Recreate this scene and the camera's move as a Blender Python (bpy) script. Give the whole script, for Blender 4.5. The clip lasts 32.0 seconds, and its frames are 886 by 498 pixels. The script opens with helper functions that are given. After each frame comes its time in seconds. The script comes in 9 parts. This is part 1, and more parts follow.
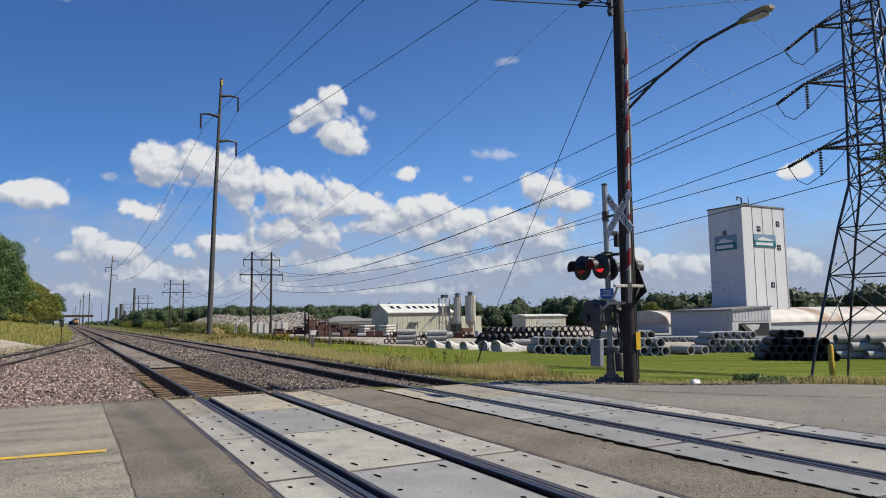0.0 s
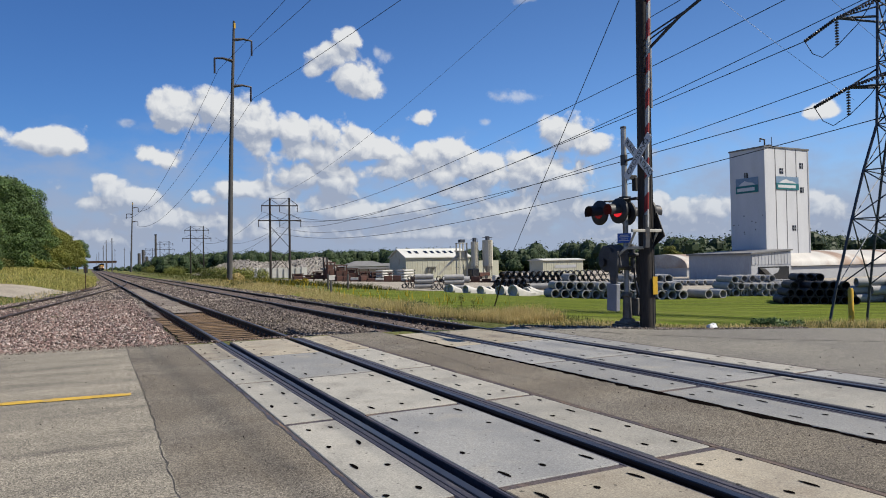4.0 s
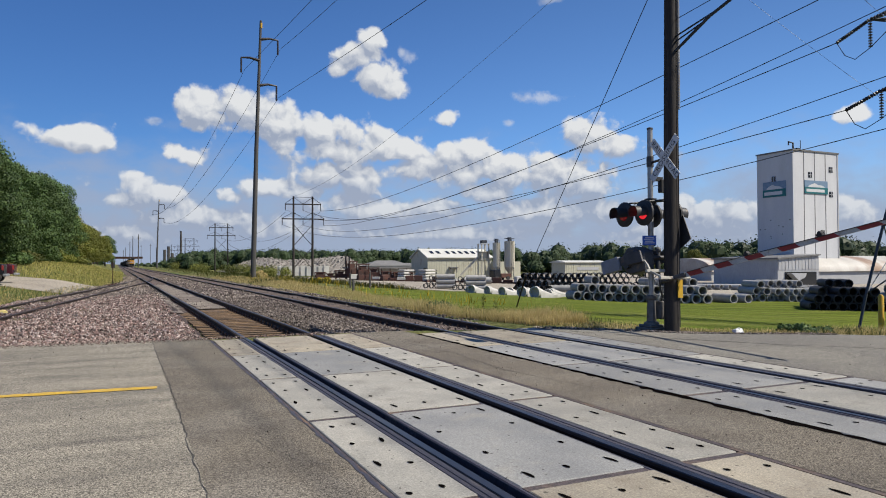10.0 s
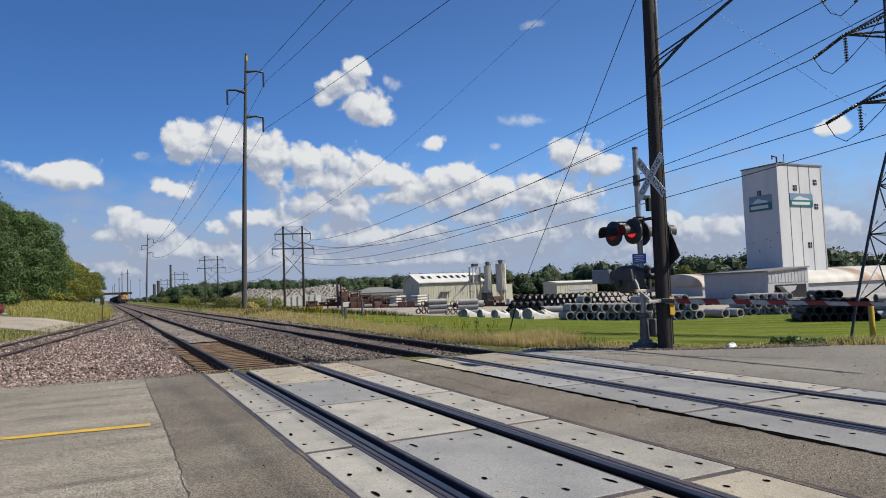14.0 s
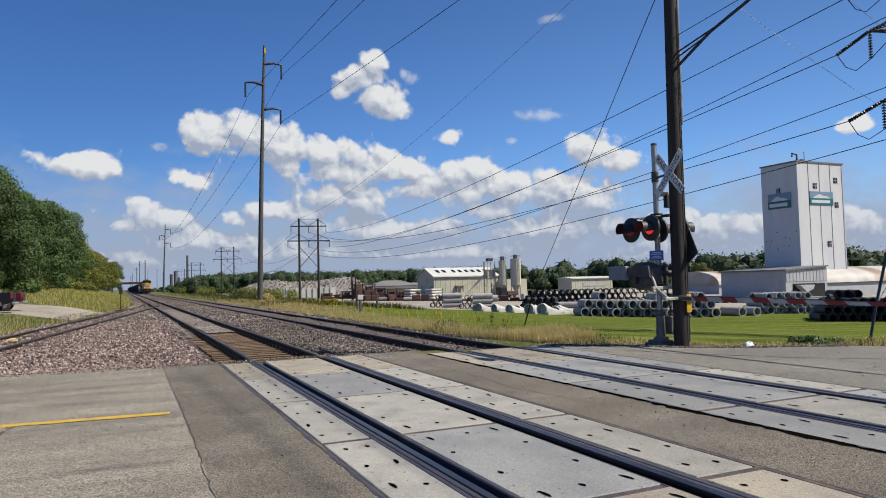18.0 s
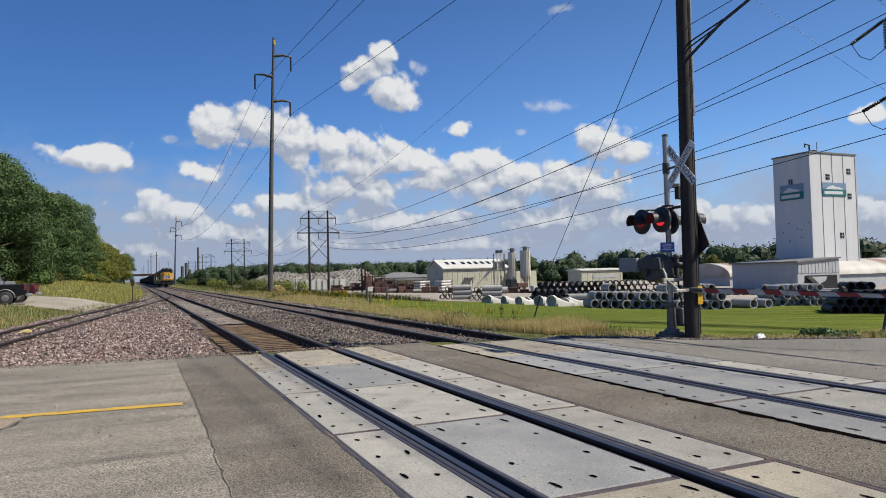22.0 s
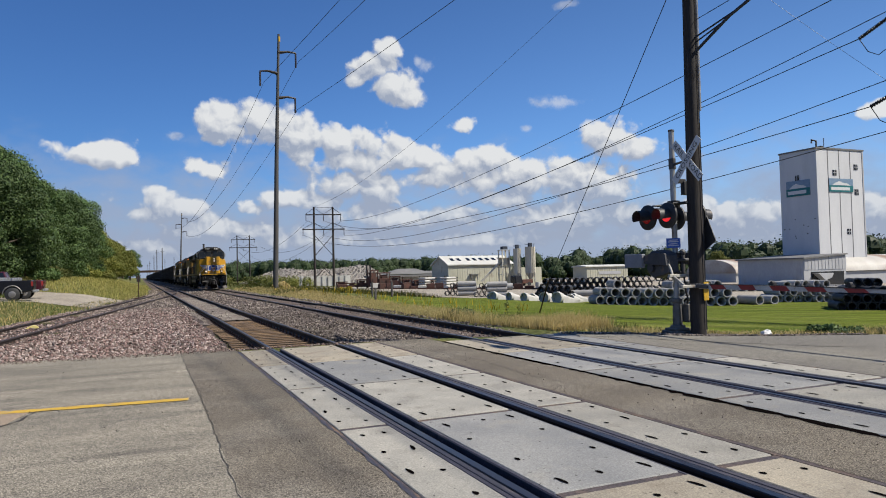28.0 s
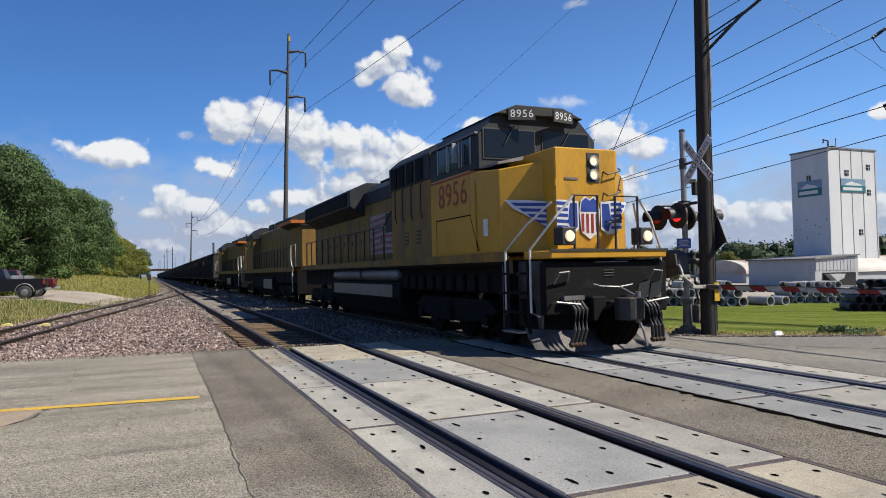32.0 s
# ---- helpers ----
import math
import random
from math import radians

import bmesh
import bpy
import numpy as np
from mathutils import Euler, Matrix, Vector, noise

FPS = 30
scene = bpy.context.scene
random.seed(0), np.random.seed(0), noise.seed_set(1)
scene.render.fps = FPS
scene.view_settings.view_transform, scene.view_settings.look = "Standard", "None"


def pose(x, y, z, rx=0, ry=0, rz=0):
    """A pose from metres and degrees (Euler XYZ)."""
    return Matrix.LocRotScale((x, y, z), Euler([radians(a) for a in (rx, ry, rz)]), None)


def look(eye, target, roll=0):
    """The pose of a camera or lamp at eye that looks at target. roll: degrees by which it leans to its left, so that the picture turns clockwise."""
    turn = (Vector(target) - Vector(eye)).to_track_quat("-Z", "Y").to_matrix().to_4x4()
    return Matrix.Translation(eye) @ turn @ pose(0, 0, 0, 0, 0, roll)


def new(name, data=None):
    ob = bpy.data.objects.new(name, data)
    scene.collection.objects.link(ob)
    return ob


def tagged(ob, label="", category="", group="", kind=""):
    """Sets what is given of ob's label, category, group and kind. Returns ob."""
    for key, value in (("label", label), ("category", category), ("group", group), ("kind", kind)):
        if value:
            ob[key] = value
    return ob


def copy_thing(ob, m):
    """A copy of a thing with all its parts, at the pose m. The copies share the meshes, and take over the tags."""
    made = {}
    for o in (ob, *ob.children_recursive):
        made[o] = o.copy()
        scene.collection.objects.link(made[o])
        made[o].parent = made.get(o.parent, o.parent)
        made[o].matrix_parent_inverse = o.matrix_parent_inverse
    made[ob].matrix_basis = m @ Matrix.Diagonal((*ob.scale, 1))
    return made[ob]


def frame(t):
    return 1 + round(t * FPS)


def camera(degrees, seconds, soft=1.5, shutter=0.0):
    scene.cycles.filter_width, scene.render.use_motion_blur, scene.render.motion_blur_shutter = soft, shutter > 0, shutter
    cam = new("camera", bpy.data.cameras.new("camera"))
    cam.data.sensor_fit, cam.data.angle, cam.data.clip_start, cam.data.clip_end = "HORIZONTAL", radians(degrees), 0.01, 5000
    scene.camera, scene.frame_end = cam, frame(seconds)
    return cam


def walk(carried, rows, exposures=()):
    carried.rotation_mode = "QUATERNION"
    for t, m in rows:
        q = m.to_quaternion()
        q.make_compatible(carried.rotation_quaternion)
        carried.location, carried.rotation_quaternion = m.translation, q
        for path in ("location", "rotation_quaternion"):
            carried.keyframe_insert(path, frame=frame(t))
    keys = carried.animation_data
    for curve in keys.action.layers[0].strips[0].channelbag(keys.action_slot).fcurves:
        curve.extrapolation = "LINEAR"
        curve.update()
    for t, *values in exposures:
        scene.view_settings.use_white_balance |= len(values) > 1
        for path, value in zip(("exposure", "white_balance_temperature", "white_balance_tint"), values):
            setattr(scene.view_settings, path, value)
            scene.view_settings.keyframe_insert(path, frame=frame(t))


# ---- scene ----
cam = camera(65.7, 32.0, 1.0)
PATH = [
    (0, (-0.215, -0.114, 1.596), (0.73, 1.637, 1.795), -0.8),
    (0.5, (-0.177, -0.099, 1.636), (0.751, 1.666, 1.791), -0.9),
    (1, (-0.175, -0.093, 1.626), (0.756, 1.674, 1.732), -1.3),
    (1.5, (-0.165, -0.08, 1.626), (0.764, 1.689, 1.708), -1.0),
    (2, (-0.165, -0.077, 1.622), (0.759, 1.695, 1.685), -1.1),
    (2.5, (-0.165, -0.075, 1.621), (0.756, 1.7, 1.677), -1.0),
    (4.5, (-0.166, -0.09, 1.621), (0.733, 1.697, 1.657), -1.1),
    (5, (-0.153, -0.081, 1.617), (0.743, 1.707, 1.649), -1.2),
    (5.5, (-0.156, -0.082, 1.617), (0.735, 1.709, 1.633), -1.3),
    (6, (-0.15, -0.062, 1.613), (0.746, 1.726, 1.623), -1.0),
    (6.5, (-0.149, -0.074, 1.616), (0.752, 1.711, 1.633), -1.0),
    (7, (-0.15, -0.079, 1.615), (0.749, 1.707, 1.635), -1.0),
    (7.5, (-0.16, -0.077, 1.618), (0.732, 1.713, 1.643), -0.8),
    (8, (-0.158, -0.072, 1.619), (0.725, 1.722, 1.653), -0.8),
    (8.5, (-0.164, -0.079, 1.615), (0.715, 1.717, 1.648), -0.9),
    (9, (-0.16, -0.065, 1.623), (0.684, 1.748, 1.661), -1.3),
    (9.5, (-0.188, -0.083, 1.615), (0.669, 1.723, 1.672), -1.2),
    (10, (-0.193, -0.064, 1.606), (0.653, 1.748, 1.647), -0.2),
    (10.5, (-0.204, -0.051, 1.606), (0.653, 1.755, 1.67), -1.6),
    (11, (-0.207, -0.064, 1.604), (0.67, 1.733, 1.674), -2.1),
    (11.5, (-0.185, -0.053, 1.612), (0.734, 1.723, 1.678), -2.6),
    (12, (-0.181, -0.041, 1.617), (0.715, 1.745, 1.695), -1.9),
    (12.5, (-0.191, -0.057, 1.612), (0.686, 1.739, 1.687), -1.4),
    (13, (-0.193, -0.051, 1.614), (0.684, 1.745, 1.695), -1.2),
    (13.5, (-0.18, -0.099, 1.613), (0.7, 1.695, 1.708), -1.2),
    (14, (-0.205, -0.084, 1.616), (0.665, 1.713, 1.728), -2.2),
    (14.5, (-0.196, -0.057, 1.612), (0.669, 1.743, 1.721), -2.1),
    (16.5, (-0.238, -0.089, 1.615), (0.606, 1.722, 1.715), -1.4),
    (17, (-0.241, -0.081, 1.619), (0.578, 1.741, 1.713), -1.4),
    (17.5, (-0.25, -0.087, 1.616), (0.57, 1.735, 1.711), -1.4),
    (18, (-0.253, -0.09, 1.621), (0.578, 1.726, 1.717), -1.4),
    (18.5, (-0.255, -0.088, 1.619), (0.572, 1.731, 1.715), -1.4),
    (19, (-0.256, -0.076, 1.623), (0.562, 1.747, 1.716), -1.4),
    (19.5, (-0.264, -0.093, 1.619), (0.554, 1.73, 1.717), -1.4),
    (20, (-0.257, -0.086, 1.616), (0.559, 1.738, 1.709), -1.2),
    (20.5, (-0.262, -0.095, 1.62), (0.557, 1.727, 1.708), -1.5),
    (21, (-0.258, -0.087, 1.619), (0.558, 1.737, 1.7), -1.6),
    (21.5, (-0.256, -0.083, 1.615), (0.556, 1.744, 1.69), -1.6),
    (22, (-0.265, -0.088, 1.621), (0.541, 1.741, 1.694), -1.4),
    (22.5, (-0.262, -0.077, 1.62), (0.54, 1.753, 1.693), -1.4),
    (23, (-0.264, -0.086, 1.619), (0.533, 1.747, 1.691), -1.4),
    (23.5, (-0.263, -0.086, 1.616), (0.534, 1.747, 1.686), -1.5),
    (24, (-0.257, -0.084, 1.617), (0.538, 1.75, 1.689), -1.5),
    (24.5, (-0.261, -0.079, 1.62), (0.537, 1.753, 1.693), -1.4),
    (25, (-0.261, -0.084, 1.616), (0.538, 1.747, 1.691), -1.4),
    (25.5, (-0.26, -0.085, 1.618), (0.543, 1.745, 1.686), -1.5),
    (27.5, (-0.262, -0.079, 1.617), (0.539, 1.753, 1.682), -1.7),
    (28, (-0.262, -0.068, 1.61), (0.531, 1.768, 1.673), -1.4),
    (28.5, (-0.265, -0.063, 1.608), (0.509, 1.78, 1.665), -1.4),
    (29, (-0.276, -0.077, 1.61), (0.489, 1.77, 1.663), -1.2),
    (29.5, (-0.278, -0.075, 1.611), (0.485, 1.772, 1.665), -1.3),
    (30, (-0.279, -0.067, 1.611), (0.489, 1.779, 1.669), -1.3),
    (30.5, (-0.279, -0.077, 1.613), (0.49, 1.768, 1.673), -1.2),
    (31, (-0.28, -0.076, 1.61), (0.489, 1.77, 1.67), -1.1),
    (31.5, (-0.282, -0.071, 1.613), (0.487, 1.775, 1.672), -1.2),
    (32, (-0.278, -0.065, 1.613), (0.491, 1.78, 1.675), -1.2),
]
walk(cam, [(t, look(eye, target, roll)) for t, eye, target, roll in PATH], [(0, 0.6), (31, 0.6), (32, 0.78)])

# ---- light: a clear September noon sky with fair-weather clouds, one sun ----
SUN_TO = Vector((0.68, -0.55, 1.0)).normalized()
sun = new("sun", bpy.data.lights.new("sun", "SUN"))
sun.data.energy, sun.data.angle, sun.data.color = 5.0, radians(0.53), (1.0, 0.93, 0.82)
sun.matrix_world = look(SUN_TO * 100, (0, 0, 0))
scene.view_settings.exposure = 0.6


def blob_rows():
    """Cumulus heaps of the sky: azimuth and elevation in degrees (azimuth from the track, to the right), half width, half height."""
    return [
        (6.0, 12.1, 2.4, 1.6), (8.4, 12.5, 2.2, 1.7), (10.2, 12.0, 2.5, 1.9), (11.8, 11.1, 1.6, 1.6), (11.8, 9.8, 1.0, 0.7), (19.0, 18.3, 1.1, 1.0),
        (18.2, 16.9, 1.7, 1.3), (20.0, 15.3, 1.9, 1.4), (21.0, 14.4, 1.2, 0.9), (16.7, 15.7, 0.7, 0.7), (25.0, 11.9, 1.2, 0.7),
        (-3.3, 9.4, 2.8, 0.9), (-1.9, 9.3, 1.2, 0.7), (5.0, 8.4, 1.5, 0.8), (37.5, 10.2, 2.8, 1.4), (39.3, 9.7, 1.7, 0.9), (36.1, 10.7, 1.6, 1.1),
        (0.9, 6.0, 1.7, 1.1), (2.4, 5.4, 1.8, 0.9), (0.4, 4.8, 2.1, 1.0), (-0.6, 5.0, 1.2, 0.6), (15.2, 10.7, 1.9, 1.4), (17.3, 11.0, 2.2, 1.3),
        (16.1, 9.2, 2.8, 1.6), (15.6, 7.5, 2.6, 1.5), (17.7, 6.8, 1.9, 1.4), (19.9, 9.4, 1.9, 1.4), (22.0, 9.3, 1.9, 1.1), (23.2, 7.9, 2.8, 1.6),
        (25.1, 8.8, 1.9, 1.1), (27.2, 9.2, 2.0, 1.1), (26.5, 7.4, 2.8, 1.4), (29.5, 8.0, 1.8, 1.3), (31.2, 7.4, 2.1, 1.5), (33.5, 7.6, 1.9, 1.7),
        (36.2, 7.0, 2.1, 1.8), (37.8, 6.4, 1.8, 1.4), (28.8, 5.9, 2.8, 1.2), (11.0, 6.2, 2.5, 0.9), (13.1, 5.7, 1.8, 0.8), (7.9, 5.5, 1.8, 0.8),
        (44.4, 4.5, 1.5, 1.1), (46.1, 3.7, 2.1, 1.1), (48.1, 3.4, 1.7, 0.9), (56.2, 3.4, 1.7, 1.2), (56.1, 10.3, 1.3, 0.6), (20.2, 4.4, 9.4, 1.2),
        (4.9, 3.7, 7.4, 1.2), (33.4, 4.1, 8.8, 1.4), (45.2, 2.5, 6.4, 1.1), (13.7, 2.9, 9.2, 1.0), (27.8, 2.6, 10.4, 0.9), (0.4, 2.4, 5.0, 0.9),
        (54.0, 1.7, 4.2, 0.9), (-14.0, 5.0, 9.0, 2.4), (78.0, 6.0, 9.0, 3.0), (120.0, 9.0, 14.0, 4.0), (-60.0, 8.0, 14.0, 3.5),
        (170.0, 12.0, 12.0, 5.0), (-120.0, 10.0, 12.0, 4.0),
    ]


def wisp_rows():
    return [
        (33.0, 13.3, 2.6, 0.7), (30.7, 11.6, 0.7, 0.4), (22.2, 17.1, 0.9, 1.0), (21.5, 17.3, 0.7, 0.6), (2.5, 10.9, 1.0, 0.4),
        (34.2, 20.8, 1.2, 0.4), (-2.3, 23.5, 2.8, 1.1), (10.4, 25.1, 1.4, 0.5), (43.8, 8.5, 0.7, 0.4),
    ]


def make_world():
    world = bpy.data.worlds.new("sky")
    scene.world = world
    world.use_nodes = True
    nt = world.node_tree
    nt.nodes.clear()
    N, L = nt.nodes.new, nt.links.new

    def math_node(op, a, b=None, c=None, clamp=False):
        n = N("ShaderNodeMath")
        n.operation, n.use_clamp = op, clamp
        for i, v in enumerate((a, b, c)):
            if v is None:
                continue
            if isinstance(v, (int, float)):
                n.inputs[i].default_value = v
            else:
                L(v, n.inputs[i])
        return n.outputs[0]

    def vec_node(op, a, b=None):
        n = N("ShaderNodeVectorMath")
        n.operation = op
        for i, v in enumerate((a, b)):
            if v is None:
                continue
            if isinstance(v, tuple):
                n.inputs[i].default_value = v
            else:
                L(v, n.inputs[i])
        return n

    def noise_node(vector, scale, detail, rough=0.55):
        n = N("ShaderNodeTexNoise")
        n.inputs["Scale"].default_value, n.inputs["Detail"].default_value, n.inputs["Roughness"].default_value = scale, detail, rough
        L(vector, n.inputs["Vector"])
        return n.outputs["Fac"]

    def noise_colour(vector, scale):
        n = N("ShaderNodeTexNoise")
        n.inputs["Scale"].default_value, n.inputs["Detail"].default_value = scale, 3.0
        L(vector, n.inputs["Vector"])
        return n.outputs["Color"]

    coord = N("ShaderNodeTexCoord").outputs["Generated"]
    sep = N("ShaderNodeSeparateXYZ")
    L(coord, sep.inputs[0])
    x, y, z = sep.outputs
    az = math_node("ARCTAN2", x, y)
    el = math_node("ARCSINE", z)
    # wobble so that heaps have cauliflower edges
    warp = noise_node(coord, 9.0, 2.0)
    warp2 = noise_node(vec_node("ADD", coord, (3.1, 7.7, 1.3)).outputs[0], 9.0, 2.0)
    azw = math_node("MULTIPLY_ADD", math_node("SUBTRACT", warp, 0.5), 0.05, az)
    elw = math_node("MULTIPLY_ADD", math_node("SUBTRACT", warp2, 0.5), 0.022, el)
    comb = N("ShaderNodeCombineXYZ")
    L(azw, comb.inputs[0]), L(elw, comb.inputs[1])
    at = comb.outputs[0]

    def heap(rows, at):
        total = None
        for a, e, w, h in rows:
            off = vec_node("SUBTRACT", at, (radians(a), radians(e), 0)).outputs[0]
            scaled = vec_node("MULTIPLY", off, (1 / radians(w), 1 / radians(h), 0)).outputs[0]
            near = math_node("SUBTRACT", 1.0, vec_node("LENGTH", scaled).outputs["Value"])
            total = near if total is None else math_node("SMOOTH_MAX", total, near, 0.25)
        return total

    def billow_node(vector, scale):
        """Rounded puffs: one minus the soft distance to scattered centres."""
        n = N("ShaderNodeTexVoronoi")
        n.feature = "SMOOTH_F1"
        n.inputs["Scale"].default_value, n.inputs["Smoothness"].default_value = scale, 0.35
        L(vector, n.inputs["Vector"])
        return math_node("SUBTRACT", 0.55, n.outputs["Distance"])

    def puffs(vector):
        total = math_node("MULTIPLY", billow_node(vector, 17.0), 0.95)
        total = math_node("MULTIPLY_ADD", billow_node(vector, 37.0), 0.6, total)
        total = math_node("MULTIPLY_ADD", billow_node(vector, 84.0), 0.32, total)
        return math_node("MULTIPLY_ADD", math_node("SUBTRACT", noise_node(vector, 60.0, 8.0, 0.66), 0.5), 0.75, total)

    mass = heap(blob_rows(), at)
    fine = noise_node(coord, 38.0, 9.0, 0.62)
    gaps = noise_node(vec_node("MULTIPLY", coord, (1.0, 1.0, 1.7)).outputs[0], 21.0, 4.0, 0.5)
    swirl = vec_node("ADD", coord, vec_node("MULTIPLY", vec_node("SUBTRACT", noise_colour(coord, 30.0), (0.5, 0.5, 0.5)).outputs[0], (0.03, 0.03, 0.03)).outputs[0]).outputs[0]
    puff = puffs(swirl)
    # the same puffs a little towards the sun: the difference shades them
    puff_sun = puffs(vec_node("ADD", swirl, (0.004, -0.002, 0.0085)).outputs[0])
    above = heap(blob_rows(), vec_node("ADD", at, (0.007, 0.02, 0.0)).outputs[0])
    body = math_node("MULTIPLY_ADD", puff, 1.05, math_node("SUBTRACT", mass, 0.1))
    body = math_node("MULTIPLY_ADD", math_node("SUBTRACT", gaps, 0.5), 0.9, body)
    edge = N("ShaderNodeMapRange")
    edge.interpolation_type = "SMOOTHSTEP"
    edge.inputs["From Min"].default_value, edge.inputs["From Max"].default_value = -0.18, 0.3
    L(body, edge.inputs["Value"])
    wisps = math_node("ADD", heap(wisp_rows(), at), math_node("MULTIPLY", math_node("SUBTRACT", fine, 0.5), 2.4))
    wedge = N("ShaderNodeMapRange")
    wedge.interpolation_type = "SMOOTHSTEP"
    wedge.inputs["From Min"].default_value, wedge.inputs["From Max"].default_value = 0.1, 0.9
    wedge.inputs["To Max"].default_value = 0.5
    L(wisps, wedge.inputs["Value"])
    thin = N("ShaderNodeMapRange")
    thin.inputs["From Min"].default_value, thin.inputs["From Max"].default_value = 0.02, 0.13
    thin.inputs["To Min"].default_value, thin.inputs["To Max"].default_value = 0.55, 1.0
    L(el, thin.inputs["Value"])
    cover = math_node("MULTIPLY", math_node("MAXIMUM", edge.outputs[0], wedge.outputs[0]), thin.outputs[0])
    relief = math_node("MULTIPLY", math_node("SUBTRACT", puff, puff_sun), 1.5)
    swell = math_node("MULTIPLY", math_node("SUBTRACT", mass, above), 0.8)
    lit = math_node("ADD", math_node("MULTIPLY_ADD", math_node("SUBTRACT", gaps, 0.5), 0.8, math_node("ADD", relief, 0.3)), swell)
    # thick low banks are greyer below
    bank = N("ShaderNodeMapRange")
    bank.inputs["From Min"].default_value, bank.inputs["From Max"].default_value = 0.02, 0.15
    bank.inputs["To Min"].default_value, bank.inputs["To Max"].default_value = -0.42, 0.12
    L(el, bank.inputs["Value"])
    lit = math_node("ADD", lit, bank.outputs[0], clamp=True)
    tone = N("ShaderNodeMix")
    tone.data_type = "RGBA"
    tone.inputs["A"].default_value, tone.inputs["B"].default_value = (0.225, 0.26, 0.335, 1), (0.5, 0.51, 0.52, 1)
    L(lit, tone.inputs["Factor"])

    sky = N("ShaderNodeTexSky")
    sky.sky_type, sky.sun_disc = "NISHITA", False
    sky.sun_elevation, sky.sun_rotation = math.asin(SUN_TO.z), -math.atan2(SUN_TO.x, SUN_TO.y)
    sky.air_density, sky.dust_density, sky.ozone_density = 1.0, 0.15, 3.0
    skyc = N("ShaderNodeMix")
    skyc.data_type, skyc.blend_type = "RGBA", "MULTIPLY"
    skyc.inputs["Factor"].default_value = 1.0
    L(sky.outputs[0], skyc.inputs["A"])
    # deeper blue away from the sun, paler towards it
    side = N("ShaderNodeMapRange")
    side.interpolation_type = "SMOOTHSTEP"
    side.inputs["From Min"].default_value, side.inputs["From Max"].default_value = -0.15, 1.15
    L(az, side.inputs["Value"])
    tint = N("ShaderNodeMix")
    tint.data_type = "RGBA"
    tint.inputs["A"].default_value, tint.inputs["B"].default_value = (SKY_K * 0.49, SKY_K * 0.81, SKY_K * 1.27, 1), (SKY_K * 0.78, SKY_K * 1.06, SKY_K * 1.42, 1)
    L(side.outputs[0], tint.inputs["Factor"])
    L(tint.outputs["Result"], skyc.inputs["B"])
    # lavender haze low over the horizon, thinning upwards unevenly
    haze = N("ShaderNodeMapRange")
    haze.interpolation_type = "SMOOTHSTEP"
    haze.inputs["From Min"].default_value, haze.inputs["From Max"].default_value = 0.05, 0.2
    haze.inputs["To Min"].default_value, haze.inputs["To Max"].default_value = 0.95, 0.0
    L(math_node("MULTIPLY_ADD", math_node("SUBTRACT", gaps, 0.5), -0.14, el), haze.inputs["Value"])
    hazed = N("ShaderNodeMix")
    hazed.data_type = "RGBA"
    L(haze.outputs[0], hazed.inputs["Factor"]), L(skyc.outputs["Result"], hazed.inputs["A"])
    hazed.inputs["B"].default_value = (0.222, 0.265, 0.36, 1)
    mix = N("ShaderNodeMix")
    mix.data_type = "RGBA"
    L(cover, mix.inputs["Factor"]), L(hazed.outputs["Result"], mix.inputs["A"]), L(tone.outputs["Result"], mix.inputs["B"])
    back = N("ShaderNodeBackground")
    back.inputs["Strength"].default_value = 1.0
    L(mix.outputs["Result"], back.inputs["Color"])
    out = N("ShaderNodeOutputWorld")
    L(back.outputs[0], out.inputs["Surface"])


SKY_K = 0.0558
make_world()

# ---- materials ----
CONTRAST_K = 0.655   # every base colour is scaled down by this, against raised exposure, to deepen shade


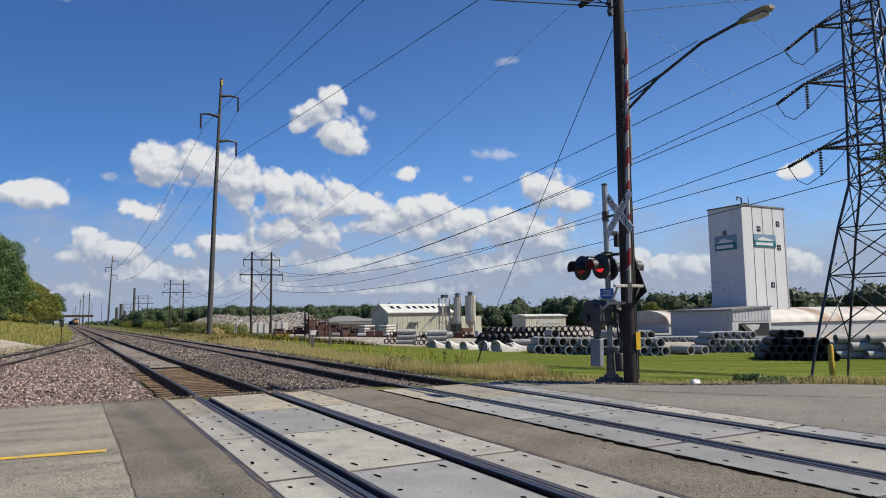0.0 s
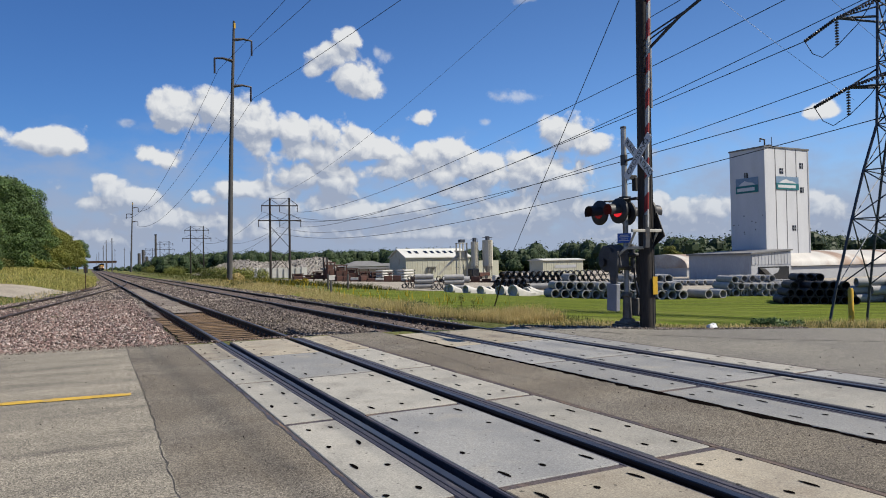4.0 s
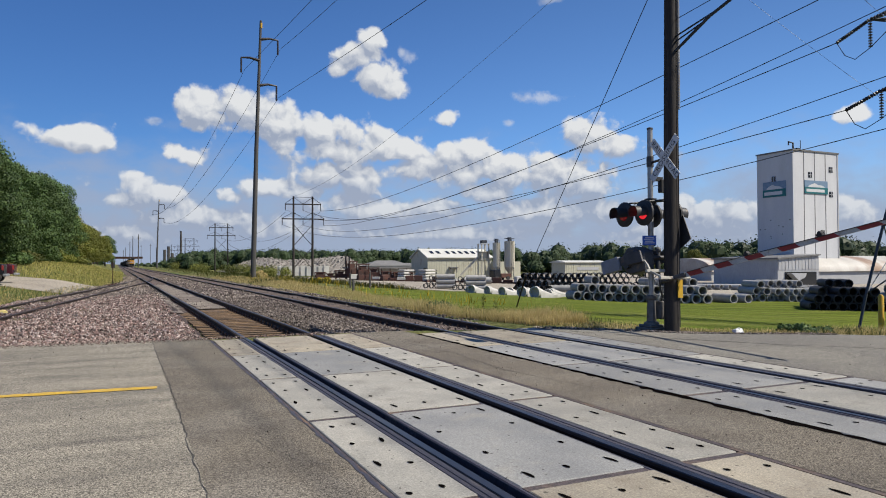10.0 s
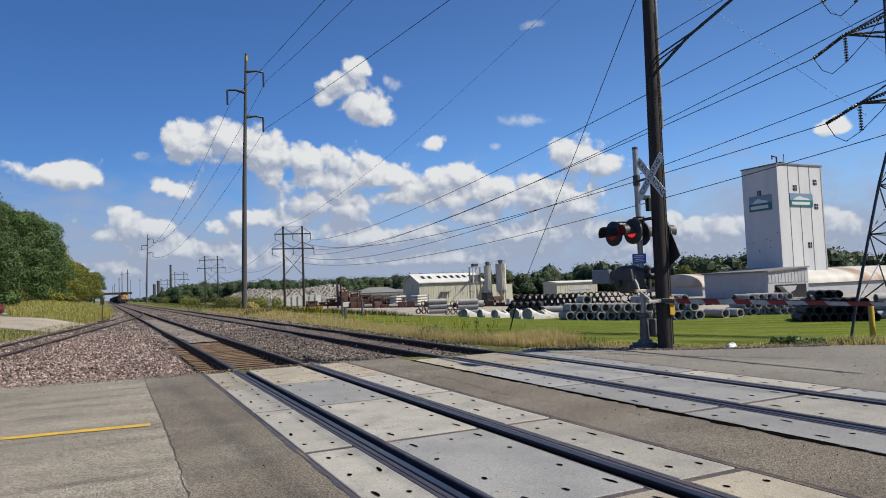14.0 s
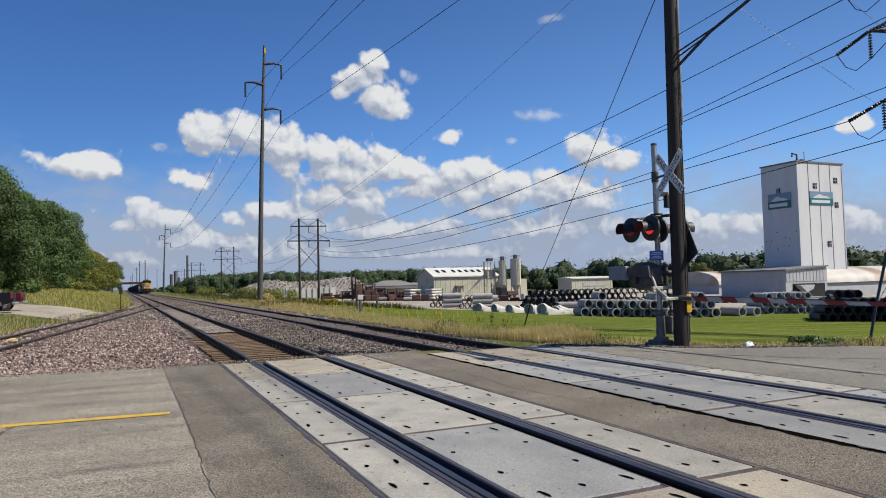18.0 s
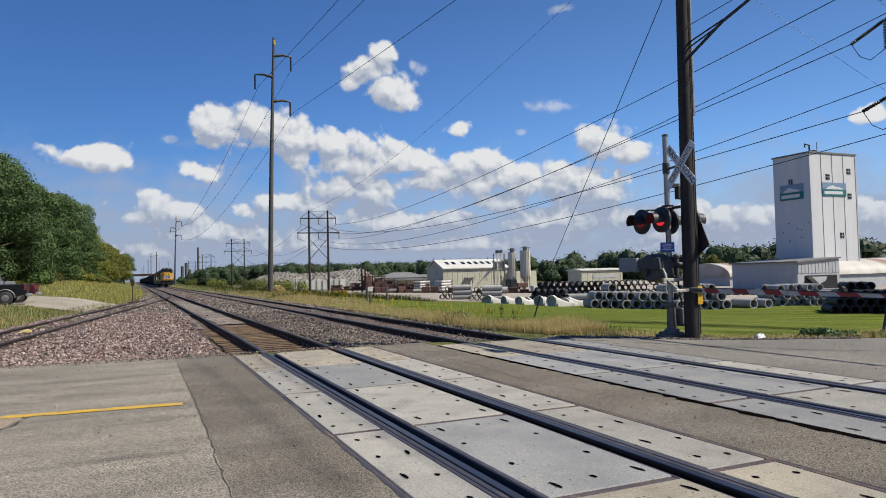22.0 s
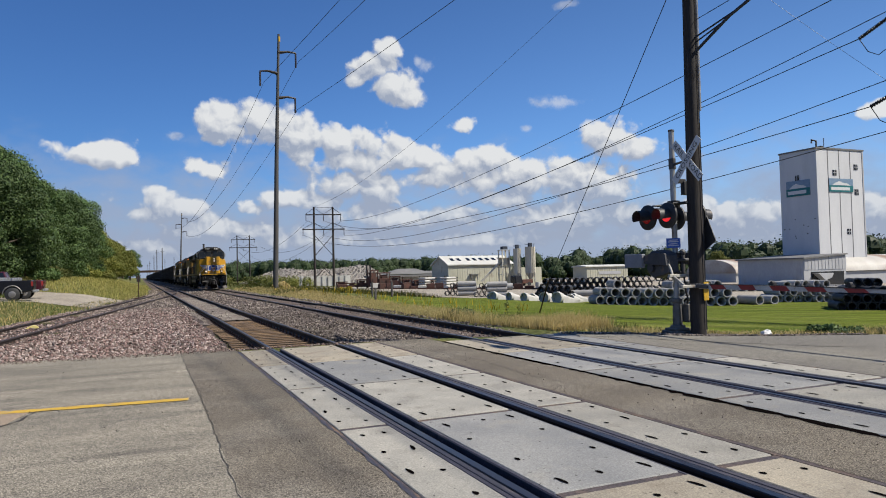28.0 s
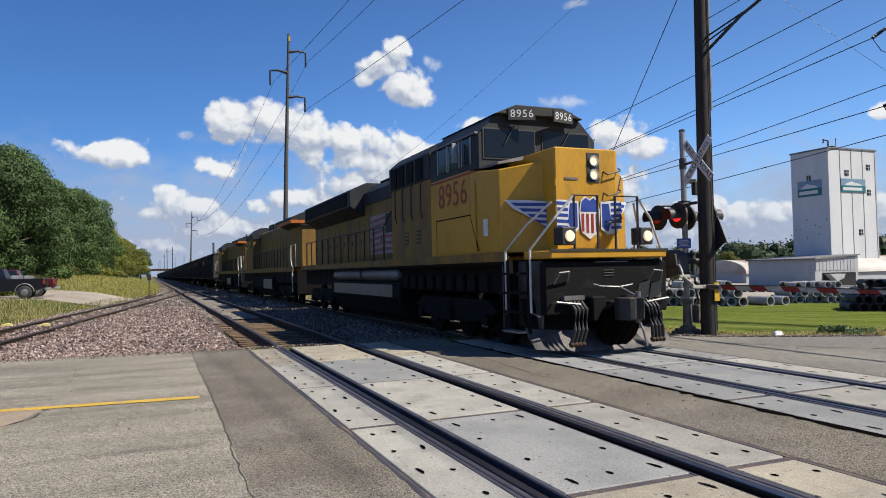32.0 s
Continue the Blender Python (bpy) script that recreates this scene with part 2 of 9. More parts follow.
def mat(name, col, col2=None, rough=0.75, metal=0.0, scale=3.0, fine=40.0, bump=0.25, depth=0.01, low=0.35, high=0.65, spec=0.4, stretch=(1, 1, 1), grain=0.25, vary=0.0, dirt=None, dirt_scale=1.2, dirt_low=0.55, dirt_high=0.7, emit=0.0, even_grain=False, spots=None, spot_scale=14.0, spot_low=0.66, speck=0.0, speck_scale=60.0, mown=0.0):
    """A worn surface: two colours mixed by coarse noise, fine grain in value, stains, and relief."""
    m = bpy.data.materials.new(name)
    m.use_nodes = True
    nt = m.node_tree
    N, L = nt.nodes.new, nt.links.new
    b = nt.nodes["Principled BSDF"]
    col2 = col2 or tuple(c * 0.72 for c in col)
    col, col2 = tuple(c * CONTRAST_K for c in col), tuple(c * CONTRAST_K for c in col2)
    dirt, spots = dirt and tuple(c * CONTRAST_K for c in dirt), spots and tuple(c * CONTRAST_K for c in spots)
    tc = N("ShaderNodeTexCoord")
    info = N("ShaderNodeObjectInfo")
    mp = N("ShaderNodeVectorMath")
    mp.operation = "MULTIPLY_ADD"
    mp.inputs[1].default_value = stretch
    L(tc.outputs["Object"], mp.inputs[0])
    sh = N("ShaderNodeVectorMath")
    sh.operation = "SCALE"
    sh.inputs[0].default_value = (31.0, 17.0, 23.0)
    L(info.outputs["Random"], sh.inputs["Scale"])
    L(sh.outputs[0], mp.inputs[2])

    def noise_tex(s, d, plain_coord=False):
        n = N("ShaderNodeTexNoise")
        n.inputs["Scale"].default_value, n.inputs["Detail"].default_value = s, d
        L(tc.outputs["Object"] if plain_coord else mp.outputs[0], n.inputs["Vector"])
        return n.outputs["Fac"]

    def span(v, a, c, lo=0.0, hi=1.0):
        r = N("ShaderNodeMapRange")
        for k, q in zip(("From Min", "From Max", "To Min", "To Max"), (a, c, lo, hi)):
            r.inputs[k].default_value = q
        L(v, r.inputs["Value"])
        return r.outputs[0]

    def mix(kind, f, a, c):
        n = N("ShaderNodeMix")
        n.data_type, n.blend_type = "RGBA", kind
        for k, q in (("Factor", f), ("A", a), ("B", c)):
            if isinstance(q, (int, float)):
                n.inputs[k].default_value = q
            elif isinstance(q, tuple):
                n.inputs[k].default_value = (*q, 1)
            else:
                L(q, n.inputs[k])
        return n.outputs["Result"]

    coarse, grit = noise_tex(scale, 4.0), noise_tex(fine, 3.0, even_grain)
    c = mix("MIX", span(coarse, low, high), col2, col)
    if dirt:
        c = mix("MIX", span(noise_tex(dirt_scale, 6.0), dirt_low, dirt_high, 0.0, 0.85), c, dirt)
    if spots:
        c = mix("MIX", span(noise_tex(spot_scale, 2.0, True), spot_low, spot_low + 0.04), c, spots)
    value = span(grit, 0.32, 0.68, 1 - grain, 1 + grain)
    if vary:
        add = N("ShaderNodeMath")
        add.operation = "MULTIPLY"
        L(value, add.inputs[0]), L(span(info.outputs["Random"], 0, 1, 1 - vary, 1 + vary), add.inputs[1])
        value = add.outputs[0]
    if speck:
        # aggregate: each little stone its own brightness
        cell = N("ShaderNodeTexVoronoi")
        cell.inputs["Scale"].default_value = speck_scale
        L(tc.outputs["Object"], cell.inputs["Vector"])
        split = N("ShaderNodeSeparateColor")
        L(cell.outputs["Color"], split.inputs[0])
        times = N("ShaderNodeMath")
        times.operation = "MULTIPLY"
        L(value, times.inputs[0]), L(span(split.outputs[0], 0, 1, 1 - speck, 1 + speck), times.inputs[1])
        value = times.outputs[0]
    if mown:
        # mower swaths, alternately light and dark
        swath = N("ShaderNodeTexWave")
        swath.bands_direction = "DIAGONAL"
        swath.inputs["Scale"].default_value, swath.inputs["Distortion"].default_value, swath.inputs["Detail"].default_value = 0.16, 0.8, 1.0
        L(tc.outputs["Object"], swath.inputs["Vector"])
        cut = N("ShaderNodeMath")
        cut.operation = "MULTIPLY"
        L(value, cut.inputs[0]), L(span(swath.outputs["Fac"], 0.3, 0.7, 1 - mown, 1 + mown), cut.inputs[1])
        value = cut.outputs[0]
    grey = N("ShaderNodeCombineColor")
    for i in range(3):
        L(value, grey.inputs[i])
    c = mix("MULTIPLY", 1.0, c, grey.outputs[0])
    L(c, b.inputs["Base Color"])
    b.inputs["Metallic"].default_value = metal
    b.inputs["Specular IOR Level"].default_value = spec
    L(span(coarse, 0.3, 0.7, max(rough - 0.1, 0.02), min(rough + 0.08, 1)), b.inputs["Roughness"])
    if emit:
        L(c, b.inputs["Emission Color"])
        b.inputs["Emission Strength"].default_value = emit
    if bump:
        bp = N("ShaderNodeBump")
        bp.inputs["Strength"].default_value, bp.inputs["Distance"].default_value = bump, depth
        L(grit, bp.inputs["Height"])
        L(bp.outputs[0], b.inputs["Normal"])
    return m


def leaf_mat(name, cols, rough=0.6, trans=0.14):
    """Leaves: colour varies from clump to clump; a little light passes through."""
    m = bpy.data.materials.new(name)
    m.use_nodes = True
    nt = m.node_tree
    N, L = nt.nodes.new, nt.links.new
    b = nt.nodes["Principled BSDF"]
    geo, info = N("ShaderNodeNewGeometry"), N("ShaderNodeObjectInfo")
    ramp = N("ShaderNodeValToRGB")
    el = ramp.color_ramp.elements
    for i, q in enumerate(cols):
        e = el[i] if i < 2 else el.new(1.0)
        e.position = i / (len(cols) - 1)
        e.color = (q[0] * CONTRAST_K, q[1] * CONTRAST_K, q[2] * CONTRAST_K, 1)
    L(geo.outputs["Random Per Island"], ramp.inputs[0])
    hsv = N("ShaderNodeHueSaturation")
    r = N("ShaderNodeMapRange")
    r.inputs["To Min"].default_value, r.inputs["To Max"].default_value = 0.75, 1.2
    L(info.outputs["Random"], r.inputs["Value"])
    L(r.outputs[0], hsv.inputs["Value"])
    L(ramp.outputs[0], hsv.inputs["Color"])
    L(hsv.outputs[0], b.inputs["Base Color"])
    b.inputs["Roughness"].default_value = rough
    b.inputs["Specular IOR Level"].default_value = 0.25
    tr = N("ShaderNodeBsdfTranslucent")
    L(hsv.outputs[0], tr.inputs[0])
    mx = N("ShaderNodeMixShader")
    mx.inputs[0].default_value = trans
    L(b.outputs[0], mx.inputs[1]), L(tr.outputs[0], mx.inputs[2])
    L(mx.outputs[0], nt.nodes["Material Output"].inputs["Surface"])
    return m


def plain(name, col, rough=0.5, metal=0.0, emit=0.0, spec=0.5):
    m = bpy.data.materials.new(name)
    m.use_nodes = True
    b = m.node_tree.nodes["Principled BSDF"]
    b.inputs["Base Color"].default_value = (col[0] * CONTRAST_K, col[1] * CONTRAST_K, col[2] * CONTRAST_K, 1)
    b.inputs["Roughness"].default_value, b.inputs["Metallic"].default_value = rough, metal
    b.inputs["Specular IOR Level"].default_value = spec
    if emit:
        b.inputs["Emission Color"].default_value = (*col, 1)
        b.inputs["Emission Strength"].default_value = emit
    return m


M = dict(
    concrete_road=mat("road_concrete", (0.33, 0.3, 0.24), (0.22, 0.2, 0.162), rough=0.9, spec=0.2, scale=1.0, fine=85, grain=0.6, bump=1.0, depth=0.006, stretch=(0.45, 1.8, 1), dirt=(0.145, 0.132, 0.112), dirt_scale=1.1, dirt_low=0.54, dirt_high=0.74, even_grain=True, spots=(0.11, 0.1, 0.085), spot_scale=24.0, spot_low=0.67, speck=0.7, speck_scale=95),
    slab_pink=mat("road_slab_pinkish", (0.369, 0.289, 0.206), (0.283, 0.224, 0.165), rough=0.9, scale=0.8, fine=70, grain=0.3, bump=0.4, depth=0.003, speck=0.25, speck_scale=60),
    asphalt=mat("weathered_asphalt", (0.192, 0.168, 0.132), (0.142, 0.124, 0.099), rough=0.92, spec=0.2, scale=0.8, fine=85, grain=0.55, bump=1.0, depth=0.006, dirt=(0.25, 0.228, 0.19), dirt_scale=0.6, dirt_low=0.5, dirt_high=0.72, even_grain=True, spots=(0.07, 0.062, 0.052), spot_scale=22.0, spot_low=0.68, speck=0.65, speck_scale=95),
    asphalt_east=mat("pale_asphalt", (0.245, 0.23, 0.195), (0.19, 0.178, 0.155), rough=0.92, spec=0.2, scale=0.5, fine=70, grain=0.6, bump=0.8, depth=0.006, dirt=(0.165, 0.153, 0.135), dirt_scale=0.45, dirt_low=0.52, even_grain=True, speck=0.45, speck_scale=55),
    panel=mat("crossing_panel_concrete", (0.4, 0.382, 0.33), (0.32, 0.308, 0.268), rough=0.85, scale=1.6, fine=70, grain=0.2, bump=0.4, depth=0.003, vary=0.14, dirt=(0.235, 0.222, 0.19), dirt_scale=2.6, dirt_low=0.52, dirt_high=0.78, even_grain=True, spots=(0.1, 0.09, 0.078), spot_scale=15.0, spot_low=0.68, speck=0.13, speck_scale=95),
    panel_grey=mat("crossing_panel_grey", (0.31, 0.31, 0.295), (0.24, 0.242, 0.236), rough=0.8, scale=1.5, fine=70, grain=0.2, bump=0.4, depth=0.003, vary=0.12, dirt=(0.35, 0.33, 0.28), dirt_scale=2.2, dirt_low=0.56, dirt_high=0.78, even_grain=True, spots=(0.08, 0.075, 0.068), spot_scale=14.0, spot_low=0.68, speck=0.13, speck_scale=95),
    panel_tan=mat("crossing_panel_tan", (0.4, 0.355, 0.27), (0.315, 0.282, 0.22), rough=0.85, scale=1.5, fine=70, grain=0.2, bump=0.4, depth=0.003, vary=0.12, dirt=(0.25, 0.205, 0.15), dirt_scale=2.4, dirt_low=0.52, even_grain=True, spots=(0.1, 0.085, 0.065), spot_scale=14.0, spot_low=0.67, speck=0.16, speck_scale=95),
    rubber=mat("rubber_seal", (0.075, 0.07, 0.088), (0.05, 0.047, 0.06), rough=0.62, scale=4, fine=60, grain=0.3, bump=0.2, depth=0.003, dirt=(0.17, 0.15, 0.135), dirt_scale=2.5, dirt_low=0.58, dirt_high=0.8),
    joint=mat("dirty_joint_filler", (0.1, 0.078, 0.075), (0.062, 0.052, 0.06), rough=0.85, scale=5, fine=60, grain=0.4, bump=0.4, depth=0.004, dirt=(0.2, 0.135, 0.09), dirt_scale=3, dirt_low=0.5, dirt_high=0.7, speck=0.3, speck_scale=60),
    # near-black and matt: the shade inside holes and gaps put into the colour
    recess_shade=plain("painted_recess_shade", (0.006, 0.005, 0.005), 1.0, spec=0.0),
    yellow_line=mat("yellow_road_paint", (0.66, 0.42, 0.04), (0.5, 0.33, 0.06), rough=0.8, scale=6, fine=70, grain=0.3, bump=0.3, depth=0.003, dirt=(0.36, 0.31, 0.22), dirt_scale=5, dirt_low=0.58, dirt_high=0.7),
    crack=plain("road_crack", (0.05, 0.045, 0.04), 0.95),
    rail=mat("rusty_rail_steel", (0.055, 0.034, 0.025), (0.034, 0.023, 0.019), rough=0.75, metal=0.2, scale=6, fine=60, grain=0.3, bump=0.2, depth=0.002),
    railhead=mat("polished_rail_head", (0.16, 0.15, 0.165), (0.1, 0.095, 0.105), rough=0.42, metal=0.9, scale=5, fine=80, grain=0.15, bump=0.05, depth=0.001, stretch=(1, 0.05, 1)),
    railhead_dull=mat("dull_rail_head", (0.13, 0.1, 0.09), (0.085, 0.066, 0.06), rough=0.55, metal=0.7, scale=5, fine=80, grain=0.15, bump=0.05, depth=0.001),
    # the dark of the gaps between ties is put into this side colour
    tie_side=mat("creosoted_gap_dark_side", (0.045, 0.032, 0.022), (0.03, 0.022, 0.016), rough=0.95, scale=6, fine=30, grain=0.3, bump=0.4, depth=0.01),
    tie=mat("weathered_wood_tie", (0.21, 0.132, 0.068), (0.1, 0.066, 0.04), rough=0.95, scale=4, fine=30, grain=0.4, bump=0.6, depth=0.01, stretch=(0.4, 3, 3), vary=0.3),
    iron=mat("rusty_iron", (0.1, 0.05, 0.03), (0.06, 0.035, 0.025), rough=0.85, metal=0.3, scale=9, fine=60, grain=0.3, bump=0.3, depth=0.003),
    stone_pink=leaf_mat("pink_ballast_stone", [(0.03, 0.024, 0.02), (0.26, 0.165, 0.142), (0.1, 0.08, 0.066), (0.6, 0.49, 0.44), (0.19, 0.16, 0.138), (0.39, 0.265, 0.235), (0.05, 0.04, 0.034)], rough=0.9, trans=0.0),
    stone_grey=leaf_mat("grey_ballast_stone", [(0.035, 0.03, 0.026), (0.25, 0.205, 0.17), (0.1, 0.08, 0.068), (0.5, 0.43, 0.37), (0.17, 0.14, 0.12), (0.06, 0.05, 0.044)], rough=0.9, trans=0.0),
    ballast=mat("ballast_bed", (0.16, 0.118, 0.098), (0.09, 0.068, 0.056), rough=0.95, scale=2.2, fine=22, grain=0.6, bump=1.0, depth=0.05, speck=0.7, speck_scale=18),
    ballast_dust=mat("pale_fouled_ballast", (0.29, 0.25, 0.2), (0.19, 0.155, 0.128), rough=0.95, scale=1.2, fine=14, grain=0.55, bump=0.9, depth=0.04, dirt=(0.15, 0.118, 0.098), dirt_scale=0.8, dirt_low=0.45, dirt_high=0.6, speck=0.45, speck_scale=22),
    ballast_pink=mat("pinkish_ballast_bed", (0.11, 0.075, 0.064), (0.06, 0.044, 0.038), rough=0.95, scale=1.4, fine=20, grain=0.6, bump=1.0, depth=0.05, speck=0.75, speck_scale=18),
    grass=mat("rough_dry_grass_ground", (0.24, 0.2, 0.088), (0.12, 0.136, 0.048), rough=0.95, spec=0.05, scale=0.35, fine=9, grain=0.4, bump=0.8, depth=0.05, dirt=(0.096, 0.128, 0.036), dirt_scale=0.15, dirt_low=0.45, dirt_high=0.6, speck=0.4, speck_scale=14),
    lawn=mat("mown_lawn", (0.15, 0.185, 0.026), (0.09, 0.122, 0.016), rough=0.95, spec=0.05, scale=0.9, fine=26, grain=0.4, bump=0.9, depth=0.04, stretch=(0.1, 1.0, 1), dirt=(0.17, 0.185, 0.045), dirt_scale=0.5, dirt_low=0.5, dirt_high=0.7, even_grain=True, speck=0.35, speck_scale=24, mown=0.14),
    gravel=mat("pale_gravel_yard", (0.42, 0.375, 0.3), (0.34, 0.3, 0.245), rough=0.95, scale=0.3, fine=14, grain=0.25, bump=0.5, depth=0.03, dirt=(0.26, 0.225, 0.18), dirt_scale=0.2, speck=0.25, speck_scale=16),
    white_wall=mat("white_painted_concrete", (0.72, 0.73, 0.74), (0.63, 0.64, 0.66), rough=0.8, scale=0.4, fine=20, grain=0.05, bump=0.1, depth=0.01, stretch=(1, 1, 0.25), dirt=(0.6, 0.59, 0.57), dirt_scale=0.5, dirt_low=0.6, dirt_high=0.85),
)


# ---- mesh helpers ----


class Shape:
    """Gathers vertices and faces; boxes, tubes, sheets and turned bodies are added in place."""

    def __init__(self):
        self.v, self.f = [], []

    def add(self, v, f):
        n = len(self.v)
        self.v += [tuple(q) for q in v]
        self.f += [tuple(i + n for i in q) for q in f]
        return self

    def box(self, x0, x1, y0, y1, z0, z1, m=None):
        v = [(x, y, z) for z in (z0, z1) for y in (y0, y1) for x in (x0, x1)]
        if m is not None:
            v = [m @ Vector(q) for q in v]
        return self.add(v, [(0, 2, 3, 1), (4, 5, 7, 6), (0, 1, 5, 4), (2, 6, 7, 3), (0, 4, 6, 2), (1, 3, 7, 5)])

    def beam(self, a, b, w, h=None):
        """A square bar from a to b."""
        return self.tube([a, b], w * 0.7071, 4, turn=0.785) if h is None else self._bar(a, b, w, h)

    def _bar(self, a, b, w, h):
        a, b = Vector(a), Vector(b)
        d = b - a
        m = Matrix.Translation(a) @ d.to_track_quat("Y", "Z").to_matrix().to_4x4()
        return self.box(-w / 2, w / 2, 0, d.length, -h / 2, h / 2, m)

    def tube(self, pts, r, seg=8, turn=0.0, caps=True):
        """A round bar through points; r is one radius or one for each point."""
        pts = [Vector(p) for p in pts]
        rs = r if isinstance(r, (list, tuple)) else [r] * len(pts)
        v, f = [], []
        n = len(pts)
        for i, p in enumerate(pts):
            d = (pts[min(i + 1, n - 1)] - pts[max(i - 1, 0)]).normalized()
            up = Vector((0, 0, 1)) if abs(d.z) < 0.9 else Vector((0, 1, 0))
            s = d.cross(up).normalized()
            u = s.cross(d)
            for k in range(seg):
                a = turn + 2 * math.pi * k / seg
                v.append(p + (s * math.cos(a) + u * math.sin(a)) * rs[i])
        for i in range(n - 1):
            for k in range(seg):
                q, w = i * seg + k, i * seg + (k + 1) % seg
                f.append((q, w, w + seg, q + seg))
        if caps:
            f.append(tuple(range(seg))[::-1])
            f.append(tuple(range((n - 1) * seg, n * seg)))
        return self.add(v, f)

    def pipe(self, a, b, r, wall, seg=20):
        """A hollow pipe."""
        a, b = Vector(a), Vector(b)
        d = (b - a).normalized()
        up = Vector((0, 0, 1)) if abs(d.z) < 0.9 else Vector((0, 1, 0))
        s = d.cross(up).normalized()
        u = s.cross(d)
        v, f = [], []
        for p, q in ((a, r), (b, r), (b, r - wall), (a, r - wall)):
            for k in range(seg):
                t = 2 * math.pi * k / seg
                v.append(p + (s * math.cos(t) + u * math.sin(t)) * q)
        for i in range(4):
            for k in range(seg):
                f.append((i * seg + k, i * seg + (k + 1) % seg, (i + 1) % 4 * seg + (k + 1) % seg, (i + 1) % 4 * seg + k))
        return self.add(v, f)

    def prism(self, outline, axis, a, b):
        """An outline of (p, q) pairs pushed along an axis from a to b: axis x takes (y, z), y takes (x, z), z takes (x, y)."""
        n = len(outline)

        def at(p, q, s):
            return (s, p, q) if axis == "x" else (p, s, q) if axis == "y" else (p, q, s)

        v = [at(p, q, a) for p, q in outline] + [at(p, q, b) for p, q in outline]
        f = [(i, (i + 1) % n, (i + 1) % n + n, i + n) for i in range(n)]
        f += [tuple(range(n))[::-1], tuple(range(n, 2 * n))]
        return self.add(v, f)

    def loft(self, rings, caps=True):
        """Rings of equally many points joined one to the next."""
        n = len(rings[0])
        v = [p for r in rings for p in r]
        f = []
        for i in range(len(rings) - 1):
            for k in range(n):
                f.append((i * n + k, i * n + (k + 1) % n, (i + 1) * n + (k + 1) % n, (i + 1) * n + k))
        if caps:
            f.append(tuple(range(n))[::-1])
            f.append(tuple(range((len(rings) - 1) * n, len(rings) * n)))
        return self.add(v, f)

    def ball(self, c, r, seg=12, rings=8, flat=1.0):
        rr = []
        for i in range(rings + 1):
            a = math.pi * i / rings
            q = max(math.sin(a), 0.02) * r
            rr.append([(c[0] + q * math.cos(2 * math.pi * k / seg), c[1] + q * math.sin(2 * math.pi * k / seg), c[2] - r * flat * math.cos(a)) for k in range(seg)])
        return self.loft(rr)

    def disc(self, c, n, r, depth, seg=20):
        c, n = Vector(c), Vector(n).normalized()
        return self.tube([c - n * depth / 2, c + n * depth / 2], r, seg)

    def mesh(self, name, material, bevel=0.0, smooth=False, fix=True):
        me = bpy.data.meshes.new(name)
        me.from_pydata(self.v, [], self.f)
        if fix or bevel:
            bm = bmesh.new()
            bm.from_mesh(me)
            bmesh.ops.recalc_face_normals(bm, faces=bm.faces)
            if bevel:
                edges = [e for e in bm.edges if len(e.link_faces) == 2 and e.calc_face_angle(0) > 0.5]
                bmesh.ops.bevel(bm, geom=edges, offset=bevel, segments=1, affect="EDGES", clamp_overlap=True)
            bm.to_mesh(me)
            bm.free()
        me.materials.append(material)
        if smooth:
            for p in me.polygons:
                p.use_smooth = True
            me.set_sharp_from_angle(angle=radians(38))
        me.update()
        return me


def part(name, shape, material, parent=None, label="", bevel=0.0, smooth=False, at=None, fix=True):
    """Links a shape as one mesh object under a thing or part."""
    ob = new(name, shape if isinstance(shape, bpy.types.Mesh) else shape.mesh(name, material, bevel, smooth, fix))
    if parent is not None:
        ob.parent = parent
    if at is not None:
        ob.matrix_basis = at
    if label:
        ob["label"] = label
    return ob


def thing(name, label, category, at=None, group="", kind=""):
    """An empty at the base of a thing in parts."""
    ob = new(name)
    ob.empty_display_size = 0.3
    if at is not None:
        ob.matrix_basis = at
    return tagged(ob, label, category, group, kind)


def smooth01(t):
    t = min(max(t, 0.0), 1.0)
    return t * t * (3 - 2 * t)


# ---- plan: the track runs along y; the road crosses it along x ----
L1, R1, L2, R2 = 2.25, 3.685, 6.82, 8.255   # gauge faces of the four rails
C1, C2 = (L1 + R1) / 2, (L2 + R2) / 2
FAR = 15.1                                   # where the crossing ends


def bend(y):
    """The line swings a little to the west beyond the crossing."""
    return -0.008 * max(0.0, y - 20.0)


def spur_x(y):
    """Middle of the diverging side track."""
    if y > 98:
        return C1 + bend(y)
    t = 98 - y
    return C1 + bend(y) - (0.00175 * t * t if t < 38 else 0.00175 * 38 * 38 + (t - 38) * 0.133)


def east_drop(x):
    return smooth01((x - 9.4) / 33.0)


def road_z(x):
    return -1.85 * east_drop(x)


def edge_y(x):
    """Far edge of the pavement."""
    pts = [(-60, 16.6), (-3, 15.95), (0.3, 15.66), (6.2, 15.5), (8.4, 14.6), (9.6, 13.9), (10.4, 13.2), (11.4, 12.0), (13.0, 11.4), (16.0, 11.1), (60, 9.0)]
    for (a, b), (c, d) in zip(pts, pts[1:]):
        if x <= c:
            return b + (d - b) * (x - a) / (c - a)
    return pts[-1][1]


